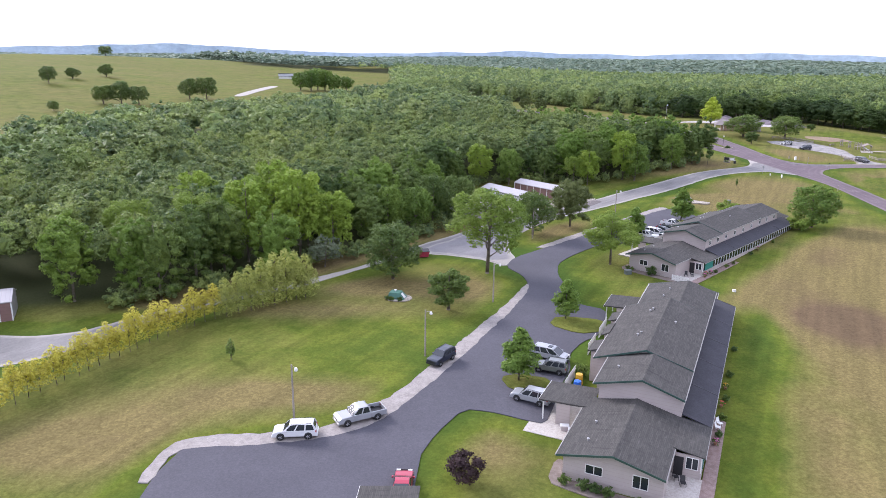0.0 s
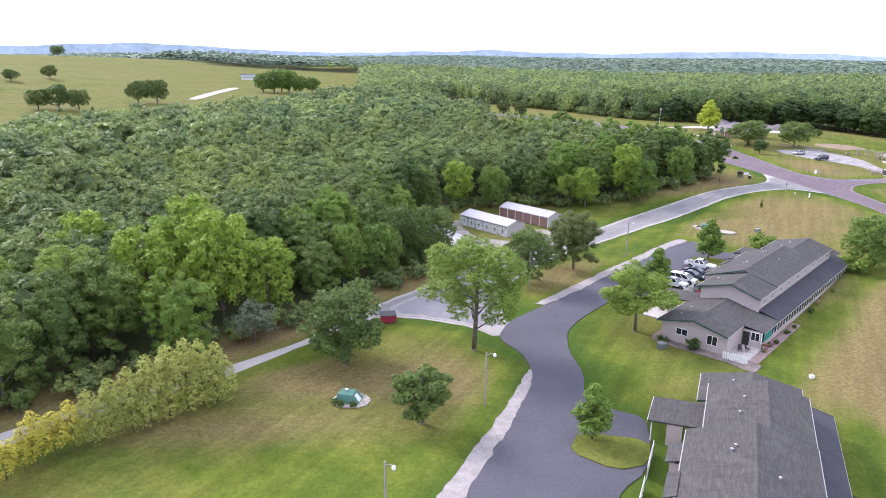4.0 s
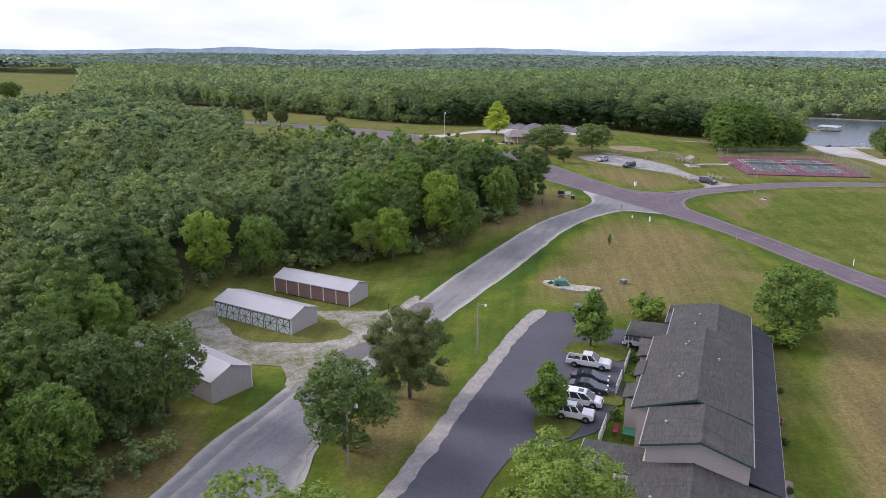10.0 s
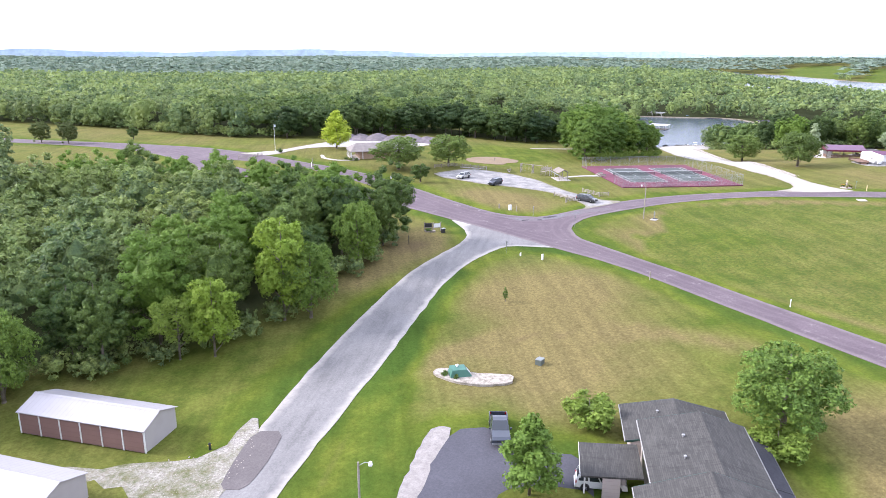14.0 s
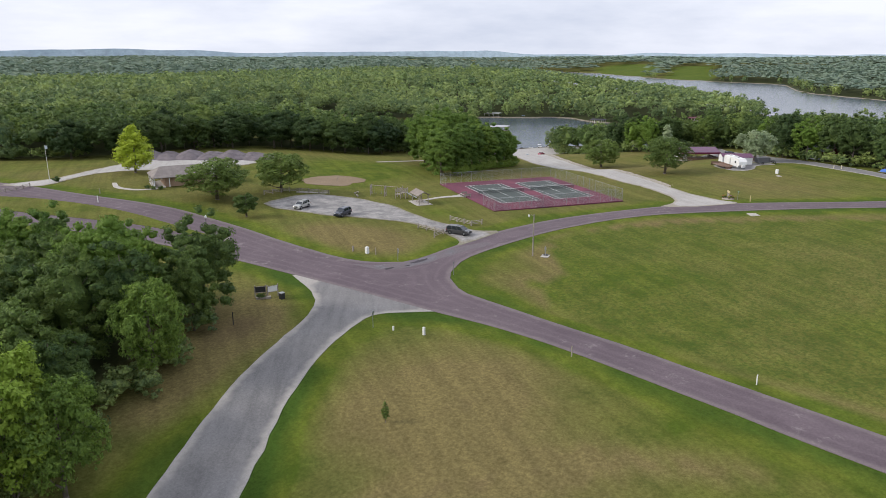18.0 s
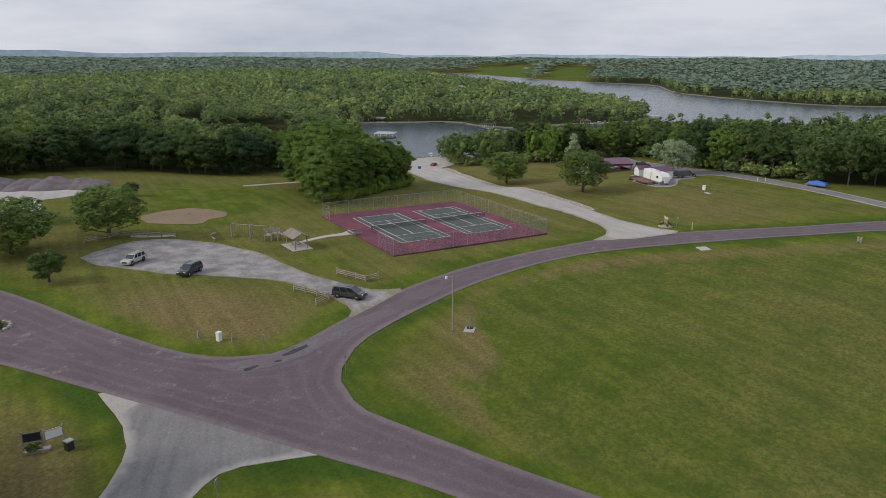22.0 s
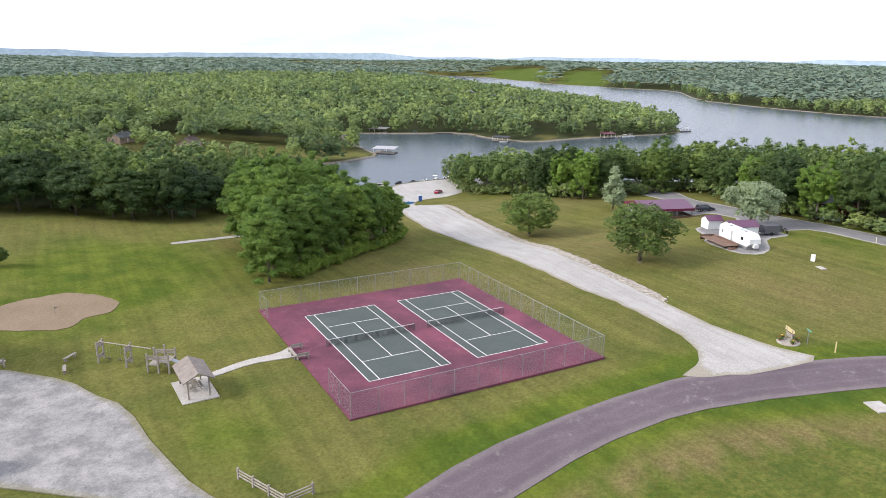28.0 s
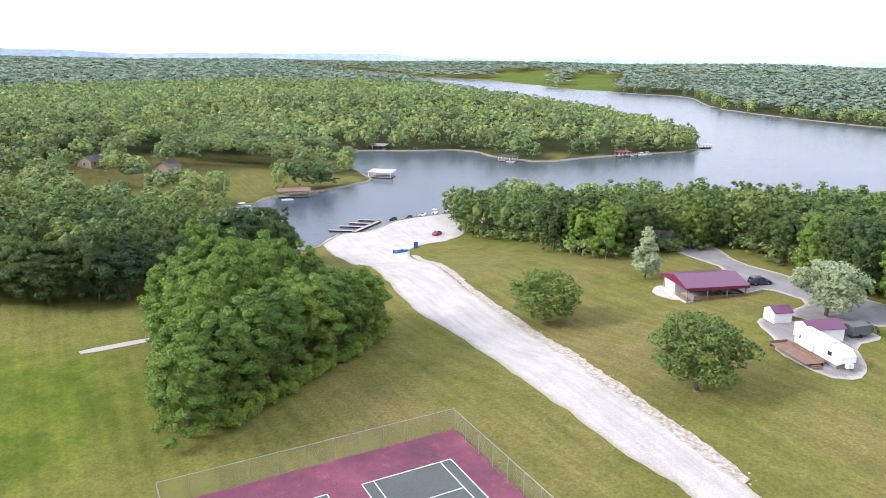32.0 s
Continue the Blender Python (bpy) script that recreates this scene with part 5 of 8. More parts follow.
def window(parent, x, y, z, w, h, face, sashes=2, name="window"):
    """A framed window on a wall that faces -y, +x, -x or +y; one pane for each sash."""
    turn = {"-y": 0, "+x": 90, "+y": 180, "-x": -90}[face]
    m = pose(x, y, z, 0, 0, turn)
    s = Solid()
    t = 0.07
    for a, b in (((-w / 2, -0.05, 0), (w / 2, 0.02, t)), ((-w / 2, -0.05, h - t), (w / 2, 0.02, h)), ((-w / 2, -0.05, t), (-w / 2 + t, 0.02, h - t)), ((w / 2 - t, -0.05, t), (w / 2, 0.02, h - t))):
        s.box(a, b, m)
    for k in range(1, sashes):
        c = -w / 2 + w * k / sashes
        s.box((c - t / 2, -0.05, t), (c + t / 2, 0.02, h - t), m)
    win = part(name, s, WHITE, parent, "white-framed window")
    for k in range(sashes):
        a, b = -w / 2 + w * k / sashes + t * 0.7, -w / 2 + w * (k + 1) / sashes - t * 0.7
        part("pane", Solid().box((a, -0.02, t), (b, 0.0, h - t), m), GLASS, win)
    return win


def gable_block(house, y0, y1, xw, xe, xr, zw, ze, zr, over=0.55, ends=(0.7, 0.2)):
    """A block under a ridge: its walls, two roof slopes, ridge cap, gutters and green gable boards."""
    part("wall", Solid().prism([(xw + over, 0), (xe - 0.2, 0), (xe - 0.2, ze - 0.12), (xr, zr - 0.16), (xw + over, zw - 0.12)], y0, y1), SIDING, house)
    a, b = y0 - ends[0], y1 + ends[1]
    for name, pts in (("roof_slope", [(xw, a, zw), (xr, a, zr), (xr, b, zr), (xw, b, zw)]), ("roof_slope", [(xr, a, zr), (xe, a, ze), (xe, b, ze), (xr, b, zr)])):
        part(name, slab(Solid(), pts, 0.13), SHINGLE, house)
    cap = Solid()
    for sx, sz in ((xw, zw), (xe, ze)):
        k = 0.28 / abs(sx - xr)
        cap.add([(xr, a, zr + 0.035), (xr + (sx - xr) * k, a, zr + (sz - zr) * k + 0.02), (xr + (sx - xr) * k, b, zr + (sz - zr) * k + 0.02), (xr, b, zr + 0.035)], [(0, 1, 2, 3)])
    part("ridge_cap", cap, SHINGLE, house)
    for sx, sz in ((xw, zw), (xe, ze)):
        g = -0.11 if sx < xr else 0.0
        part("gutter", Solid().box((sx + g, a, sz - 0.15), (sx + g + 0.09, b, sz - 0.04)), GUTTER, house, "pale eaves gutter")
    for y, off in ((a, -0.03), (b, 0.0)):
        for sx, sz in ((xw, zw), (xe, ze)):
            part("gable_board", Solid().add([(sx, y + off, sz - 0.22), (xr, y + off, zr - 0.22), (xr, y + off, zr + 0.01), (sx, y + off, sz + 0.01), (sx, y + off + 0.03, sz - 0.22), (xr, y + off + 0.03, zr - 0.22),
                                             (xr, y + off + 0.03, zr + 0.01), (sx, y + off + 0.03, sz + 0.01)], [(0, 1, 2, 3), (7, 6, 5, 4), (0, 4, 5, 1), (3, 2, 6, 7), (0, 3, 7, 4), (1, 5, 6, 2)]), GREENTRIM, house, "green gable board")


def roof_z(x, xw, xe, xr, zw, ze, zr):
    return zw + (zr - zw) * (x - xw) / (xr - xw) if x < xr else ze + (zr - ze) * (xe - x) / (xe - xr)


def carport(parent, x0, x1, y0, y1, z=2.75):
    r = Solid()
    slab(r, [(x0, y0, z), (x1, y0, z + 0.25), (x1, y1, z + 0.25), (x0, y1, z)], 0.18)
    part("carport_roof", r, SHINGLE, parent, "flat shingled carport roof")
    part("fascia", Solid().box((x0 - 0.03, y0 - 0.03, z - 0.26), (x0, y1 + 0.03, z + 0.02)), WHITE, parent)
    for y in (y0 + 0.4, y1 - 0.5):
        part("post", Solid().box((x0 + 0.35, y, 0), (x0 + 0.49, y + 0.14, z - 0.14)), WHITE, parent)
    part("screen_wall", Solid().box((x0 + 2.0, y0 + 0.1, 0), (x0 + 3.6, y0 + 0.25, z - 0.1)), SIDING, parent, "beige screen wall of the carport")


def townhouse(x, y, heading, name_words):
    z = min(ground_z(x + dx, y + dy) for dx, dy in ((0, 0), (10, 10), (20, 30))) + 0.12
    house = thing("apartment_building", name_words, "apartment building", pose(x, y, z, 0, 0, heading - 90), "rows of retirement flats")
    gable_block(house, 0, 12, -5.5, 4.8, -0.1, 2.85, 2.85, 4.05)
    gable_block(house, 12, 19.7, -4.9, 4.8, 0.3, 5.15, 5.15, 6.55, ends=(0.5, 0.0))
    gable_block(house, 19.7, 39.2, -6.7, 4.8, -0.6, 4.75, 5.3, 6.85, ends=(0.5, 0.3))
    gable_block(house, 39.2, 50.3, -5.2, 4.8, 0.6, 5.0, 5.1, 6.4, ends=(0.0, 0.4))
    gable_block(house, 50.3, 57.2, -6.2, 4.8, -0.6, 2.85, 2.85, 4.0, ends=(0.0, 0.7))
    part("foundation", Solid().box((-5.0, -0.03, -1.6), (4.4, 57.3, 0.03)), CONCRETE, house)
    # stepped bays on the west side
    for y0, y1, x0, zt in ((22, 25.5, -8.1, 4.25), (27.5, 31.5, -7.7, 4.4), (33.5, 37, -8.1, 4.25)):
        part("bay_roof", slab(Solid(), [(x0, y0, zt), (-6.6, y0, zt + 0.5), (-6.6, y1, zt + 0.5), (x0, y1, zt)], 0.13), SHINGLE, house)
        part("bay_wall", Solid().box((x0 + 0.4, y0 + 0.3, 0), (-6.1, y1 - 0.3, zt - 0.14)), SIDING, house)
        window(house, x0 + 0.4, (y0 + y1) / 2, 1.0, 1.3, 1.2, "-x")
    # the covered porch along the east side
    cuts = [5.4, 12.0, 20.0, 28.0, 36.0, 44.0, 53.0]
    for a, b in zip(cuts, cuts[1:]):
        top, cover = (2.96, SHINGLE) if a < 12 else (3.35, PORCHROOF)
        part("porch_roof", slab(Solid(), [(4.58, a + 0.03, top), (7.7, a + 0.03, 2.45), (7.7, b - 0.03, 2.45), (4.58, b - 0.03, top)], 0.12), cover, house, "dark rolled porch roof")
        part("roof_seam", slab(Solid(), [(4.58, b - 0.06, top + 0.035), (7.7, b - 0.06, 2.485), (7.7, b + 0.06, 2.485), (4.58, b + 0.06, top + 0.035)], 0.04), BLACK, house)
        part("gutter", Solid().box((7.7, a, 2.3), (7.76, b, 2.40)), GUTTER, house, "pale eaves gutter")
        part("porch_sill", Solid().box((7.3, a, 0), (7.45, b, 0.75)), SIDING, house)
        n = round((b - a) / 1.35)
        for k in range(n):
            y1 = a + (b - a) * k / n
            part("porch_post", Solid().box((7.3, y1, 0.75), (7.42, y1 + 0.14, 2.33)), WHITE, house)
            part("porch_pane", Solid().box((7.35, y1 + 0.14, 0.8), (7.38, a + (b - a) * (k + 1) / n, 2.25)), GLASS, house)
    part("porch_end_wall", Solid().box((4.62, 5.5, 0), (7.4, 5.62, 2.4)), SIDING, house)
    window(house, 6.5, 5.5, 0.9, 1.2, 1.3, "-y", 2)
    part("porch_door", Solid().box((4.8, 5.4, 0.02), (5.7, 5.49, 2.05)), BLACK, house, "dark patio door")
    part("porch_blind", Solid().box((7.42, 6.2, 0.8), (7.48, 9.6, 2.3)), plain("teal_blind", (0.02, 0.19, 0.15), 0.6), house, "teal roller blind")
    # windows of the near gable, and of the upper floor above the porch
    window(house, -1.9, 0, 1.15, 1.7, 1.0, "-y")
    window(house, 2.5, 0, 0.85, 1.5, 1.4, "-y")
    for yy in (14.0, 17.6, 21.6, 26.0, 30.4, 34.8, 39.6, 43.6, 48.2):
        window(house, 4.61, yy, 3.75, 1.0, 0.95, "+x")
    for yy in (3.0, 15.5):
        window(house, -4.36 if yy > 10 else -4.96, yy, 1.1, 1.4, 1.2, "-x")
    # roof vents and the chimney
    blocks = ((2.2, -3.1, (-5.5, 4.8, -0.1, 2.85, 2.85, 4.05)), (6.0, -3.2, (-5.5, 4.8, -0.1, 2.85, 2.85, 4.05)), (15.5, -3.0, (-4.9, 4.8, 0.3, 5.15, 5.15, 6.55)), (25.0, -2.6, (-6.7, 4.8, -0.6, 4.75, 5.3, 6.85)),
              (25.7, -2.3, (-6.7, 4.8, -0.6, 4.75, 5.3, 6.85)), (34.5, -2.6, (-6.7, 4.8, -0.6, 4.75, 5.3, 6.85)), (35.2, -2.3, (-6.7, 4.8, -0.6, 4.75, 5.3, 6.85)), (43.0, -2.0, (-5.2, 4.8, 0.6, 5.0, 5.1, 6.4)),
              (46.5, -1.6, (-5.2, 4.8, 0.6, 5.0, 5.1, 6.4)), (53.0, -3.0, (-6.2, 4.8, -0.6, 2.85, 2.85, 4.0)), (55.2, -2.6, (-6.2, 4.8, -0.6, 2.85, 2.85, 4.0)), (31.0, 1.2, (-6.7, 4.8, -0.6, 4.75, 5.3, 6.85)))
    for yy, xx, shape in blocks:
        zz = roof_z(xx, *shape)
        part("roof_vent", Solid().lathe([(0.08, -0.1), (0.08, 0.16), (0.15, 0.18), (0.15, 0.26), (0.04, 0.32)], 9, (xx, yy, zz)), VENT, house, "small grey roof vent")
    part("chimney", Solid().box((1.3, 50.6, 3.0), (1.9, 51.2, 4.7)).box((1.22, 50.52, 4.7), (1.98, 51.28, 4.85)), SIDING, house)
    carport(house, -10.5, -4.7, 9.7, 14.7)
    carport(house, -10.8, -5.2, 43.6, 49.4)
    part("carport_slab", Solid().box((-11.3, 6.8, -0.4), (-4.9, 14.9, 0.06)), CONCRETE, house, "pale concrete carport slab")
    part("carport_slab", Solid().box((-11.6, 42.2, -0.4), (-5.2, 49.6, 0.06)), CONCRETE, house, "pale concrete carport slab")
    part("patio", Solid().box((4.4, -1.2, -0.5), (7.6, 5.5, 0.05)), CONCRETE, house, "pale concrete patio")
    part("garden_path", Solid().box((7.6, 0.0, -0.5), (8.9, 53, 0.03)), PAVER, house, "stone-edged bed along the porch")
    # white board fences
    for k in range(11):
        part("fence_board", Solid().box((4.6 + k * 0.3, -1.3, 0), (4.6 + k * 0.3 + 0.2, -1.24, 1.05)), WHITE, house)
    part("fence_rail", Solid().box((4.55, -1.24, 0.3), (7.9, -1.18, 0.4)).box((4.55, -1.24, 0.75), (7.9, -1.18, 0.85)), WHITE, house)
    for y0, y1, xx in ((17.4, 22.4, -9.6), (30, 34.5, -9.8), (36.5, 41.5, -9.8)):
        n = round((y1 - y0) / 0.25)
        for k in range(n):
            part("fence_board", Solid().box((xx, y0 + k * 0.25, 0), (xx + 0.05, y0 + k * 0.25 + 0.21, 1.75)), WHITE, house)
        part("fence_rail", Solid().box((xx + 0.05, y0, 1.3), (xx + 0.1, y1, 1.4)), WHITE, house)
    return house


B1 = townhouse(16.6, 58.8, 65.0, "long beige apartment row with grey shingle roofs and porch")
B2 = townhouse(40.1, 127.9, 46.0, "long beige apartment row with stepped grey roofs beside parking")
cp = thing("carport", "shingled carport roof on white posts over the drive", "carport", pose(-5.2, 51.5, ground_z(-5, 52), 0, 0, -3))
carport(cp, -2.0, 3.4, -3.0, 3.6)


def storage_shed(ax, ay, bx, by, depth, label, doors, wall, eave=2.6, ridge=3.5, base=None):
    """A metal shed whose door side runs from a to b, with its back to the left of that line."""
    length, turn = math.hypot(bx - ax, by - ay), math.degrees(math.atan2(by - ay, bx - ax))
    z = min(ground_z(ax, ay), ground_z(bx, by)) + 0.1
    shed = thing("storage_shed", label, "shed", pose(ax, ay, z, 0, 0, turn), "row of storage sheds")
    part("wall", Solid().prism([(0, 0), (depth, 0), (depth, eave), (depth / 2, ridge), (0, eave)], 0, length, "x"), wall, shed)
    o = 0.2
    for y0, y1, z0, z1 in ((-o, depth / 2, eave - 0.03, ridge + 0.06), (depth / 2, depth + o, ridge + 0.06, eave - 0.03)):
        part("roof_sheet", slab(Solid(), [(-o, y0, z0), (length + o, y0, z0), (length + o, y1, z1), (-o, y1, z1)], 0.06), METALROOF, shed, "white ribbed metal roof")
    part("ridge_cap", Solid().prism([(depth / 2 - 0.25, ridge), (depth / 2, ridge + 0.12), (depth / 2 + 0.25, ridge)], -o, length + o, "x"), METALROOF, shed)
    for x in (0.0, length):
        part("corner_trim", Solid().box((x - 0.09, -0.03, 0), (x + 0.09, 0.06, eave)), WHITE, shed)
    n = 6
    w = length / n
    for k in range(n):
        a, b = k * w + 0.12, (k + 1) * w - 0.12
        if doors == "cross":
            d = part("door", Solid().box((a, -0.06, 0.05), (b, 0.02, eave - 0.3)), WHITE, shed, "white shed door with dark cross bracing")
            mid, t = (a + b) / 2, 0.09
            for p, q in (((a, 0.05), (b, eave - 0.3)), ((a, eave - 0.3), (b, 0.05)), ((mid, 0.05), (mid, eave - 0.3)), ((a, eave / 2 - 0.1), (b, eave / 2 - 0.1))):
                part("brace", Solid().tube((p[0], -0.09, p[1]), (q[0], -0.09, q[1]), 0.05, None, 4), GREENTRIM, d)
            part("frame", Solid().box((a, -0.1, 0.05), (a + t, -0.05, eave - 0.3)).box((b - t, -0.1, 0.05), (b, -0.05, eave - 0.3)).box((a, -0.1, eave - 0.3 - t), (b, -0.05, eave - 0.3)), GREENTRIM, d)
        elif doors == "red":
            part("door", Solid().box((a, -0.06, 0.05), (b, 0.02, eave - 0.25)), REDDOOR, shed, "brick-red roll-up door")
        if doors != "none":
            part("door_post", Solid().box((k * w - 0.07, -0.08, 0), (k * w + 0.07, 0.0, eave)), WHITE, shed)
    return shed


storage_shed(11.6, 202.4, 21.2, 190.1, 5.9, "white metal storage shed with green cross-braced doors", "cross", METALWALL)
storage_shed(22.0, 210.3, 32.0, 198.3, 5.3, "metal storage shed with brick-red roll-up doors", "red", METALWALL)
storage_shed(13.8, 175.2, 5.1, 189.8, 5.7, "grey metal storage shed under the trees", "none", METALWALL, 2.9, 4.0)
storage_shed(-75.5, 98.5, -66.2, 102.6, 6.0, "small white metal shed beside the gravel lane", "red", METALROOF, 3.2, 4.3)
# ---- vehicles ----
PAINT = {}


def paint(word, c, metal=0.3):
    if word not in PAINT:
        m = Mat("car_paint_" + word, 0.28, metal, 0.6)
        m.colour(m.mix(m.math("MULTIPLY", m.curve(m.noise(2.0), 0.4, 0.8), 0.15), c, tuple(v * 0.75 for v in c)))
        m.bsdf.inputs["Coat Weight"].default_value = 0.5
        PAINT[word] = m.mat
    return PAINT[word]


def wheel_meshes(r, w):
    t = Solid()
    n = 16
    rings = [(r * 0.62, -w / 2), (r * 0.95, -w / 2), (r, -w * 0.3), (r, w * 0.3), (r * 0.95, w / 2), (r * 0.62, w / 2)]
    t.add([(rr * math.cos(6.28319 * i / n), y, rr * math.sin(6.28319 * i / n)) for rr, y in rings for i in range(n)],
          [(k * n + i, k * n + (i + 1) % n, (k + 1) * n + (i + 1) % n, (k + 1) * n + i) for k in range(5) for i in range(n)])
    rim = Solid()
    for k in range(5):
        a = 6.28319 * k / 5
        rim.tube((0, w * 0.4, 0), (r * 0.6 * math.cos(a), w * 0.42, r * 0.6 * math.sin(a)), r * 0.11, r * 0.09, 5)
    rim.tube((0, -w * 0.3, 0), (0, w * 0.34, 0), r * 0.6, r * 0.6, 14)
    return t.mesh("tyre", TYRE, True), rim.mesh("rim", RIM)


WHEELS = wheel_meshes(0.36, 0.24)


def rounded(s, name, material, offset, steps=2):
    """The mesh of a solid with its hard edges rolled over."""
    bm = bmesh.new()
    made = [bm.verts.new(p) for p in s.v]
    for f in s.f:
        bm.faces.new([made[k] for k in f])
    bmesh.ops.recalc_face_normals(bm, faces=bm.faces)
    hard = [e for e in bm.edges if len(e.link_faces) == 2 and e.calc_face_angle() > 0.3]
    bmesh.ops.bevel(bm, geom=hard, offset=offset, segments=steps, profile=0.6, affect="EDGES", clamp_overlap=True)
    for f in bm.faces:
        f.smooth = f.calc_area() < 0.35
    me = bpy.data.meshes.new(name)
    bm.to_mesh(me)
    bm.free()
    me.materials.append(material)
    return me


def bulge(s, outline, half, taper, m=None):
    """A body section along y whose sides lean in towards the top, with a chamfered upper edge."""
    inner = [(a, b) for a, b in outline]
    return s.prism(inner, -half, half, "y", m, taper)


CARS = {  # length, width, body outline, glass outline, roof height
    "suv": (4.7, 1.85, [(-2.30, 0.36), (-2.36, 0.62), (-2.30, 1.02), (-2.1, 1.10), (1.05, 1.06), (2.0, 0.96), (2.30, 0.78), (2.36, 0.55), (2.28, 0.34)], [(-2.22, 1.04), (-1.98, 1.62), (-0.2, 1.68), (0.45, 1.62), (1.22, 1.02)], 1.70),
    "minivan": (5.0, 1.95, [(-2.46, 0.34), (-2.50, 0.6), (-2.46, 1.0), (-2.3, 1.08), (1.35, 1.04), (2.2, 0.92), (2.48, 0.72), (2.50, 0.5), (2.42, 0.32)], [(-2.40, 1.02), (-2.22, 1.64), (-0.2, 1.72), (0.55, 1.66), (1.65, 1.0)], 1.74),
    "sedan": (4.8, 1.82, [(-2.36, 0.34), (-2.40, 0.6), (-2.34, 0.90), (-1.5, 0.98), (1.1, 0.92), (2.1, 0.80), (2.38, 0.66), (2.40, 0.46), (2.3, 0.3)], [(-1.75, 0.92), (-0.95, 1.36), (0.15, 1.40), (1.15, 0.90)], 1.42),
    "jeep": (4.4, 1.82, [(-2.18, 0.4), (-2.22, 0.66), (-2.2, 1.08), (-2.0, 1.14), (0.85, 1.12), (1.95, 1.06), (2.16, 0.92), (2.2, 0.6), (2.12, 0.38)], [(-2.12, 1.10), (-2.02, 1.70), (0.2, 1.74), (0.9, 1.08)], 1.76),
    "pickup": (5.7, 2.0, [(-2.80, 0.46), (-2.85, 0.7), (-2.83, 1.12), (1.05, 1.16), (1.2, 1.14), (2.5, 1.06), (2.82, 0.86), (2.86, 0.6), (2.74, 0.42)], [(-0.95, 1.10), (-0.80, 1.76), (0.45, 1.80), (1.35, 1.10)], 1.83),
}


def vehicle(kind, x, y, heading, word, c, label, metal=0.3, z=None):
    length, width, body, glass, top = CARS[kind]
    zz = (ground_z(x, y) + 0.11) if z is None else z
    car = thing({"suv": "car", "minivan": "minivan", "sedan": "car", "jeep": "car", "pickup": "pickup_truck"}[kind], label, "pickup truck" if kind == "pickup" else "car", pose(x, y, zz, 0, 0, heading))
    p, h = paint(word, c, metal), width / 2
    if kind == "pickup":
        s = Solid()
        bulge(s, [(-0.95, 0.46), (-0.95, 1.14), (1.05, 1.16), (1.2, 1.14), (2.5, 1.06), (2.82, 0.86), (2.86, 0.6), (2.74, 0.42)], h, 0.06)
        s.box((-2.83, -h, 0.5), (-0.95, -h + 0.12, 1.13)).box((-2.83, h - 0.12, 0.5), (-0.95, h, 1.13)).box((-2.85, -h + 0.12, 0.5), (-2.76, h - 0.12, 1.12))
        part("body", rounded(s, "body", p, 0.06), p, car)
        part("cargo_bed", Solid().box((-2.76, -h + 0.12, 0.5), (-0.95, h - 0.12, 0.66)), BLACK, car, "dark open cargo bed")
    else:
        part("body", rounded(bulge(Solid(), body, h, 0.09), "body", p, 0.09), p, car)
    part("glasshouse", rounded(bulge(Solid(), glass, h * 0.93, 0.17), "glasshouse", GLASS, 0.05), GLASS, car, "dark tinted windows")
    # roof panel and pillars in paint
    g = glass
    tl, tr = g[1], g[-2]
    k = h * 0.93 * 0.84
    part("roof", Solid().prism([(tl[0] - 0.02, top - 0.10), (tl[0] + 0.12, top - 0.02), ((tl[0] + tr[0]) / 2, top + 0.02), (tr[0] - 0.05, top - 0.02), (tr[0] + 0.1, top - 0.11)], -k, k, "y", None, 0.06), p, car)
    lo, hi = h * 0.935, h * 0.935 * 0.86
    n = {"suv": 3, "minivan": 3, "sedan": 2, "jeep": 3, "pickup": 2}[kind]
    for side in (-1, 1):
        for q in range(n + 1):
            f = q / n
            xa, xb = g[0][0] + (g[-1][0] - 0.15 - g[0][0]) * f, tl[0] + (tr[0] - tl[0]) * f
            w = 0.07 if 0 < q < n else 0.1
            part("pillar", Solid().add([(xa - w, side * lo, g[0][1]), (xa + w, side * lo, g[0][1]), (xb + w, side * hi, top - 0.08), (xb - w, side * hi, top - 0.08), (xa - w, side * (lo - 0.05), g[0][1]), (xa + w, side * (lo - 0.05), g[0][1]),
                                        (xb + w, side * (hi - 0.05), top - 0.08), (xb - w, side * (hi - 0.05), top - 0.08)], [(0, 1, 2, 3), (7, 6, 5, 4), (0, 4, 5, 1), (3, 2, 6, 7), (0, 3, 7, 4), (1, 5, 6, 2)]), p if q in (0, n) or kind != "sedan" else BLACK, car)
        part("mirror", Solid().box((g[-1][0] - 0.45, side * (h + 0.02), g[-1][1]), (g[-1][0] - 0.28, side * (h + 0.2), g[-1][1] + 0.16)), p, car)
        fx, rx = length / 2 - 0.06, -length / 2 + 0.04
        part("headlight", Solid().box((fx - 0.22, side * h * 0.62 - 0.2, 0.68), (fx, side * h * 0.62 + 0.2, 0.84)), LAMP_CLEAR, car)
        part("tail_light", Solid().box((rx - 0.03, side * h * 0.84 - 0.09, 0.78), (rx + 0.08, side * h * 0.84 + 0.09, 1.06)), LAMP_RED, car)
        if kind in ("suv", "jeep"):
            part("roof_rail", Solid().tube((tl[0] + 0.2, side * h * 0.7, top + 0.04), (tr[0] - 0.1, side * h * 0.7, top + 0.04), 0.025, None, 5), BLACK, car)
    part("grille", Solid().box((length / 2 - 0.06, -0.45, 0.5), (length / 2 + 0.0, 0.45, 0.78)), BLACK, car)
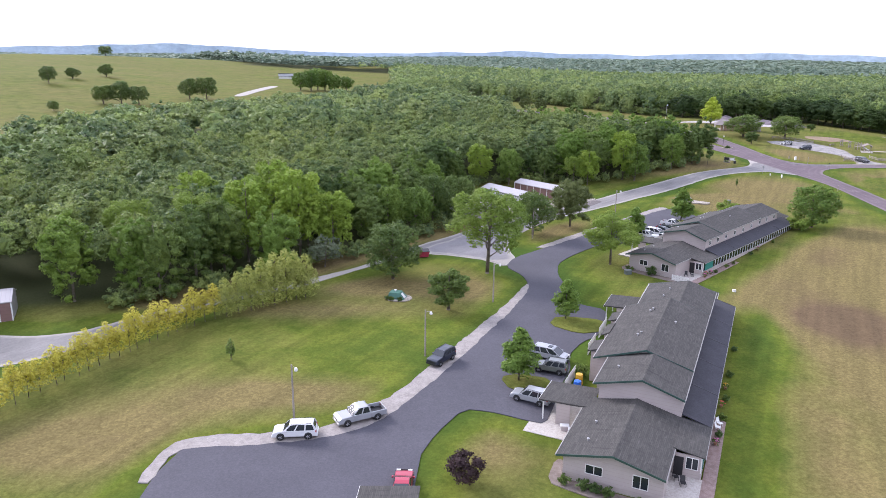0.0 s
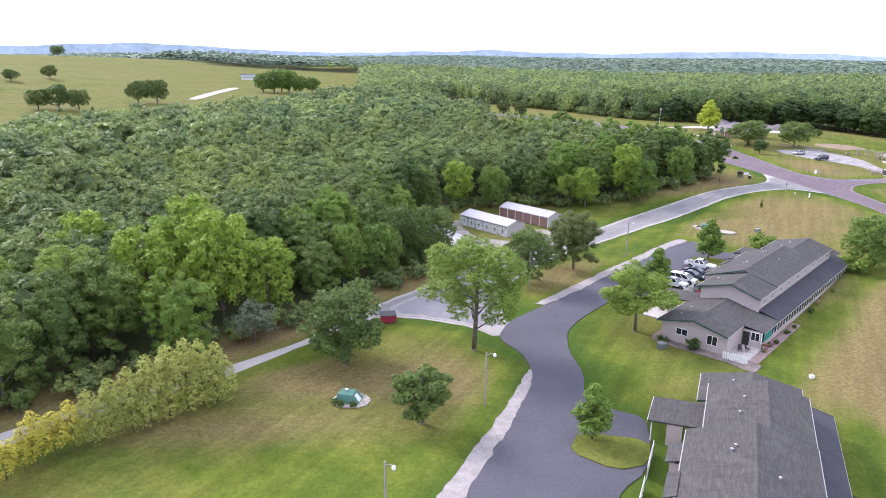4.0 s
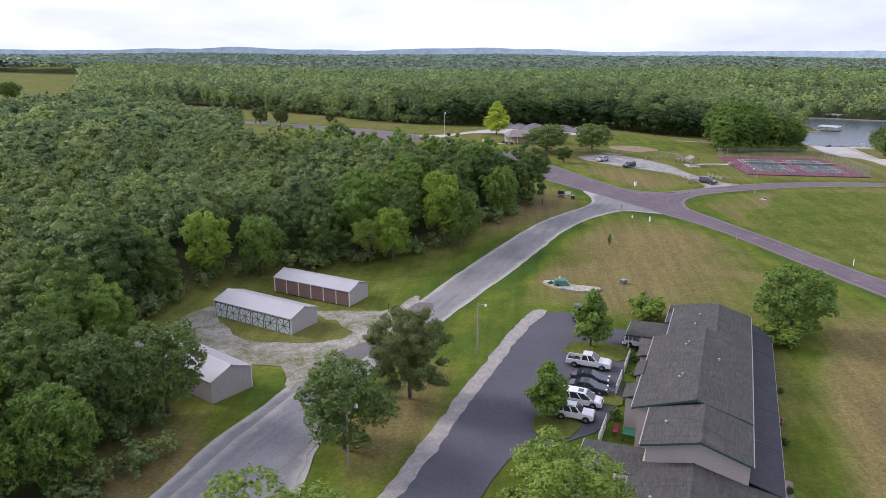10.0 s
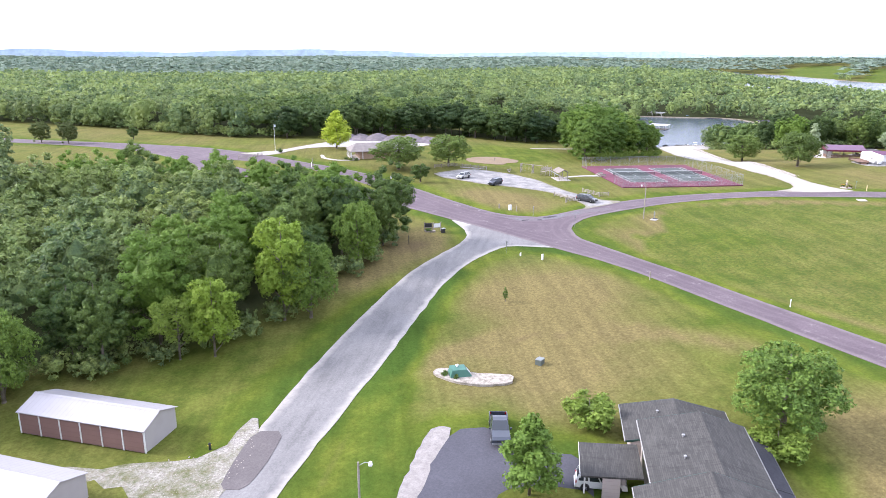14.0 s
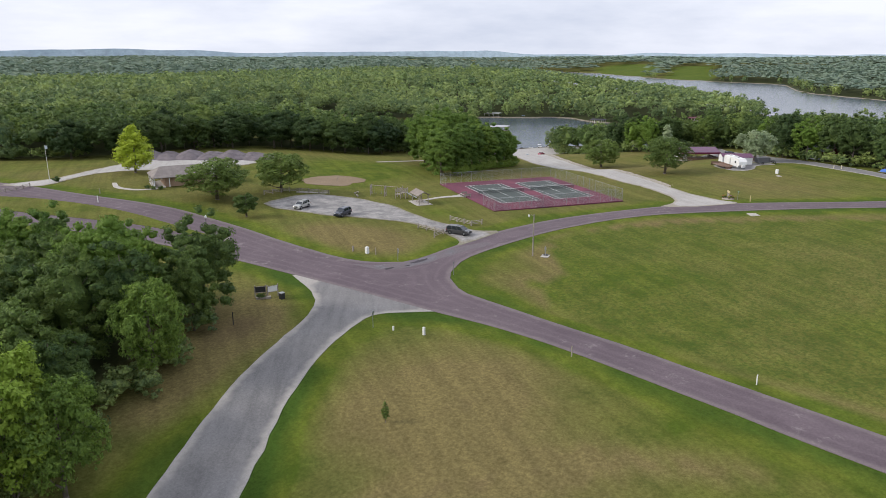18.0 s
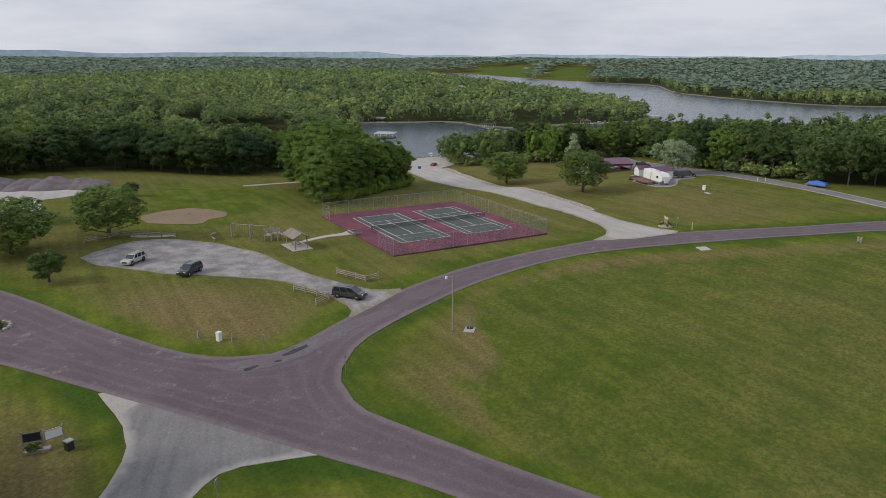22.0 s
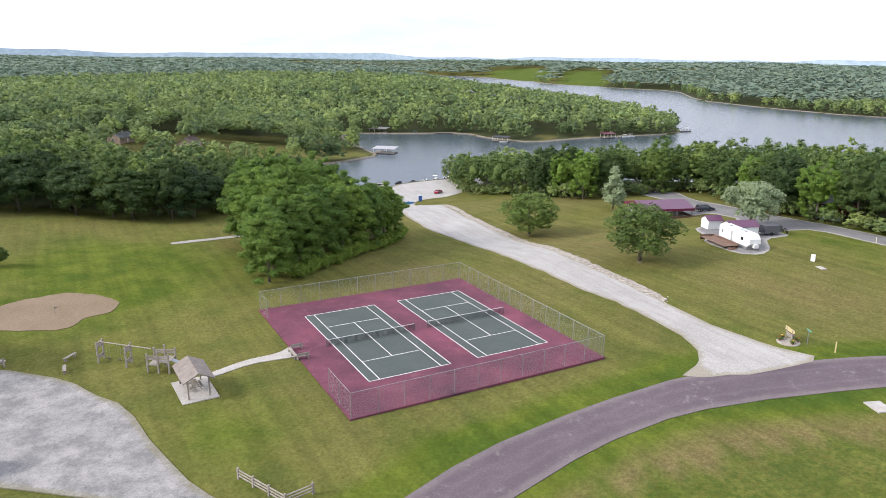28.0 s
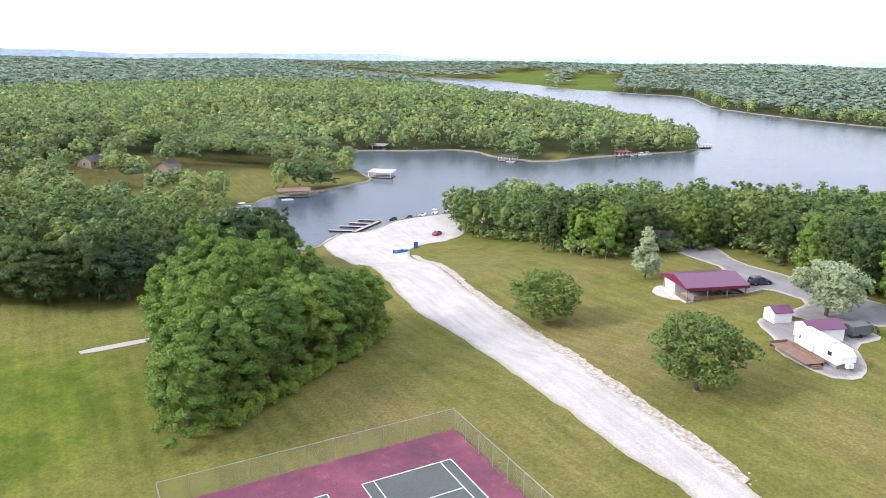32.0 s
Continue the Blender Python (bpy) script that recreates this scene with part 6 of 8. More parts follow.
    for sx in (1, -1):
        part("bumper", Solid().box((sx * length / 2 - 0.1, -h * 0.92, 0.34), (sx * length / 2 + 0.07, h * 0.92, 0.52)), BLACK if kind == "jeep" else (RIM if kind == "pickup" else p), car)
        for side in (-1, 1):
            wx = (length * 0.31) * sx + (0.05 if kind == "pickup" else 0)
            arch = part("wheel_arch", Solid().tube((wx, side * (h - 0.22), 0.40), (wx, side * (h + 0.012), 0.40), 0.43, None, 16), BLACK, car)
            o = new("wheel", WHEELS[0])
            o.parent = car
            o.matrix_basis = pose(wx, side * (h - 0.08), 0.36, 0, 0, 0 if side > 0 else 180)
            rim = new("rim", WHEELS[1])
            rim.parent = o
    if kind == "minivan":
        part("sunroof", Solid().box((-0.3, -0.4, top + 0.005), (0.3, 0.4, top + 0.03)), GLASS, car)
    return car


SILVER, DARK, SNOW, INK = (0.34, 0.35, 0.365), (0.04, 0.048, 0.065), (0.60, 0.60, 0.60), (0.022, 0.028, 0.044)
vehicle("suv", -15.5, 68.1, 185, "white", SNOW, "white estate car parked on the gravel verge", 0.0)
vehicle("pickup", -8.9, 71.6, 207, "silver", SILVER, "silver crew-cab pickup truck parked on the gravel verge")
vehicle("jeep", 0.2, 87.2, 234, "black", INK, "black off-roader parked half on the verge")
vehicle("suv", 10.9, 76.4, 152, "silver", SILVER, "silver estate car parked before the carport")
vehicle("jeep", 14.4, 84.6, 160, "grey", (0.16, 0.17, 0.16), "grey boxy off-roader in a parking bay")
vehicle("minivan", 15.0, 88.6, -30, "silver", SILVER, "silver minivan in a parking bay")
vehicle("sedan", -3.4, 58.3, 88, "red", (0.36, 0.02, 0.05), "red car half under a carport roof")
vehicle("pickup", 55.4, 164.4, -42, "white", SNOW, "white crew-cab pickup truck in a parking bay", 0.0)
vehicle("sedan", 53.2, 160.6, -42, "ink", INK, "black saloon car in a parking bay")
vehicle("sedan", 51.6, 158.6, -42, "ink", INK, "dark blue saloon car in a parking bay")
vehicle("minivan", 49.0, 156.2, -42, "white", SNOW, "white minivan with a sunroof in a parking bay", 0.0)
vehicle("jeep", 46.6, 153.6, -42, "white", SNOW, "white boxy off-roader in a parking bay", 0.0)
vehicle("suv", 65.2, 166.6, -44, "white", SNOW, "white estate car under the carport roof", 0.0)
vehicle("pickup", 63.4, 179.2, 234, "slate", DARK, "dark blue pickup truck at the end of the lot")
vehicle("suv", 140.3, 288.6, 198, "pearl", (0.42, 0.42, 0.40), "silver estate car in the gravel car park")
vehicle("suv", 141.6, 275.8, 196, "ink", INK, "black estate car in the gravel car park")
vehicle("minivan", 147.8, 247.6, -76, "graphite", (0.055, 0.055, 0.06), "dark grey minivan at the mouth of the car park")
vehicle("suv", 308.6, 250.8, -50, "ink", INK, "black estate car beside the camp pavilion")
vehicle("sedan", 351, 362, 10, "red", (0.24, 0.02, 0.04), "dark red car at the boat ramp")
# ---- verges, islands and patches ----
VERGE = [(-29.6, 60), (-28.8, 66.9), (-25.5, 68.4), (-18.2, 68.7), (-12.3, 70.1), (-8.9, 73), (-5.3, 77.9), (0, 88.2), (4.4, 97.2), (9.4, 107.2), (13.9, 117.2), (15.3, 121), (15.9, 121), (14.9, 115.6), (10.9, 105.9),
         (6, 95.4), (1.7, 86), (-3.8, 75.8), (-7, 70.7), (-11.3, 68), (-17, 66.6), (-22.5, 66.2), (-27.9, 65.6), (-28, 60)]
VERGE_NORTH = [(20.3, 146.2), (28.3, 154.7), (39.4, 166.6), (51.6, 179.4), (57.6, 184), (59.4, 184.2), (60, 182.9), (53.2, 178), (40.8, 165.2), (29.8, 153.3), (22.2, 145.5)]
sheet("gravel_verge", VERGE, VERGE_GRAVEL, 0.115, "pale gravel strip along the asphalt edge", "gravel", 0.3, 1.0)
sheet("gravel_verge", VERGE_NORTH, VERGE_GRAVEL, 0.115, "pale gravel strip along the asphalt edge", "gravel", 0.3, 1.0)
for ring in ([(7.7, 82.6), (10, 83.6), (14.4, 82.2), (12.8, 78), (8.7, 79.2)], [(16.6, 101), (18.4, 104.8), (25.8, 103), (24.3, 98.4), (20.6, 97.4)], [(54.2, 169.4), (57.4, 171.8), (61.2, 169.8), (64.3, 166.2), (60.4, 163.4), (57, 166.2)],
             [(40.4, 152.2), (42.6, 155.8), (45.2, 155.2), (47.0, 152.2), (43.2, 149.6)], [(50.6, 155.8), (52.4, 157.6), (54.6, 155.6), (52.9, 153.6)]):
    sheet("grass_island", ring, GRASS, 0.2, "raised grass island in the asphalt", "grass", 0.0, 1.0)
for ring in ([(36, 187.6), (38.6, 191), (42.5, 195.4), (45.2, 193.5), (41.6, 189.2), (37.9, 186)], [(23.4, 178.2), (28.4, 182.8), (34, 184.4), (30.2, 179.4), (24.8, 174.2)]):
    sheet("asphalt_patch", ring, PATCH, 0.1, "dark asphalt patch in the pale road", "road patch", 0.1, 1.0)
sheet("infield", [(161, 315.9), (166, 317.6), (170, 317.4), (175.3, 316.5), (178, 307.9), (174.2, 303.9), (169.9, 304.5), (166.3, 302.2), (158.8, 310)], DIRT, 0.07, "bare dirt infield of a small ball field", "dirt", 0.4, 1.0, 2)
sheet("park_path", [(168, 276.2), (173.4, 275.6), (177.3, 273.8), (180.3, 274), (179.2, 270.4), (177.2, 271.6), (173.2, 274.2), (167.8, 275)], CONCRETE, 0.09, "narrow concrete path to the tennis court", "path", 0, 0.8)
sheet("lot_kerb_pad", [(150, 303.4), (155.8, 298), (156.6, 298.8), (151, 304.4)], CONCRETE, 0.1, "concrete pad at the car park edge", "path", 0, 0.8)
sheet("house_path", [(121, 342), (118.6, 336), (120.6, 329.6), (125.6, 327), (126, 328), (121.6, 330.6), (120, 336), (122, 341.4)], CONCRETE, 0.08, "curved concrete path to the porch", "path", 0, 0.8)

# ---- tennis court ----
court = thing("tennis_court", "maroon tennis court slab with two worn green courts", "tennis court", pose(194.5, 263.2, ground_z(194.5, 263.2) + 0.25, 0, 0, 61.3 - 90), kind="")
part("slab", Solid().box((-18.2, -19.4, -1.2), (16.6, 17.9, 0.0)), COURT_RED, court, "maroon coated slab")
HW, HL, LW = 5.485, 12.05, 0.055
for cx in (-7.45, 7.45):
    part("playing_area", Solid().box((cx - HW, -HL, 0.004), (cx + HW, HL, 0.012)), COURT_GREEN, court, "dark green playing area")
    for a, b in (((-HW, -HL), (-HW, HL)), ((HW, -HL), (HW, HL)), ((-4.115, -HL), (-4.115, HL)), ((4.115, -HL), (4.115, HL)), ((-HW, -HL), (HW, -HL)), ((-HW, HL), (HW, HL)), ((-4.115, -6.5), (4.115, -6.5)), ((-4.115, 6.5), (4.115, 6.5)), ((0, -6.5), (0, 6.5))):
        part("line", Solid().box((cx + a[0] - LW, a[1] - LW, 0.012), (cx + b[0] + LW, b[1] + LW, 0.018)), WHITE, court)
for cx in (-7.45, 7.45):
    net = thing("tennis_net", "sagging dark tennis net with a white band", "tennis net", court.matrix_world @ pose(cx, 0, 0), "nets of the tennis court")
    s = Solid()
    for k in range(int(12.8 / 0.16)):
        x = -6.4 + k * 0.16
        s.box((x, -0.006, 0.06), (x + 0.035, 0.006, 0.95))
    for k in range(6):
        s.box((-6.4, -0.006, 0.06 + k * 0.15), (6.4, 0.006, 0.095 + k * 0.15))
    part("mesh", s, BLACK, net)
    part("band", Solid().box((-6.4, -0.02, 0.93), (6.4, 0.02, 1.0)), WHITE, net)
    for x in (-6.4, 6.4):
        part("post", Solid().tube((x, 0, 0), (x, 0, 1.07), 0.05, None, 8), GREENTRIM, net)


def chain_fence(a, b, label="tall chain-link fence panel between steel posts"):
    """Steel posts, rails and woven wire from a to b in the court's own frame."""
    fence = thing("chain_link_fence", label, "fence", court.matrix_world @ pose(a[0], a[1], -0.25, 0, 0, math.degrees(math.atan2(b[1] - a[1], b[0] - a[0]))), "fence round the tennis court")
    length, h = math.dist(a, b), 3.2
    n = max(1, round(length / 3.05))
    for k in range(n + 1):
        part("post", Solid().tube((length * k / n, 0, -0.6), (length * k / n, 0, h), 0.04, None, 7), METAL, fence)
    part("rail", Solid().tube((0, 0, h - 0.03), (length, 0, h - 0.03), 0.028, None, 6), METAL, fence)
    for k in range(n):
        s = Solid()
        x0, x1 = length * k / n, length * (k + 1) / n
        pitch, w = 0.17, 0.013
        for i in range(-int(h / pitch), int((x1 - x0) / pitch) + 1):
            for up in (1, -1):
                lo = x0 + i * pitch
                t0, t1 = max(0, (x0 - lo)), min(h, x1 - lo)
                if t1 - t0 > 0.05:
                    za, zb = (t0, t1) if up > 0 else (h - t0, h - t1)
                    s.add([(lo + t0, 0.004 * up, za), (lo + t0 + w, 0.004 * up, za), (lo + t1 + w, 0.004 * up, zb), (lo + t1, 0.004 * up, zb)], [(0, 1, 2, 3)])
        part("wire_mesh", s, METAL, fence, "woven wire mesh")
    return fence


chain_fence((-18.0, 17.7), (16.4, 17.7))
chain_fence((16.4, 17.7), (16.4, -19.2))
chain_fence((16.4, -19.2), (-18.0, -19.2))
chain_fence((-18.0, -19.2), (-18.0, -12.5))
chain_fence((-18.0, 13.2), (-18.0, 17.7))
rail = thing("bench", "low wooden bench at the court entrance", "bench", court.matrix_world @ pose(-18.6, -0.5, 0))
part("seat", Solid().box((-0.2, -1.6, 0.4), (0.2, 1.6, 0.46)), WOOD, rail)
for y in (-1.3, 0, 1.3):
    part("leg", Solid().box((-0.18, y - 0.05, -0.2), (0.18, y + 0.05, 0.4)), WOOD, rail)


# ---- park furniture ----
def at_ground(x, y, turn=0.0, up=0.0):
    return pose(x, y, ground_z(x, y) + up, 0, 0, turn)


shelter = thing("picnic_shelter", "small wooden picnic shelter with shingle roof on a pad", "shelter", at_ground(164.7, 274.0, 64, 0.05))
part("pad", Solid().box((-3.1, -2.0, -0.3), (3.1, 2.0, 0.06)), CONCRETE, shelter, "concrete pad")
for x in (-2.3, 2.3):
    for y in (-1.15, 1.15):
        part("post", Solid().box((x - 0.08, y - 0.08, 0.06), (x + 0.08, y + 0.08, 2.35)), WOOD, shelter)
        part("brace", Solid().tube((x, y, 1.75), (x * 0.75, y, 2.35), 0.05, None, 4), WOOD, shelter)
for sy in (-1, 1):
    part("roof_slope", slab(Solid(), [(-2.8, sy * 1.75, 2.25), (2.8, sy * 1.75, 2.25), (2.8, 0, 3.15), (-2.8, 0, 3.15)] if sy < 0 else [(-2.8, 0, 3.15), (2.8, 0, 3.15), (2.8, 1.75, 2.25), (-2.8, 1.75, 2.25)], 0.12), mottled("grey_brown_shingle", (0.16, 0.135, 0.115), (0.24, 0.205, 0.18), 1.2), shelter)
part("beam", Solid().box((-2.6, -1.2, 2.28), (2.6, -1.08, 2.42)).box((-2.6, 1.08, 2.28), (2.6, 1.2, 2.42)), WOOD, shelter)


def picnic_table(m, words="grey wooden picnic table with benches"):
    t = thing("picnic_table", words, "table", m)
    for k in range(5):
        part("top_board", Solid().box((-0.9, -0.36 + k * 0.145, 0.72), (0.9, -0.23 + k * 0.145, 0.76)), WOOD, t)
    for sy in (-1, 1):
        part("bench_board", Solid().box((-0.9, sy * 0.72 - 0.13, 0.42), (0.9, sy * 0.72 + 0.13, 0.46)), WOOD, t)
    for x in (-0.65, 0.65):
        part("leg", Solid().tube((x, -0.7, 0), (x, -0.2, 0.72), 0.045, None, 4), WOOD, t)
        part("leg", Solid().tube((x, 0.7, 0), (x, 0.2, 0.72), 0.045, None, 4), WOOD, t)
        part("crossbar", Solid().box((x - 0.04, -0.8, 0.36), (x + 0.04, 0.8, 0.42)), WOOD, t)
    return t


picnic_table(shelter.matrix_world @ pose(0.3, 0, 0.06), "wooden picnic table under the shelter roof")


def ladder_frame(m, words):
    t = thing("climbing_frame", words, "play equipment", m, "wooden playground frames")
    for y in (-0.7, 0.7):
        part("post", Solid().box((-0.09, y - 0.09, -0.3), (0.09, y + 0.09, 2.7)), WOOD, t)
    for z in (0.5, 0.75, 1.9, 2.15, 2.4):
        part("board", Solid().box((-0.05, -0.7, z), (0.05, 0.7, z + 0.2)), WOOD, t)
    return t


ladder_frame(at_ground(163.3, 289.8, -60), "weathered wooden swing end frame on the grass")
ladder_frame(at_ground(164.5, 285.9, -60), "weathered wooden swing end frame on the grass")
bar = thing("swing_beam", "long wooden beam carried by the swing frames", "play equipment", at_ground(163.9, 287.8, -73))
part("beam", Solid().tube((-2.1, 0, 2.6), (2.1, 0, 2.6), 0.07, None, 6), WOOD, bar)
part("beam", Solid().tube((2.1, 0, 2.6), (5.4, 0, 2.6), 0.07, None, 6), WOOD, bar)
for x in (-0.9, 0.7):
    for d in (-0.22, 0.22):
        part("chain", Solid().tube((x + d, 0, 0.55), (x + d, 0, 2.6), 0.015, None, 4), METAL, bar)
    part("swing_seat", Solid().box((x - 0.25, -0.1, 0.5), (x + 0.25, 0.1, 0.55)), BLACK, bar)
tower = thing("play_tower", "weathered wooden play tower with platforms and slide", "play equipment", at_ground(166.0, 281.6, -60))
for x, y in ((-1.3, -1), (0, -1), (1.3, -1), (-1.3, 1), (0, 1), (1.3, 1)):
    part("post", Solid().box((x - 0.09, y - 0.09, -0.3), (x + 0.09, y + 0.09, 2.5 + 0.4 * (x == 0))), WOOD, tower)
for x0, z in ((-1.3, 1.0), (0, 1.4)):
    for k in range(5):
        part("deck_board", Solid().box((x0, -1 + k * 0.4, z), (x0 + 1.3, -0.62 + k * 0.4, z + 0.06)), WOOD, tower)
for y in (-1, 1):
    for x in (-1.3, 0):
        for z in (1.75, 2.05):
            part("rail_board", Solid().box((x, y - 0.04, z), (x + 1.3, y + 0.04, z + 0.2)), WOOD, tower)
part("slide", slab(Solid(), [(1.3, -0.35, 1.45), (3.9, -0.35, 0.25), (3.9, 0.35, 0.25), (1.3, 0.35, 1.45)], 0.06), METAL, tower)
for x, y, turn in ((161.3, 293.2, 20), (159.0, 290.4, 60)):
    b = thing("bench", "plain grey wooden bench on the grass", "bench", at_ground(x, y, turn))
    part("seat", Solid().box((-1.0, -0.2, 0.42), (1.0, 0.2, 0.48)), WOOD, b)
    for s in (-0.75, 0.75):
        part("leg", Solid().box((s - 0.06, -0.16, -0.2), (s + 0.06, 0.16, 0.42)), WOOD, b)
tee = thing("pitching_post", "short pale post on the dirt infield", "post", at_ground(168.6, 309))
part("post", Solid().box((-0.25, -0.04, 0), (-0.17, 0.04, 1.1)).box((-0.25, -0.04, 0.9), (0.25, 0.04, 1.1)), WOOD, tee)


def rail_fence(points, words="grey split-rail fence with three rails"):
    f = thing("rail_fence", words, "fence", None, "rail fences round the car park")
    pts = [Vector((x, y, ground_z(x, y))) for x, y in points]
    for a, b in zip(pts, pts[1:]):
        n = max(1, round((b - a).length / 2.4))
        for k in range(n):
            p, q = a.lerp(b, k / n), a.lerp(b, (k + 1) / n)
            for z in (0.35, 0.65, 0.95):
                part("rail", Solid().tube(p + Vector((0, 0, z)), q + Vector((0, 0, z)), 0.07, None, 5), WOOD, f)
    done = set()
    for a, b in zip(pts, pts[1:]):
        n = max(1, round((b - a).length / 2.4))
        for k in range(n + 1):
            p = a.lerp(b, k / n)
            key = (round(p.x, 1), round(p.y, 1))
            if key not in done:
                done.add(key)
                part("post", Solid().box((p.x - 0.09, p.y - 0.09, p.z - 0.4), (p.x + 0.09, p.y + 0.09, p.z + 1.15)), WOOD, f)
    return f


rail_fence([(155.4, 256.4), (155.0, 250.2), (157.6, 249.4)])
rail_fence([(145.2, 256.4), (145.6, 249.8), (142.4, 249.4)])
rail_fence([(142, 305.6), (149.4, 305.3), (152.6, 301.5), (155.4, 297)])
rail_fence([(96.5, 350.5), (101, 349.5), (105, 352)], "low grey rail fence beside the gravel entry")


def street_lamp(x, y, tall, turn, words="weathered wooden lamp post with one white lamp"):
    t = thing("street_lamp", words, "street lamp", at_ground(x, y, turn), "lamp posts along the roads")
    part("pole", Solid().tube((0, 0, -0.6), (0, 0, tall), 0.13, 0.09, 9), WOOD, t)
    part("arm", Solid().tube((0, 0, tall - 0.35), (0.55, 0, tall - 0.05), 0.03, None, 6).tube((0.55, 0, tall - 0.05), (0.95, 0, tall - 0.1), 0.03, None, 6), METAL, t)
    part("lamp_head", Solid().lathe([(0.1, 0.0), (0.16, -0.1), (0.2, -0.28), (0.16, -0.4), (0.05, -0.42)], 10, (1.0, 0, tall)), WHITE, t, "white lamp head")
    return t


for x, y, tall, turn in ((-16.4, 71.8, 6.7, -50), (-2.0, 89.2, 6.7, -40), (8.8, 111.5, 6.8, -20), (20.6, 154.0, 7.0, -30), (43.8, 174.0, 7.2, -30), (145.6, 228.2, 7.8, 150)):
    street_lamp(x, y, tall, turn)
meter = thing("meter_stand", "concrete slab with a metal meter post", "utility box", at_ground(147.0, 226.4, 20))
part("slab", Solid().box((-0.9, -0.7, -0.2), (0.9, 0.7, 0.08)), CONCRETE, meter)
part("post", Solid().box((-0.06, -0.06, 0), (0.06, 0.06, 1.9)), METAL, meter)
part("meter_box", Solid().box((-0.2, -0.12, 1.1), (0.2, 0.12, 1.6)), METAL, meter)
part("cover", Solid().box((0.2, -0.4, 0.08), (0.85, 0.4, 0.25)), BLACK, meter)
pole_lamp = thing("street_lamp", "black ornamental lamp post in a stone-ringed bed", "street lamp", at_ground(111.2, 280.4))
part("pole", Solid().tube((0, 0, 0), (0, 0, 4.2), 0.07, 0.05, 8), BLACK, pole_lamp)
part("lamp_head", Solid().lathe([(0.08, 4.15), (0.22, 4.3), (0.22, 4.6), (0.05, 4.85)], 8), LAMP_CLEAR, pole_lamp)
for k in range(14):
    a = k * 0.449
    st = thing("border_stone", "pale limestone block edging a flower bed", "stone", at_ground(112.4 + 1.9 * math.cos(a), 278.6 + 1.9 * math.sin(a), math.degrees(a)), "stones round the flower bed")
    part("stone", Solid().lathe([(0.24, -0.1), (0.33, 0.1), (0.28, 0.3), (0.1, 0.36)], 7), STONE, st)
for dx, dy, s in ((0, 0, 1.3), (0.8, 0.5, 0.9), (-0.7, -0.4, 0.9), (0.3, -0.9, 0.8)):
    plant("shrub", 112.4 + dx, 278.6 + dy, s, s * 1.3, "low dark shrub in the stone-ringed bed", "shrubs in the bed", "shrub")


def post_thing(name, x, y, tall, wide, mat, words, category="post", head=None, turn=0):
    t = thing(name, words, category, at_ground(x, y, turn))
    part("post", Solid().box((-wide / 2, -wide / 2, -0.2), (wide / 2, wide / 2, tall)), mat, t)
    if head:
        w, h, m = head
        part("panel", Solid().box((-w / 2, -wide / 2 - 0.03, tall - h), (w / 2, -wide / 2, tall)), m, t)
    return t


post_thing("marker_post", 106.4, 219.0, 1.1, 0.28, WHITE, "squat white utility marker post in the grass")
post_thing("marker_post", 104.6, 223.0, 0.6, 0.2, WHITE, "short white marker post in the grass")
post_thing("marker_post", 114.4, 201.0, 1.5, 0.12, WOOD, "thin wooden post at the road edge")
post_thing("marker_post", 123.6, 181.3, 1.3, 0.12, WHITE, "leaning pale post at the field edge")
post_thing("marker_post", 125.0, 253.9, 1.0, 0.26, WOOD, "short tan utility post in the grass")
post_thing("utility_box", 126.0, 251.2, 1.2, 0.55, WHITE, "white utility cabinet in the grass", "utility box")
post_thing("marker_post", 126.4, 249.3, 1.4, 0.1, WOOD, "thin brown post beside the cabinet")
post_thing("stop_sign", 127.0, 244.3, 2.2, 0.08, METAL, "octagonal sign seen from its grey back", "sign", (0.75, 0.75, METAL), 60)
post_thing("street_sign", 103.3, 225.6, 2.4, 0.07, METAL, "pale sign on a thin post by the junction", "sign", (0.75, 0.6, METAL), 30)
post_thing("street_sign", 127.8, 232.0, 2.3, 0.06, METAL, "thin green street sign at the corner", "sign", (0.7, 0.18, GREENTRIM), 30)
post_thing("marker_post", 109.1, 323.0, 1.6, 0.14, WHITE, "pale marker post beside the road")
post_thing("marker_post", 113.5, 331.9, 1.2, 0.14, WOOD, "short post beside the road")
post_thing("marker_post", 90.4, 239.4, 1.8, 0.1, BLACK, "dark thin post near the woods")
post_thing("street_sign", 218.2, 217.0, 2.1, 0.07, METAL, "green street name sign on a thin post", "sign", (1.0, 0.22, plain("sign_green", (0.12, 0.34, 0.22), 0.5)), 35)
post_thing("marker_post", 217.0, 213.6, 1.5, 0.16, plain("straw_paint", (0.5, 0.4, 0.2), 0.6), "straw-coloured post at the road edge")
post_thing("utility_box", 261.2, 220.8, 1.2, 0.75, WHITE, "white utility cabinet on the lawn", "utility box")
for x, y in ((286.5, 211.5), (287.6, 209.6)):
    post_thing("marker_post", x, y, 1.2, 0.16, plain("cream_paint", (0.55, 0.5, 0.38), 0.6), "cream post beside the lane")
for x, y, sx, sy in ((203.0, 208.2, 1.2, 1.0), (257.0, 219.0, 0.9, 0.5)):
    c = thing("well_cover", "flat concrete cover set in the grass", "cover", at_ground(x, y, 40))
    part("lid", Solid().box((-sx, -sy, -0.1), (sx, sy, 0.12)), CONCRETE, c)

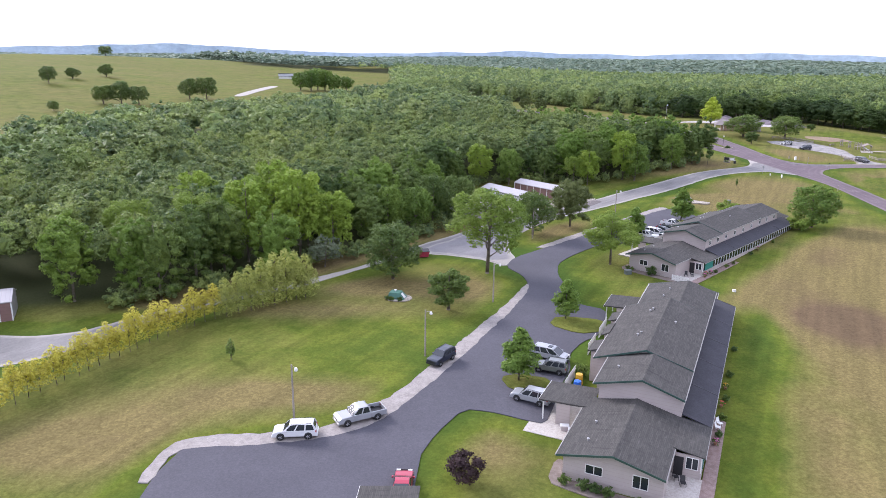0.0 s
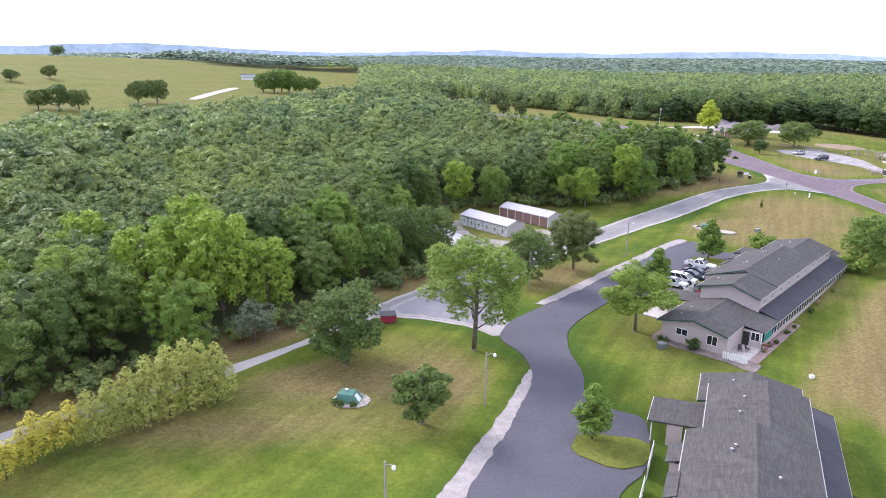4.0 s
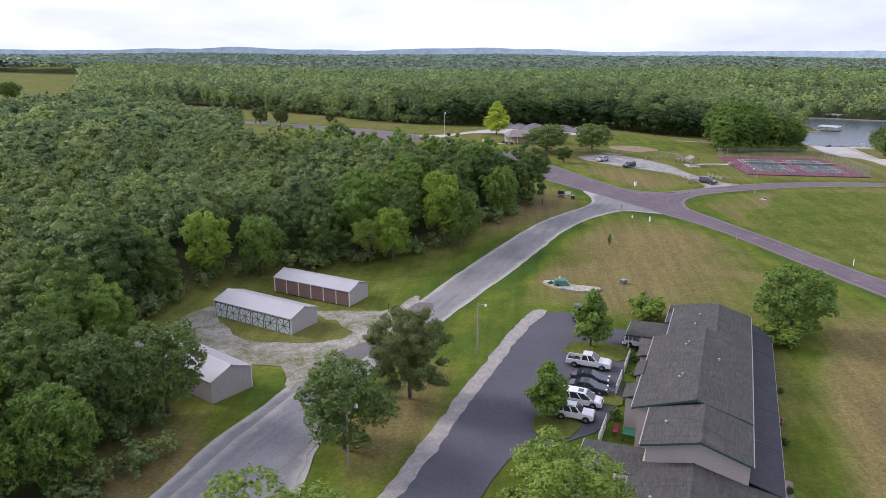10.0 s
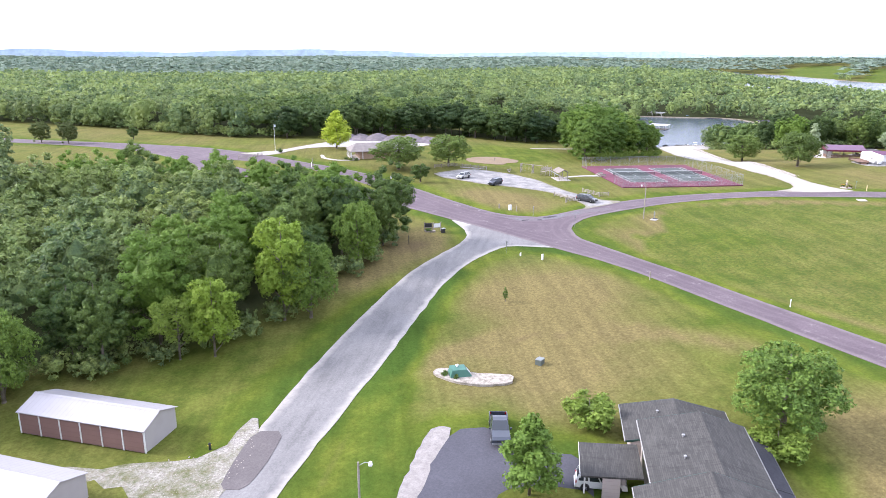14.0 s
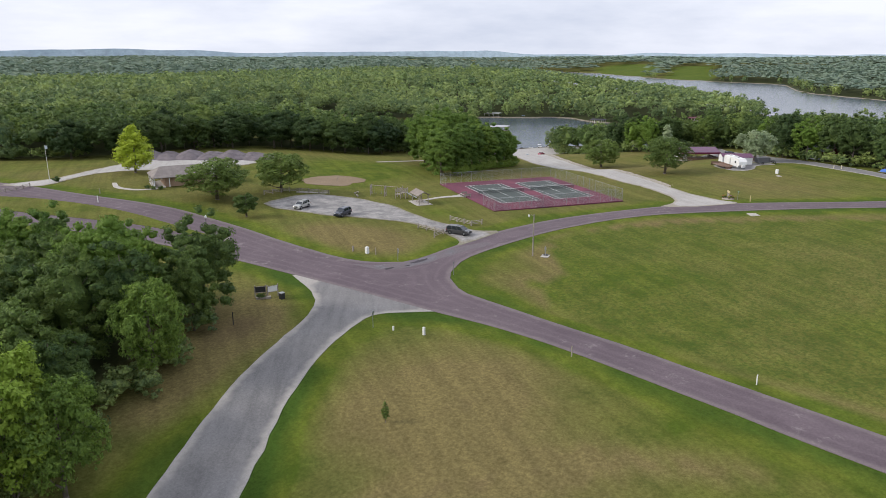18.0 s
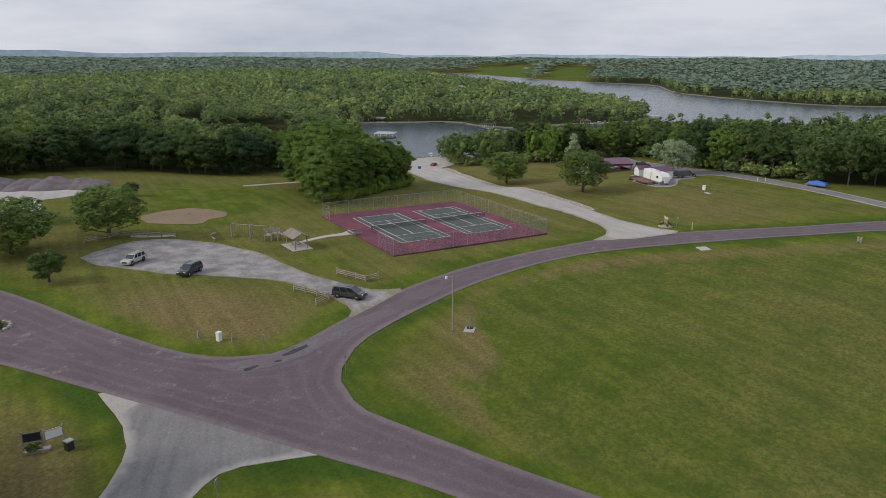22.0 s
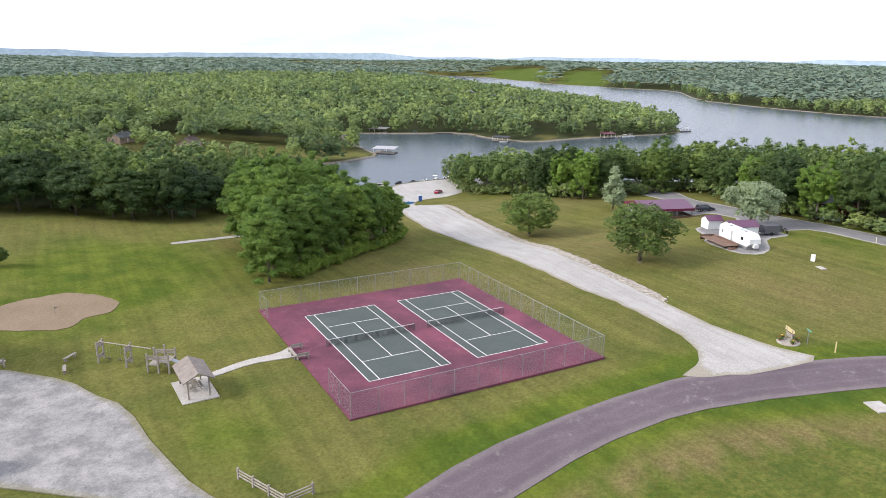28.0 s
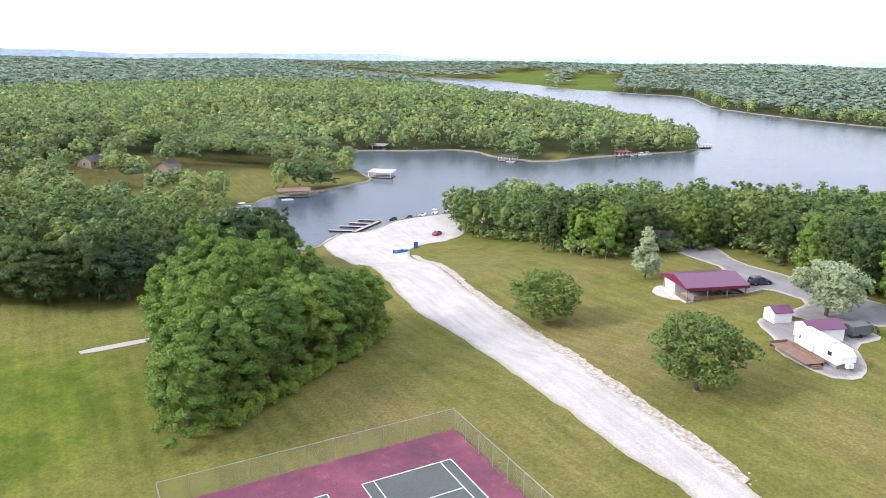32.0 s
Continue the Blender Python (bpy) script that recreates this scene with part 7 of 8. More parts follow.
# the camp sign at the ramp turning
camp = thing("camp_sign", "rustic board sign over a small flower bed", "sign", at_ground(217.8, 219.2, 125))
for y in (-0.7, 0.7):
    part("post", Solid().box((-0.08, y - 0.08, -0.2), (0.08, y + 0.08, 2.0)), WOOD, camp)
part("board", Solid().prism([(-1.1, 1.55), (0.9, 1.55), (1.25, 1.8), (0.9, 2.05), (-1.1, 2.05)], -0.05, 0.05, "y", pose(0, 0, 0, 0, 0, 90)), plain("straw_board", (0.52, 0.42, 0.22), 0.6), camp)
part("lower_board", Solid().box((-0.04, -0.7, 0.8), (0.04, 0.7, 1.35)), WOOD, camp)
part("bed", Solid().lathe([(1.5, -0.2), (1.5, 0.1), (1.3, 0.16)], 12), STONE, camp)
blooms = [plain("yellow_bloom", (0.7, 0.42, 0.03), 0.6), plain("red_bloom", (0.5, 0.05, 0.04), 0.6), plain("pink_bloom", (0.5, 0.12, 0.30), 0.6)]


def flower(x, y, z, mat, words, r=0.3):
    f = thing("flower_pot", words, "flowers", pose(x, y, z))
    q = np.random.default_rng(int(abs(x * 10 + y * 7)))
    part("pot", Solid().lathe([(0.13, 0), (0.2, 0.28), (0.18, 0.3)], 9), plain("clay", (0.25, 0.12, 0.07), 0.8), f)
    part("leaves", leaf_mesh("leaves", leaf_cloud([(0, 0, 0.4, r, 0.8)], 180, 0.06, 3), LEAF), None, f)
    s = Solid()
    for k in range(22):
        a, b = q.random() * 6.28, q.random() * r
        s.lathe([(0.05, -0.03), (0.06, 0.02), (0.01, 0.05)], 5, (math.cos(a) * b, math.sin(a) * b, 0.4 + math.sqrt(max(0, r * r - b * b)) * 0.85))
    part("blooms", s, mat, f)
    return f


for k, (dx, dy) in enumerate(((0.5, 0.9), (-0.3, 1.1), (0.9, -0.4), (-0.9, -0.6), (0.4, -1.1))):
    flower(217.8 + dx, 219.2 + dy, ground_z(217.8, 219.2) + 0.12, blooms[k % 3], "bright flowers in the sign bed")

# the park sign opposite the junction
park = thing("park_sign", "angled pale notice boards on timber posts", "sign", at_ground(100.2, 245.6, -35))
for x, tilt, mat in ((-0.9, 0, BLACK), (0.9, 20, WHITE)):
    m = pose(x, 0, 0, 0, 0, tilt)
    part("board", Solid().box((-0.75, -0.06, 0.8), (0.75, 0.06, 1.7), m), mat, park, "framed notice board")
    part("frame", Solid().box((-0.8, -0.09, 0.74), (0.8, -0.06, 0.82), m), WOOD, park)
    part("frame", Solid().box((-0.8, -0.09, 1.66), (0.8, -0.06, 1.74), m), WOOD, park)
    for q in (-0.8, 0.8):
        part("post", Solid().box((q - 0.07, -0.07, -0.2), (q + 0.07, 0.07, 1.9), m), WOOD, park)
part("planter", Solid().box((-1.6, -1.1, -0.2), (0.6, -0.4, 0.3)), WOOD, park)
plant("shrub", 99.2, 245.6, 0.9, 1.6, "low shrub in the planter by the notice boards", "", "shrub")
bin_ = thing("litter_bin", "dark square litter bin on the grass", "bin", at_ground(101.2, 243.2))
part("body", Solid().box((-0.32, -0.32, 0), (0.32, 0.32, 0.9)), BLACK, bin_)
part("lid", Solid().box((-0.36, -0.36, 0.9), (0.36, 0.36, 1.0)), METAL, bin_)
stand = thing("road_marker", "low timber sign frame at the road edge", "sign", at_ground(220.4, 183.8, 40))
for x in (-0.5, 0.5):
    part("post", Solid().box((x - 0.08, -0.08, -0.2), (x + 0.08, 0.08, 1.2)), WOOD, stand)
for z in (0.3, 0.6, 0.9):
    part("board", Solid().box((-0.6, -0.04, z), (0.6, 0.04, z + 0.16)), WOOD, stand)


# ---- huts and boxes on the lawns ----
def well_hut(x, y, turn, words):
    t = thing("well_hut", words, "hut", at_ground(x, y, turn))
    part("body", Solid().prism([(-1.5, 0), (1.5, 0), (0.6, 1.15), (-1.2, 1.15)], -1.1, 1.1, "y", None, 0.28), plain("hut_green", (0.06, 0.16, 0.12), 0.6), t, "green sloping metal body")
    part("hatch", slab(Solid(), [(1.36, -0.45, 0.24), (1.36, 0.45, 0.24), (0.78, 0.38, 0.98), (0.78, -0.38, 0.98)], 0.03), WHITE, t, "pale access hatch")
    part("vent", Solid().lathe([(0.08, 1.1), (0.08, 1.3), (0.2, 1.32), (0.2, 1.45), (0.05, 1.5)], 9, (-0.4, 0.2, 0)), WHITE, t)
    return t


well_hut(68.0, 192.4, -25, "green metal well hut on a stone bed")
well_hut(-7.3, 113.2, -15, "green metal well hut on a gravel bed")
sheet("stone_bed", [(65.2, 194.6), (66.2, 191.0), (68.4, 188.4), (71.6, 186.8), (73.2, 188.2), (71.6, 189.8), (69.6, 191.4), (68.6, 193.8), (66.6, 195.4)], RUBBLE, 0.3, "raised bed of stacked pale stone", "stone bed", 0, 0.8)
sheet("gravel_bed", [(-9.6, 113.4), (-8.4, 111.4), (-5.4, 111.4), (-4.6, 113.2), (-5.8, 115), (-8.6, 115)], RUBBLE, 0.12, "small gravel bed round the hut", "gravel", 0, 0.8)
for x, y in ((66.3, 193.3), (66.9, 191.9), (-9.0, 112.4), (-8.2, 111.8), (-6.8, 111.6)):
    plant("shrub", x, y, 0.9, 1.1, "small shrub beside the green hut", "shrubs by the huts", "shrub")
for x, y, s, words in ((78.2, 189.0, 0.8, "dark green transformer box on the mown knoll"), (35.4, 127.5, 0.9, "grey-green transformer box on the lawn"), (14.2, 53.5, 1.1, "grey-green transformer box on the lawn")):
    t = thing("transformer_box", words, "utility box", at_ground(x, y, 20))
    part("body", Solid().box((-0.65 * s, -0.5 * s, -0.1), (0.65 * s, 0.5 * s, 0.85 * s)), plain("box_green", (0.10, 0.12, 0.11), 0.5), t)
    part("lid", Solid().box((-0.68 * s, -0.53 * s, 0.85 * s), (0.68 * s, 0.53 * s, 0.95 * s)), plain("box_lid", (0.18, 0.20, 0.19), 0.5), t)
post_thing("utility_box", 51.6, 117.6, 0.4, 0.5, WHITE, "low white utility lid in the grass", "utility box")
tip = thing("dumpster", "red steel skip with a dark lid", "dumpster", at_ground(-3.7, 139.6, 12))
part("body", Solid().prism([(-1.0, 0.1), (1.0, 0.1), (1.25, 1.25), (-1.25, 1.25)], -0.8, 0.8), plain("skip_red", (0.28, 0.02, 0.045), 0.5), tip)
part("lid", slab(Solid(), [(-1.28, -0.85, 1.27), (1.28, -0.85, 1.27), (1.28, 0.85, 1.5), (-1.28, 0.85, 1.5)], 0.06), BLACK, tip)
hyd = thing("fire_hydrant", "small dark hydrant in the grass", "hydrant", at_ground(37.6, 195.0))
part("barrel", Solid().lathe([(0.16, 0), (0.13, 0.1), (0.13, 0.6), (0.16, 0.62), (0.1, 0.78)], 9), BLACK, hyd)
part("cap", Solid().tube((-0.22, 0, 0.5), (0.22, 0, 0.5), 0.06, None, 7), plain("yellow_cap", (0.5, 0.35, 0.03), 0.5), hyd)
flag = thing("flagpole", "tall white flagpole in a dark shrub bed", "flagpole", at_ground(110.9, 355.2))
part("pole", Solid().tube((0, 0, 0), (0, 0, 9.5), 0.07, 0.04, 7), WHITE, flag)
part("flag", Solid().box((0.04, -0.015, 8.5), (0.6, 0.015, 9.3)), plain("flag_cloth", (0.5, 0.55, 0.6), 0.8), flag)
plant("shrub", 112.0, 353.8, 1.6, 2.2, "round dark shrub below the flagpole", "", "shrub")

# ---- the porch house behind the oaks ----
lodge = thing("house", "low park house with grey hipped porch roof", "house", at_ground(132.5, 331.0, -20, 0.05))
part("wall", Solid().box((-3.0, -4.0, 0), (8.0, 5.0, 2.7)), mottled("tan_wall", (0.30, 0.20, 0.14), (0.38, 0.27, 0.19), 1.0), lodge)
for pts in ([(-6.0, -5.0, 2.5), (9.0, -5.0, 2.5), (6.0, 0.5, 4.6), (-3.4, 0.5, 4.6)], [(9.0, 6.0, 2.5), (-6.0, 6.0, 2.5), (-3.4, 0.5, 4.6), (6.0, 0.5, 4.6)], [(-6.0, 6.0, 2.5), (-6.0, -5.0, 2.5), (-3.4, 0.5, 4.6), (-3.4, 0.5, 4.6)], [(9.0, -5.0, 2.5), (9.0, 6.0, 2.5), (6.0, 0.5, 4.6), (6.0, 0.5, 4.6)]):
    part("roof_slope", slab(Solid(), pts, 0.15), mottled("brown_grey_shingle", (0.15, 0.13, 0.12), (0.22, 0.195, 0.18), 0.8), lodge)
for x, y in ((-5.6, -4.6), (-5.6, -1.5), (-5.6, 2), (-5.6, 5.6), (-2, -4.6)):
    part("porch_post", Solid().box((x - 0.12, y - 0.12, 0), (x + 0.12, y + 0.12, 2.5)), WHITE, lodge)
part("rear_wing", Solid().box((8.02, -2.5, 0), (14, 4.5, 2.6)), SIDING, lodge, "low rear wing")
part("rear_roof", slab(Solid(), [(8.0, -3.2, 2.75), (14.6, -3.2, 2.75), (14.6, 5.2, 3.5), (8.0, 5.2, 3.5)], 0.12), METALROOF, lodge, "white metal roof of the rear wing")
part("porch_floor", Solid().box((-5.9, -4.9, -0.3), (-3.0, 5.9, 0.15)), CONCRETE, lodge)
part("porch_rail", Solid().box((-5.65, -4.6, 0.5), (-5.55, 5.6, 0.95)), WOOD, lodge)
window(lodge, -3.0, 1.5, 0.9, 1.4, 1.2, "-x")
for x, y in ((124.2, 329.4), (124.8, 327.6), (126, 326.2)):
    plant("shrub", x, y, 1.1, 1.5, "yellow-green shrub beside the porch", "shrubs by the porch", "shrub")


def mound(name, x, y, rx, ry, tall, mat, words, seed, turn=0):
    q = np.random.default_rng(seed)
    n, k = 28, 9
    v = [(0, 0, tall)]
    for j in range(1, k + 1):
        f = j / k
        for i in range(n):
            a = 6.28319 * i / n
            w = f * (1 + 0.12 * noise.noise((math.cos(a) * 2, math.sin(a) * 2, seed)))
            v.append((rx * w * math.cos(a), ry * w * math.sin(a), tall * max(0, 1 - f ** 1.3) * (1 + 0.25 * noise.noise((math.cos(a) * f * 3, math.sin(a) * f * 3, seed + 4.0))) - (0.4 if j == k else 0)))
    f = [(0, 1 + i, 1 + (i + 1) % n) for i in range(n)] + [(1 + (j - 1) * n + i, 1 + j * n + i, 1 + j * n + (i + 1) % n, 1 + (j - 1) * n + (i + 1) % n) for j in range(1, k) for i in range(n)]
    t = thing(name, words, "stone heap", at_ground(x, y, turn))
    part("body", make_mesh("body", v, f, mat), mat, t)
    return t


HEAP = mottled("purple_grey_chippings", (0.10, 0.085, 0.09), (0.16, 0.135, 0.142), 0.5, bump=0.6)
for k in range(12):
    f, side = k // 2 / 5.0, k % 2
    mound("stone_heap", 173 - 25 * f + side * 3.2, 356 + 22 * f + side * 4.2, 6.4 + (k % 3) * 0.8, 4.8 + (k % 4) * 0.4, 1.7 + 0.25 * ((k * 5) % 4), HEAP, "heap of purple-grey stone chippings on the gravel lot", 3 + k, -40 + k * 13)

# ---- the camp: pavilion, caravan and sheds ----
pav = thing("pavilion", "open wooden pavilion under a maroon metal roof", "pavilion", at_ground(298.0, 259.8, -46, 0.15))
part("floor", Solid().box((-6.9, -5.0, -1.2), (6.6, 4.6, 0.05)), CONCRETE, pav)
for sy in (-1, 1):
    y = sy * 5.4
    part("roof_slope", slab(Solid(), [(-7.2, y, 2.95), (6.8, y, 2.95), (6.8, 0, 4.3), (-7.2, 0, 4.3)] if sy < 0 else [(-7.2, 0, 4.3), (6.8, 0, 4.3), (6.8, y, 2.95), (-7.2, y, 2.95)], 0.08), SKY_PLUM_ROOF, pav, "maroon ribbed roof slope, sky reflection painted in as plum")
    part("valance", Solid().box((-7.2, y - 0.05, 2.35), (6.8, y + 0.05, 2.93)), MAROON, pav, "maroon metal valance")
for x in (-7.2, 6.8):
    part("gable", Solid().prism([(-5.4, 2.6), (5.4, 2.6), (5.4, 2.9), (0, 4.22), (-5.4, 2.9)], x - 0.05, x + 0.05, "x"), MAROON, pav, "maroon gable panel")
for x in (-6.7, -2.2, 2.2, 6.3):
    for y in (-4.9, 4.4):
        part("post", Solid().box((x - 0.1, y - 0.1, 0), (x + 0.1, y + 0.1, 3.0)), WOOD, pav)
part("store_wall", Solid().box((-6.6, 0.2, 0.05), (-3.2, 4.5, 2.9)), WHITE, pav, "white enclosed corner")
for y, x0, x1 in ((-4.95, -5.2, 6.4),):
    for k in range(5):
        part("rail_board", Solid().box((x0, y - 0.05, -0.1 + k * 0.23), (x1, y, 0.1 + k * 0.23)), BROWNWOOD, pav)
for x in (-6.85, 6.4):
    for k in range(5):
        part("rail_board", Solid().box((x, -4.9, -0.1 + k * 0.23), (x + 0.05, -1.0 if x < 0 else 4.2, 0.1 + k * 0.23)), BROWNWOOD, pav)
for x in (-1.5, 1.5, 4.5):
    for y in (-2.8, 1.0):
        picnic_table(pav.matrix_world @ pose(x, y, 0.05, 0, 0, 90), "wooden picnic table under the maroon roof")
sheet("pavilion_apron", [(290.5, 263), (294, 269.5), (299.5, 270.5), (301, 266.5), (295.5, 260)], CONCRETE, 0.1, "rounded concrete apron of the pavilion", "concrete", 0, 1.0)

van = thing("caravan", "long white travel trailer beside a wooden deck", "caravan", at_ground(266.4, 234.8, 225, 0.1))
part("body", Solid().prism([(-5.0, 0.65), (4.3, 0.65), (5.1, 1.3), (5.0, 2.2), (4.1, 3.05), (-4.8, 3.15), (-5.1, 2.9)], -1.25, 1.25, "y", None, 0.02), WHITE, van)
part("skirt", Solid().box((-4.9, -1.2, 0.1), (4.2, 1.2, 0.65)), METAL, van)
part("door", Solid().box((0.9, 1.24, 0.8), (1.55, 1.29, 2.6)), METAL, van)
for x in (-3.6, -1.4, 2.6):
    part("window", Solid().box((x - 0.4, 1.235, 1.6), (x + 0.4, 1.285, 2.2)), GLASS, van)
    part("window", Solid().box((x - 0.4, -1.285, 1.6), (x + 0.4, -1.235, 2.2)), GLASS, van)
part("awning", Solid().prism([(1.27, 2.78), (1.42, 2.72), (1.42, 2.86), (1.27, 2.92)], -3.6, 2.2, "x"), GUTTER, van, "rolled grey awning")
part("slide_out", Solid().box((-3.4, -1.55, 0.75), (-0.6, -1.29, 2.75)), WHITE, van, "slide-out room")
for k in range(2):
    part("roof_vent", Solid().box((-3.2 + k * 4.8, -0.25, 3.08), (-2.8 + k * 4.8, 0.25, 3.26)), VENT, van)
part("stripe", Solid().box((-4.6, 1.236, 1.15), (4.0, 1.275, 1.3)), plain("tan_stripe", (0.45, 0.38, 0.28), 0.5), van)
part("gas_locker", Solid().box((5.0, -0.5, 0.6), (5.6, 0.5, 1.25)), WHITE, van)
part("hitch", Solid().tube((5.0, 0, 0.5), (6.2, 0, 0.5), 0.06, None, 6), BLACK, van)
part("roof_unit", Solid().box((-0.6, -0.4, 3.1), (0.5, 0.4, 3.4)), WHITE, van)
sheet("camp_pad", [(271, 242), (279.5, 246.5), (283.5, 246.5), (284, 241), (281, 235), (285, 230), (281.5, 227), (275, 231), (265, 228.5), (260.2, 229.5), (258.8, 233.6), (265.6, 241.4)], WORN, 0.07, "pale concrete pad round the caravan and sheds", "concrete", 0.1, 1.0)
deck = thing("deck", "brown wooden deck with a boarded side", "deck", at_ground(264.2, 238.0, 225, 0.1))
for k in range(14):
    part("deck_board", Solid().box((-4.6, -1.5 + k * 0.22, 0.62), (3.6, -1.5 + k * 0.22 + 0.2, 0.67)), BROWNWOOD, deck)
for k in range(4):
    part("side_board", Solid().box((-4.65, 1.6, 0.05 + k * 0.26), (3.6, 1.66, 0.28 + k * 0.26)), BROWNWOOD, deck)
    part("side_board", Solid().box((-4.7, -1.5, 0.05 + k * 0.26), (-4.64, 1.6, 0.28 + k * 0.26)), BROWNWOOD, deck)
for k in range(3):
    part("step", Solid().box((3.65 + k * 0.3, -0.6, 0), (3.95 + k * 0.3, 0.9, 0.5 - k * 0.17)), BROWNWOOD, deck)


def garden_shed(x, y, turn, w, d, eave, ridge, words):
    t = thing("garden_shed", words, "shed", at_ground(x, y, turn, 0.1), "white camp sheds")
    part("wall", Solid().prism([(-d / 2, 0), (d / 2, 0), (d / 2, eave), (0, ridge), (-d / 2, eave)], -w / 2, w / 2, "x"), WHITE, t)
    for sy in (-1, 1):
        a, b = (-d / 2 - 0.2, 0) if sy < 0 else (0, d / 2 + 0.2)
        za, zb = (eave - 0.05, ridge + 0.06) if sy < 0 else (ridge + 0.06, eave - 0.05)
        part("roof_slope", slab(Solid(), [(-w / 2 - 0.2, a, za), (w / 2 + 0.2, a, za), (w / 2 + 0.2, b, zb), (-w / 2 - 0.2, b, zb)], 0.08), SKY_PLUM_ROOF, t, "plum metal roof slope with sky reflection painted in")
    part("door", Solid().box((-w / 2 - 0.05, -0.75, 0.05), (-w / 2, 0.75, 1.95)), plain("pale_door", (0.66, 0.66, 0.64), 0.5), t)
    return t


garden_shed(282.6, 243.6, -48, 3.4, 3.2, 2.1, 2.9, "small white shed with a maroon roof")
garden_shed(275.4, 236.4, -48, 6.2, 4.0, 2.4, 3.3, "white shed with a maroon roof behind the caravan")
for x, y, words in ((280.2, 231.2, "dark enclosed cargo trailer on the pad"),):
    t = thing("cargo_trailer", words, "trailer", at_ground(x, y, -40, 0.1))
    part("body", Solid().box((-1.9, -1.0, 0.45), (1.9, 1.0, 2.1)), plain("trailer_grey", (0.10, 0.10, 0.11), 0.5), t)
    part("front", Solid().prism([(1.9, 0.45), (2.5, 0.6), (2.4, 1.9), (1.9, 2.1)], -0.9, 0.9), plain("trailer_dark", (0.06, 0.06, 0.07), 0.5), t)
    for sy in (-1.05, 1.05):
        w = new("wheel", WHEELS[0])
        w.parent = t
        w.matrix_basis = pose(-0.2, sy, 0.36)
for x, y in ((284.6, 228.6), (286.4, 229.8)):
    t = thing("motorcycle", "dark motorcycle parked on the pad", "motorcycle", at_ground(x, y, 40, 0.1))
    for wx in (-0.7, 0.7):
        w = new("wheel", WHEELS[0])
        w.parent, w.scale, w.location = t, (0.85, 0.6, 0.85), (wx, 0, 0.31)
    part("frame", Solid().tube((-0.7, 0, 0.35), (0.1, 0, 0.55), 0.06, None, 6).tube((0.1, 0, 0.5), (0.55, 0, 0.95), 0.05, None, 6), BLACK, t)
    part("tank", Solid().lathe([(0.05, 0.75), (0.2, 0.8), (0.2, 0.95), (0.05, 1.02)], 9), paint("ink", INK), t)
    part("seat", Solid().box((-0.7, -0.14, 0.72), (-0.1, 0.14, 0.82)), BLACK, t)
    part("handlebar", Solid().tube((0.5, -0.35, 1.05), (0.5, 0.35, 1.05), 0.02, None, 5), METAL, t)

# ---- boats, docks and the ramp ----
WHITEBOAT = plain("boat_white", (0.68, 0.68, 0.66), 0.3)


def boat(x, y, turn, length, words, cover=None, z=LAKE_LEVEL, hull=WHITEBOAT):
    t = thing("boat", words, "boat", pose(x, y, z, 0, 0, turn), "small boats by the shore")
    l, w = length / 2, length * 0.17
    ring = [(-l, -w), (-l, w), (l * 0.35, w), (l * 0.75, w * 0.6), (l, 0), (l * 0.75, -w * 0.6), (l * 0.35, -w)]
    n = len(ring)
    lower = [(x * 0.92, y * 0.75, -0.15) for x, y in ring]
    upper = [(x, y, 0.55) for x, y in ring]
    inner = [(x * 0.9, y * 0.82, 0.5) for x, y in ring]
    pit = [(x * 0.88, y * 0.8, 0.15) for x, y in ring]
    faces = [tuple(range(n - 1, -1, -1))]
    for k in range(3):
        faces += [(k * n + i, k * n + (i + 1) % n, (k + 1) * n + (i + 1) % n, (k + 1) * n + i) for i in range(n)]
    faces.append(tuple(range(3 * n, 4 * n)))
    part("hull", make_mesh("hull", lower + upper + inner + pit, faces, hull), hull, t)
    if cover:
        part("canopy", slab(Solid(), [(-l * 0.7, -w, 1.9), (l * 0.2, -w, 1.9), (l * 0.2, w, 1.9), (-l * 0.7, w, 1.9)], 0.06), cover, t)
        for px in (-l * 0.65, l * 0.15):
            for py in (-w * 0.9, w * 0.9):
                part("canopy_post", Solid().tube((px, py, 0.5), (px, py, 1.88), 0.03, None, 5), METAL, t)
    else:
        part("windscreen", Solid().box((0.1, -w * 0.7, 0.55), (0.16, w * 0.7, 0.9)), GLASS, t)
    part("outboard", Solid().box((-l - 0.35, -0.2, -0.1), (-l, 0.2, 0.85)), BLACK, t)
    return t


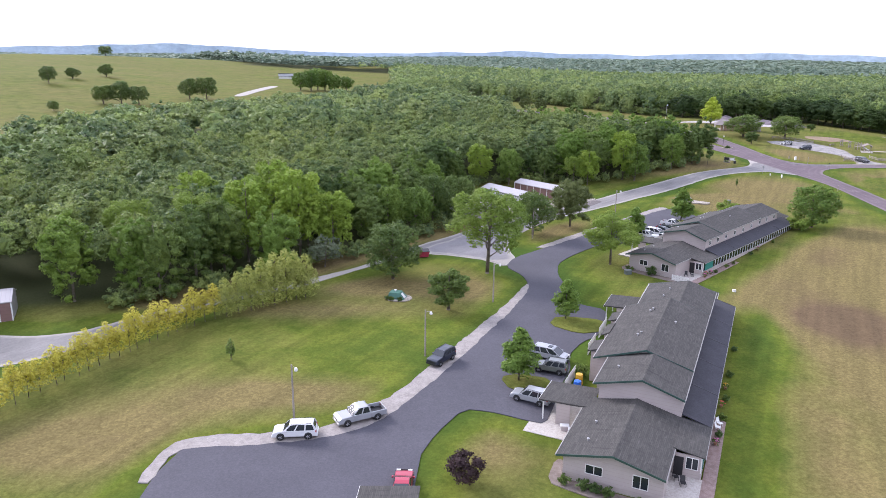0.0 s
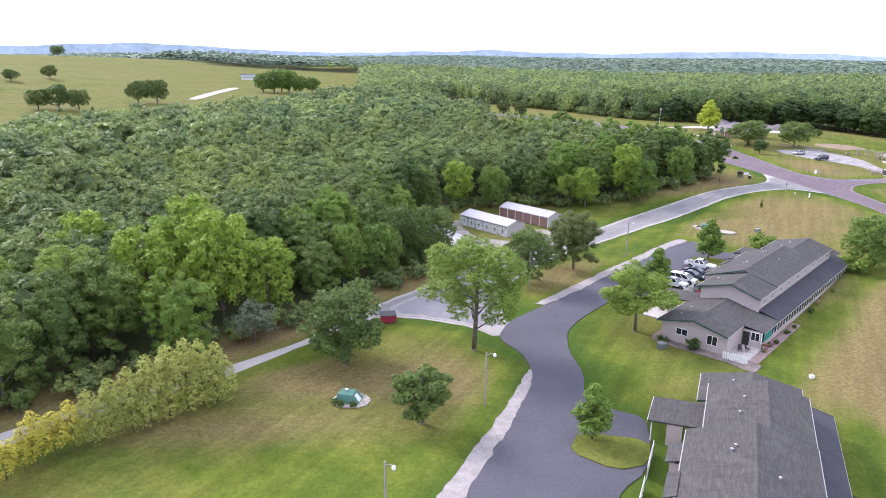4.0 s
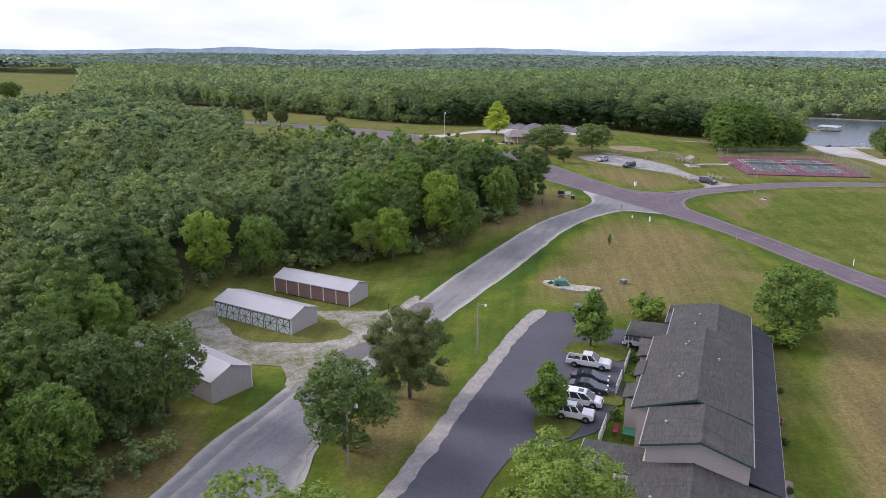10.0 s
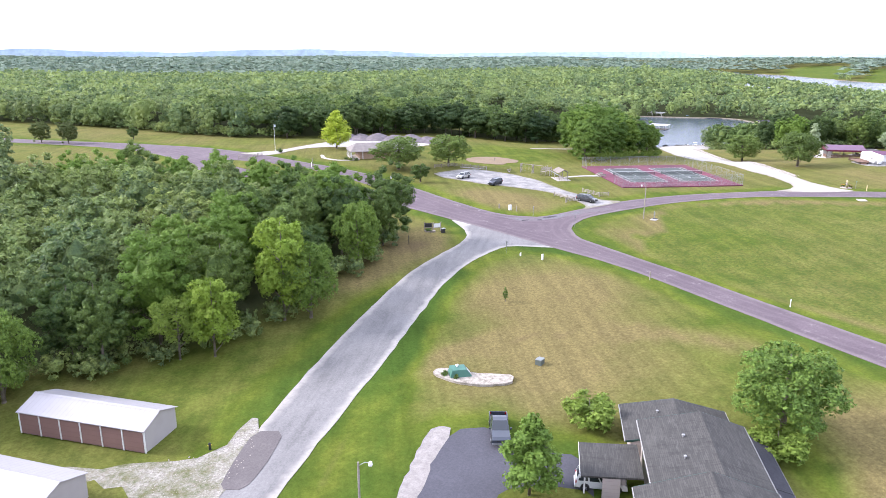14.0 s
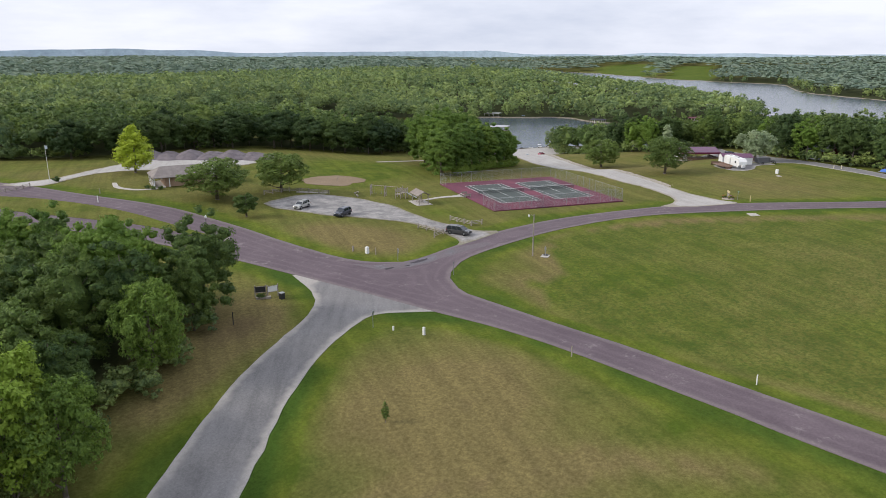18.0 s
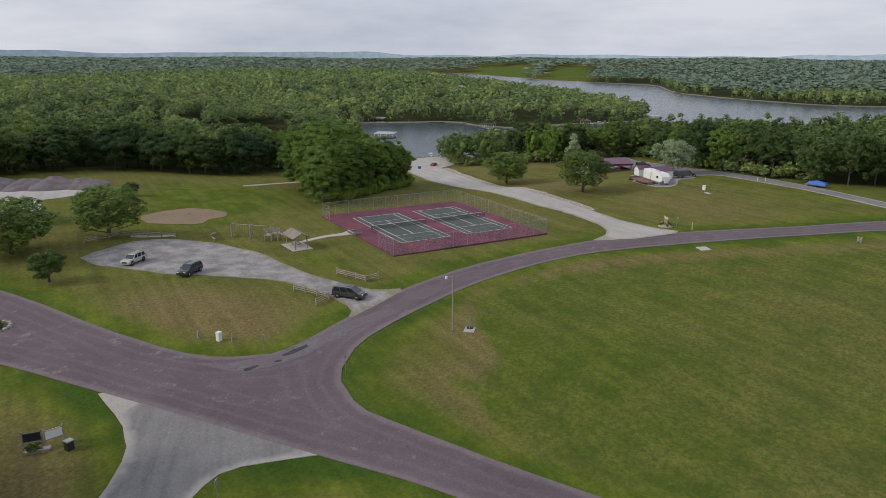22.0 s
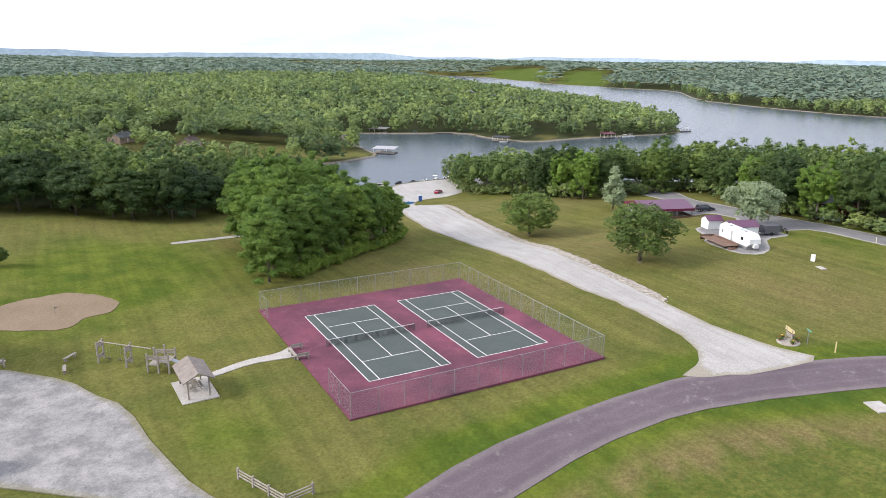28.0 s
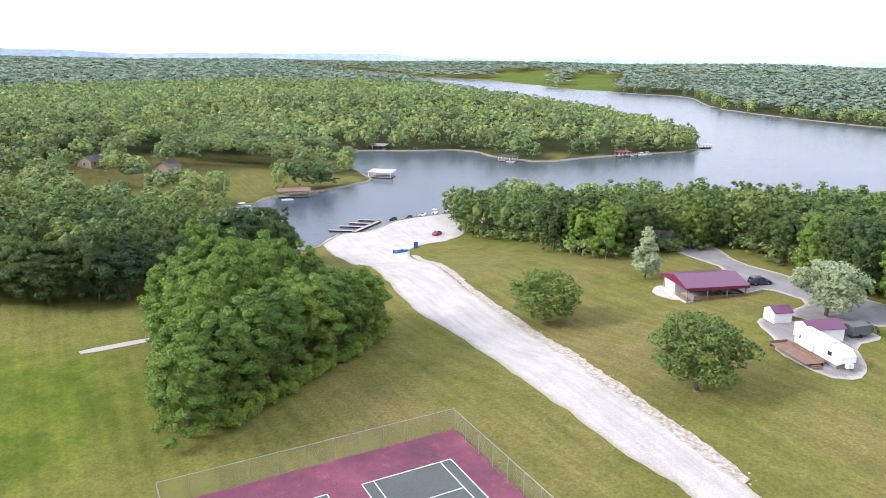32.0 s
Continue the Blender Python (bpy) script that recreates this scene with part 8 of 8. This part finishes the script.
def dock(x, y, turn, length, width, words, roof=None, tall=3.0):
    t = thing("dock", words, "dock", pose(x, y, LAKE_LEVEL, 0, 0, turn), "docks along the shore")
    n = max(4, round(length / 0.9))
    for k in range(n):
        part("plank", Solid().box((-length / 2 + k * length / n, -width / 2, 0.42), (-length / 2 + (k + 0.94) * length / n, width / 2, 0.5)), WOOD, t)
    part("float", Solid().box((-length / 2 + 0.2, -width / 2 + 0.2, -0.3), (length / 2 - 0.2, width / 2 - 0.2, 0.4)), BLACK, t)
    if roof:
        slab_ = slab(Solid(), [(-length / 2 - 0.4, -width / 2 - 0.4, tall), (length / 2 + 0.4, -width / 2 - 0.4, tall), (length / 2 + 0.4, width / 2 + 0.4, tall + 0.5), (-length / 2 - 0.4, width / 2 + 0.4, tall + 0.5)], 0.15)
        part("dock_roof", slab_, roof, t, "flat dock roof")
        for i in (-1, -0.33, 0.33, 1):
            for j in (-1, 1):
                part("post", Solid().box((i * (length / 2 - 0.3) - 0.07, j * (width / 2 - 0.2) - 0.07, 0.5), (i * (length / 2 - 0.3) + 0.07, j * (width / 2 - 0.2) + 0.07, tall + 0.05)), WHITE if roof is not BROWNWOOD else WOOD, t)
    return t


dock(441.5, 457, -70, 12.5, 9, "floating boat dock with a white flat roof", METALROOF)
boat(441.5, 456, -70, 6, "white boat under the dock roof")
dock(376, 456, -45, 14, 6, "boat house dock with a brown roof", BROWNWOOD)
boat(368, 452, -40, 5.5, "white boat moored beside the brown dock")
dock(345, 458, -30, 8, 3, "plain wooden dock at the cove")
boat(347, 456.2, -30, 6.5, "pontoon boat with a pale canopy", WHITEBOAT)
dock(529, 529, -75, 13, 8, "covered dock with a pale flat roof", METALROOF)
boat(538, 503, -60, 5.5, "moored boat with a blue cover", plain("boat_blue", (0.12, 0.25, 0.45), 0.5))
dock(550, 487, -55, 14, 2, "long low dock along the wooded shore")
dock(533, 431, -80, 11, 6, "covered dock with a grey roof", PORCHROOF)
boat(531, 428, -80, 5.5, "white boat beneath the covered dock")
dock(599, 382, -40, 9, 6, "covered dock with a maroon roof", MAROON)
boat(602, 378.5, -40, 6.5, "white boat beside the maroon dock")
boat(611, 373, -40, 6.5, "white boat with a pale canopy", WHITEBOAT)
boat(617, 371, -40, 6, "white boat with a pale canopy", WHITEBOAT)
dock(678, 349, -35, 9, 4, "small dock at the wooded point", METALROOF, 2.4)
for k, (x, y) in enumerate(((339, 396), (346, 397), (352, 397.5), (358, 398))):
    dock(x, y, 118, 9, 1.4, "narrow wooden pier at the boat ramp")
dock(350, 392.5, 10, 20, 1.6, "wooden walkway joining the ramp piers")
for x, y, turn, words in ((365, 391.5, 15, "dark bass boat on the shore"), (372, 389, 20, "dark bass boat on the shore"), (378, 387, 15, "white boat on the shore"), (384, 385, 20, "white pontoon boat on the shore"), (390, 383, 15, "white boat on the shore")):
    boat(x, y, turn, 5.5, words, WHITEBOAT if "pontoon" in words else None, max(LAKE_LEVEL, ground_z(x, y)), BLACK if "dark" in words else WHITEBOAT)
boat(322.4, 356.4, -30, 5.0, "blue boat on the gravel beside the ramp", None, ground_z(322.4, 356.4) + 0.15, plain("boat_azure", (0.06, 0.22, 0.48), 0.4))
loo = thing("portable_toilet", "blue portable toilet at the ramp edge", "toilet", at_ground(329.6, 356.0, 30))
part("cabin", Solid().box((-0.6, -0.6, 0), (0.6, 0.6, 2.1)), plain("cabin_blue", (0.03, 0.08, 0.28), 0.5), loo)
part("roof", Solid().lathe([(0.85, 2.1), (0.7, 2.3), (0.1, 2.4)], 4), plain("cabin_pale", (0.45, 0.5, 0.55), 0.5), loo)
part("door", Solid().box((-0.4, -0.64, 0.1), (0.4, -0.6, 1.9)), plain("cabin_mid", (0.05, 0.12, 0.35), 0.5), loo)
for x, y, mat, words in ((304.8, 221.5, plain("cover_grey", (0.25, 0.27, 0.32), 0.7), "covered boat on a trailer under the trees"), (283.6, 195.8, plain("cover_blue", (0.04, 0.12, 0.42), 0.7), "boat under a bright blue cover by the lane")):
    t = thing("covered_boat", words, "boat", at_ground(x + 3, y + 0.5, 70))
    part("cover", Solid().prism([(-2.6, 0.6), (2.6, 0.6), (2.2, 1.3), (0.2, 1.75), (-2.4, 1.3)], -1.0, 1.0, "y", None, 0.45), mat, t)
    part("trailer", Solid().box((-2.2, -0.5, 0.35), (3.2, 0.5, 0.5)), METAL, t)
    for sy in (-0.9, 0.9):
        w = new("wheel", WHEELS[0])
        w.parent, w.scale, w.location = t, (0.8, 0.8, 0.8), (-0.5, sy, 0.29)

# stones along the ramp road
edge = [(319.4, 349.5), (281.6, 310.5), (269.6, 292.6), (261.6, 281), (246.2, 264.6), (237.2, 252.6), (231.2, 244.2), (226.2, 238)]
out_side, in_side = [], []
for (ax, ay), (bx, by) in zip(edge, edge[1:] + [(221.5, 231)]):
    d = math.hypot(bx - ax, by - ay)
    ox, oy = (by - ay) / d, -(bx - ax) / d
    out_side.append((ax + ox * 1.0, ay + oy * 1.0))
    in_side.append((ax - ox * 0.9, ay - oy * 0.9))
sheet("rubble_band", out_side + in_side[::-1], RUBBLE, 0.125, "band of tan rubble beside the gravel road", "stones", 0.7, 1.2)
q = np.random.default_rng(21)
stones = Solid()
for a, b in zip(edge, edge[1:]):
    n = int(math.dist(a, b) / 0.11)
    for k in range(n):
        f = (k + q.random()) / n
        x, y = a[0] + (b[0] - a[0]) * f + q.normal() * 0.55, a[1] + (b[1] - a[1]) * f + q.normal() * 0.55
        r = q.uniform(0.06, 0.17)
        stones.lathe([(r * 0.7, -0.1), (r, r * 0.3), (r * 0.6, r * 0.8)], 5, (x, y, ground_z(x, y)))
tagged(new("rubble", stones.mesh("rubble", RUBBLE)), "rough pale stones along the gravel road", "stones", kind="stuff")

# ---- gardens of the apartment rows ----
for house, spots in ((B1, ((-4.5, -0.9, 1.2), (-2.6, -1.0, 1.3), (-1.4, -1.05, 1.2), (-0.2, -1.1, 1.2), (2.6, -1.4, 1.1), (3.6, -1.4, 1.1), (-9.0, 23.2, 1.9), (8.4, 15, 0.9), (8.4, 19, 1.0), (8.5, 24, 0.9), (8.4, 31, 1.0), (8.5, 40, 0.9), (-6.6, 51.5, 1.4))),
                     (B2, ((-4.6, -1.0, 1.0), (-3.6, -1.1, 0.9), (0.4, -1.3, 2.1), (8.4, 9, 0.8), (8.4, 14, 0.9), (8.5, 17, 0.8), (8.4, 26, 0.9), (8.5, 38, 0.8), (-8.6, 36.2, 1.2), (-8.8, 40.5, 1.6), (-8.4, 42.0, 1.2), (-9.0, 24.5, 1.6)))):
    for x, y, s in spots:
        p = house.matrix_world @ Vector((x, y, 0))
        plant("shrub", p.x, p.y, s, s * 1.15, "rounded clipped shrub in the bed by the wall", "shrubs by the apartment rows", "shrub")
for house in (B1, B2):
    ring = [(house.matrix_world @ Vector(v)).to_2d()[:] for v in ((-6.4, 3, 0), (-6.2, -1.2, 0), (-3, -1.9, 0), (2, -2.1, 0), (6, -2.2, 0), (9.6, -3.4, 0), (9.4, 0.6, 0), (4.4, -0.4, 0), (-4.8, -0.1, 0), (-5.2, 3, 0))]
    sheet("mulch_bed", [tuple(v) for v in ring], mottled("mulch", (0.13, 0.10, 0.085), (0.22, 0.185, 0.16), 1.0), 0.1, "mulched bed along the end wall", "flower bed", 0.1, 0.8)
for house, spots in ((B2, ((8.2, 4.6, 2), (8.2, 7.2, 2), (7.9, 5.8, 1), (8.3, 30, 2))), (B1, ((8.2, 13, 2), (8.1, 22, 1), (8.2, 27, 0)))):
    for x, y, k in spots:
        p = house.matrix_world @ Vector((x, y, 0))
        flower(p.x, p.y, ground_z(p.x, p.y) + 0.1, blooms[k], "bright flowers in a pot by the porch", 0.45)


def garden_chair(m, mat, words):
    t = thing("garden_chair", words, "chair", m)
    part("seat", Solid().box((-0.26, -0.25, 0.38), (0.26, 0.25, 0.42)), mat, t)
    part("backrest", slab(Solid(), [(-0.26, 0.25, 0.42), (0.26, 0.25, 0.42), (0.26, 0.42, 0.95), (-0.26, 0.42, 0.95)], 0.03), mat, t)
    for x in (-0.24, 0.24):
        for y in (-0.22, 0.24):
            part("leg", Solid().box((x - 0.02, y - 0.02, 0), (x + 0.02, y + 0.02, 0.38)), mat, t)
    return t


for house, x, y, turn, mat, words in ((B1, 8.2, 16.4, 80, WHITE, "white garden chair beside the porch"), (B1, 8.3, 17.4, 60, WHITE, "white garden chair beside the porch"), (B1, 6.0, 3.6, 20, BLACK, "dark garden chair on the patio"),
                                      (B1, 5.2, 4.4, 120, BLACK, "dark garden chair on the patio"), (B2, 5.6, 2.4, 30, BLACK, "dark garden chair on the patio"), (B2, 6.4, 3.2, 140, BLACK, "dark garden chair on the patio"),
                                      (B2, -8.4, 21.4, 0, plain("red_plastic", (0.4, 0.03, 0.08), 0.5), "red garden chair behind the fence")):
    garden_chair(house.matrix_world @ pose(x, y, 0.05, 0, 0, turn), mat, words)
for x, y, mat, words in ((-8.3, 18.6, plain("barrel_blue", (0.02, 0.12, 0.5), 0.4), "upright blue plastic barrel behind the fence"), (-8.6, 20.6, plain("barrel_yellow", (0.55, 0.32, 0.02), 0.4), "orange-yellow play tower piece behind the fence")):
    t = thing("barrel", words, "barrel", B1.matrix_world @ pose(x, y, 0.0))
    part("drum", Solid().lathe([(0.45, 0), (0.5, 0.3), (0.5, 1.1), (0.45, 1.4), (0.3, 1.45)], 12), mat, t)
    part("lid", Solid().lathe([(0.46, 1.4), (0.46, 1.48), (0.1, 1.52)], 12), mat, t)
t = thing("awning_table", "dark green covered table on the terrace", "table", B2.matrix_world @ pose(-6.6, 20.8, 0.05))
part("top", Solid().box((-0.9, -0.8, 0.9), (0.9, 0.8, 1.0)), plain("deep_green", (0.02, 0.12, 0.08), 0.6), t)
for x in (-0.8, 0.8):
    for y in (-0.7, 0.7):
        part("leg", Solid().box((x - 0.04, y - 0.04, 0), (x + 0.04, y + 0.04, 0.9)), BLACK, t)
for x, y, c in ((-6.2, 8.6, (0.5, 0.03, 0.04)), (-7.2, 9.0, (0.45, 0.45, 0.45)), (-6.0, 7.6, (0.5, 0.3, 0.05))):
    t = thing("storage_crate", "plastic crate of garden things on the carport slab", "crate", B1.matrix_world @ pose(x, y, 0.06, 0, 0, 20))
    part("tub", Solid().prism([(-0.4, 0), (0.4, 0), (0.48, 0.5), (-0.48, 0.5)], -0.3, 0.3), plain("crate_colour", c, 0.5), t)
    part("lid", Solid().box((-0.5, -0.33, 0.5), (0.5, 0.33, 0.55)), WHITE, t)


# ---- houses among the shore trees and by the camp ----
def cabin(x, y, turn, w, d, eave, ridge, wall, roof, words, floor=None):
    z = ground_z(x, y) if floor is None else floor
    t = thing("house", words, "house", pose(x, y, z, 0, 0, turn), "houses among the trees")
    part("wall", Solid().prism([(-d / 2, -1.5), (d / 2, -1.5), (d / 2, eave), (0, ridge), (-d / 2, eave)], -w / 2, w / 2, "x"), wall, t)
    for sy in (-1, 1):
        pts = [(-w / 2 - 0.4, -d / 2 - 0.5, eave - 0.1), (w / 2 + 0.4, -d / 2 - 0.5, eave - 0.1), (w / 2 + 0.4, 0, ridge + 0.12), (-w / 2 - 0.4, 0, ridge + 0.12)]
        if sy > 0:
            pts = [(-a, -b, c) for a, b, c in pts]
        part("roof_slope", slab(Solid(), pts, 0.12), roof, t)
    for k in (-0.28, 0.22):
        window(t, w * k, -d / 2, 0.9, 1.4, 1.2, "-y")
    window(t, -w / 2, 0, 0.9, 1.4, 1.2, "-x")
    door = part("door", Solid().box((-0.1, -d / 2 - 0.05, 0), (0.85, -d / 2, 2.05)), WHITE, t, "white entrance door")
    part("door_handle", Solid().box((0.68, -d / 2 - 0.1, 1.0), (0.76, -d / 2 - 0.05, 1.08)), METAL, door)
    part("chimney", Solid().box((w * 0.2, 0.4, eave), (w * 0.2 + 0.7, 1.1, ridge + 0.9)), STONE, t)
    return t


BROWNROOF = mottled("brown_house_roof", (0.13, 0.095, 0.085), (0.19, 0.145, 0.13), 0.8)
GREYROOF = mottled("grey_house_roof", (0.13, 0.14, 0.15), (0.20, 0.21, 0.22), 0.8)
TANWALL = mottled("tan_house_wall", (0.26, 0.20, 0.15), (0.34, 0.27, 0.21), 0.9)
REDWALL = mottled("dark_red_house_wall", (0.12, 0.035, 0.03), (0.17, 0.05, 0.045), 0.9)
cabin(367.5, 534, 30, 13, 9, 3.0, 6.2, TANWALL, BROWNROOF, "brown-roofed lake house between tall trees")
cabin(347, 564, 20, 12, 8, 3.0, 5.0, TANWALL, GREYROOF, "grey-roofed lake house under the trees")
cabin(299, 537, 40, 8, 6, 2.6, 4.4, TANWALL, GREYROOF, "small grey cabin on the shaded lawn")
cabin(323.0, 222.5, 228, 9, 7, 2.7, 4.3, REDWALL, GREYROOF, "dark red house at the edge of the camp lane")
for x, y, turn in ((179.6, 272.6, 150), (177.9, 269.9, 150)):
    t = thing("bench", "small wooden bench on the concrete by the court", "bench", at_ground(x, y, turn, 0.1))
    part("seat", Solid().box((-0.8, -0.2, 0.42), (0.8, 0.2, 0.48)), WOOD, t)
    part("backrest", Solid().box((-0.8, 0.2, 0.55), (0.8, 0.25, 0.9)), WOOD, t)
    for k in (-0.65, 0.65):
        part("leg", Solid().box((k - 0.05, -0.18, 0), (k + 0.05, 0.25, 0.42)), WOOD, t)

# loose stones trodden into the yard and along the old road
q = np.random.default_rng(33)
loose = Solid()
px, py = q.uniform(0, 46, 5200), q.uniform(171, 208, 5200)
here = inside(YARD_PATCH, px, py)
for x, y in zip(px[here], py[here]):
    if noise.noise((x * 0.25, y * 0.25, 6.0)) > -0.1 and not (12 < x < 30 and 186 < y < 204):
        r = q.uniform(0.03, 0.085)
        loose.lathe([(r, -0.03), (r * 0.8, r * 0.5), (0.01, r * 0.7)], 5, (x, y, ground_z(x, y) + 0.09))
tagged(new("loose_stones", loose.mesh("loose_stones", STONE)), "white stones strewn over the storage yard", "stones", kind="stuff")
barn = thing("barn", "long white farm building with a red end in the pasture", "barn", pose(-170, 845, ground_z(-170, 845), 0, 0, 12))
part("wall", Solid().prism([(-6, -1), (6, -1), (6, 3.4), (0, 5.6), (-6, 3.4)], -20, 14, "x"), WHITE, barn)
part("red_wing", Solid().prism([(-6, -1), (6, -1), (6, 3.8), (0, 6.4), (-6, 3.8)], 14.05, 26, "x"), REDWALL, barn, "red end wing")
for sy in (-1, 1):
    pts = [(-20.5, -6.5, 3.3), (26.5, -6.5, 3.3), (26.5, 0, 6.6), (-20.5, 0, 6.0)]
    part("roof_slope", slab(Solid(), pts if sy < 0 else [(-a + 6, -b, c) for a, b, c in pts], 0.15), GREYROOF, barn)
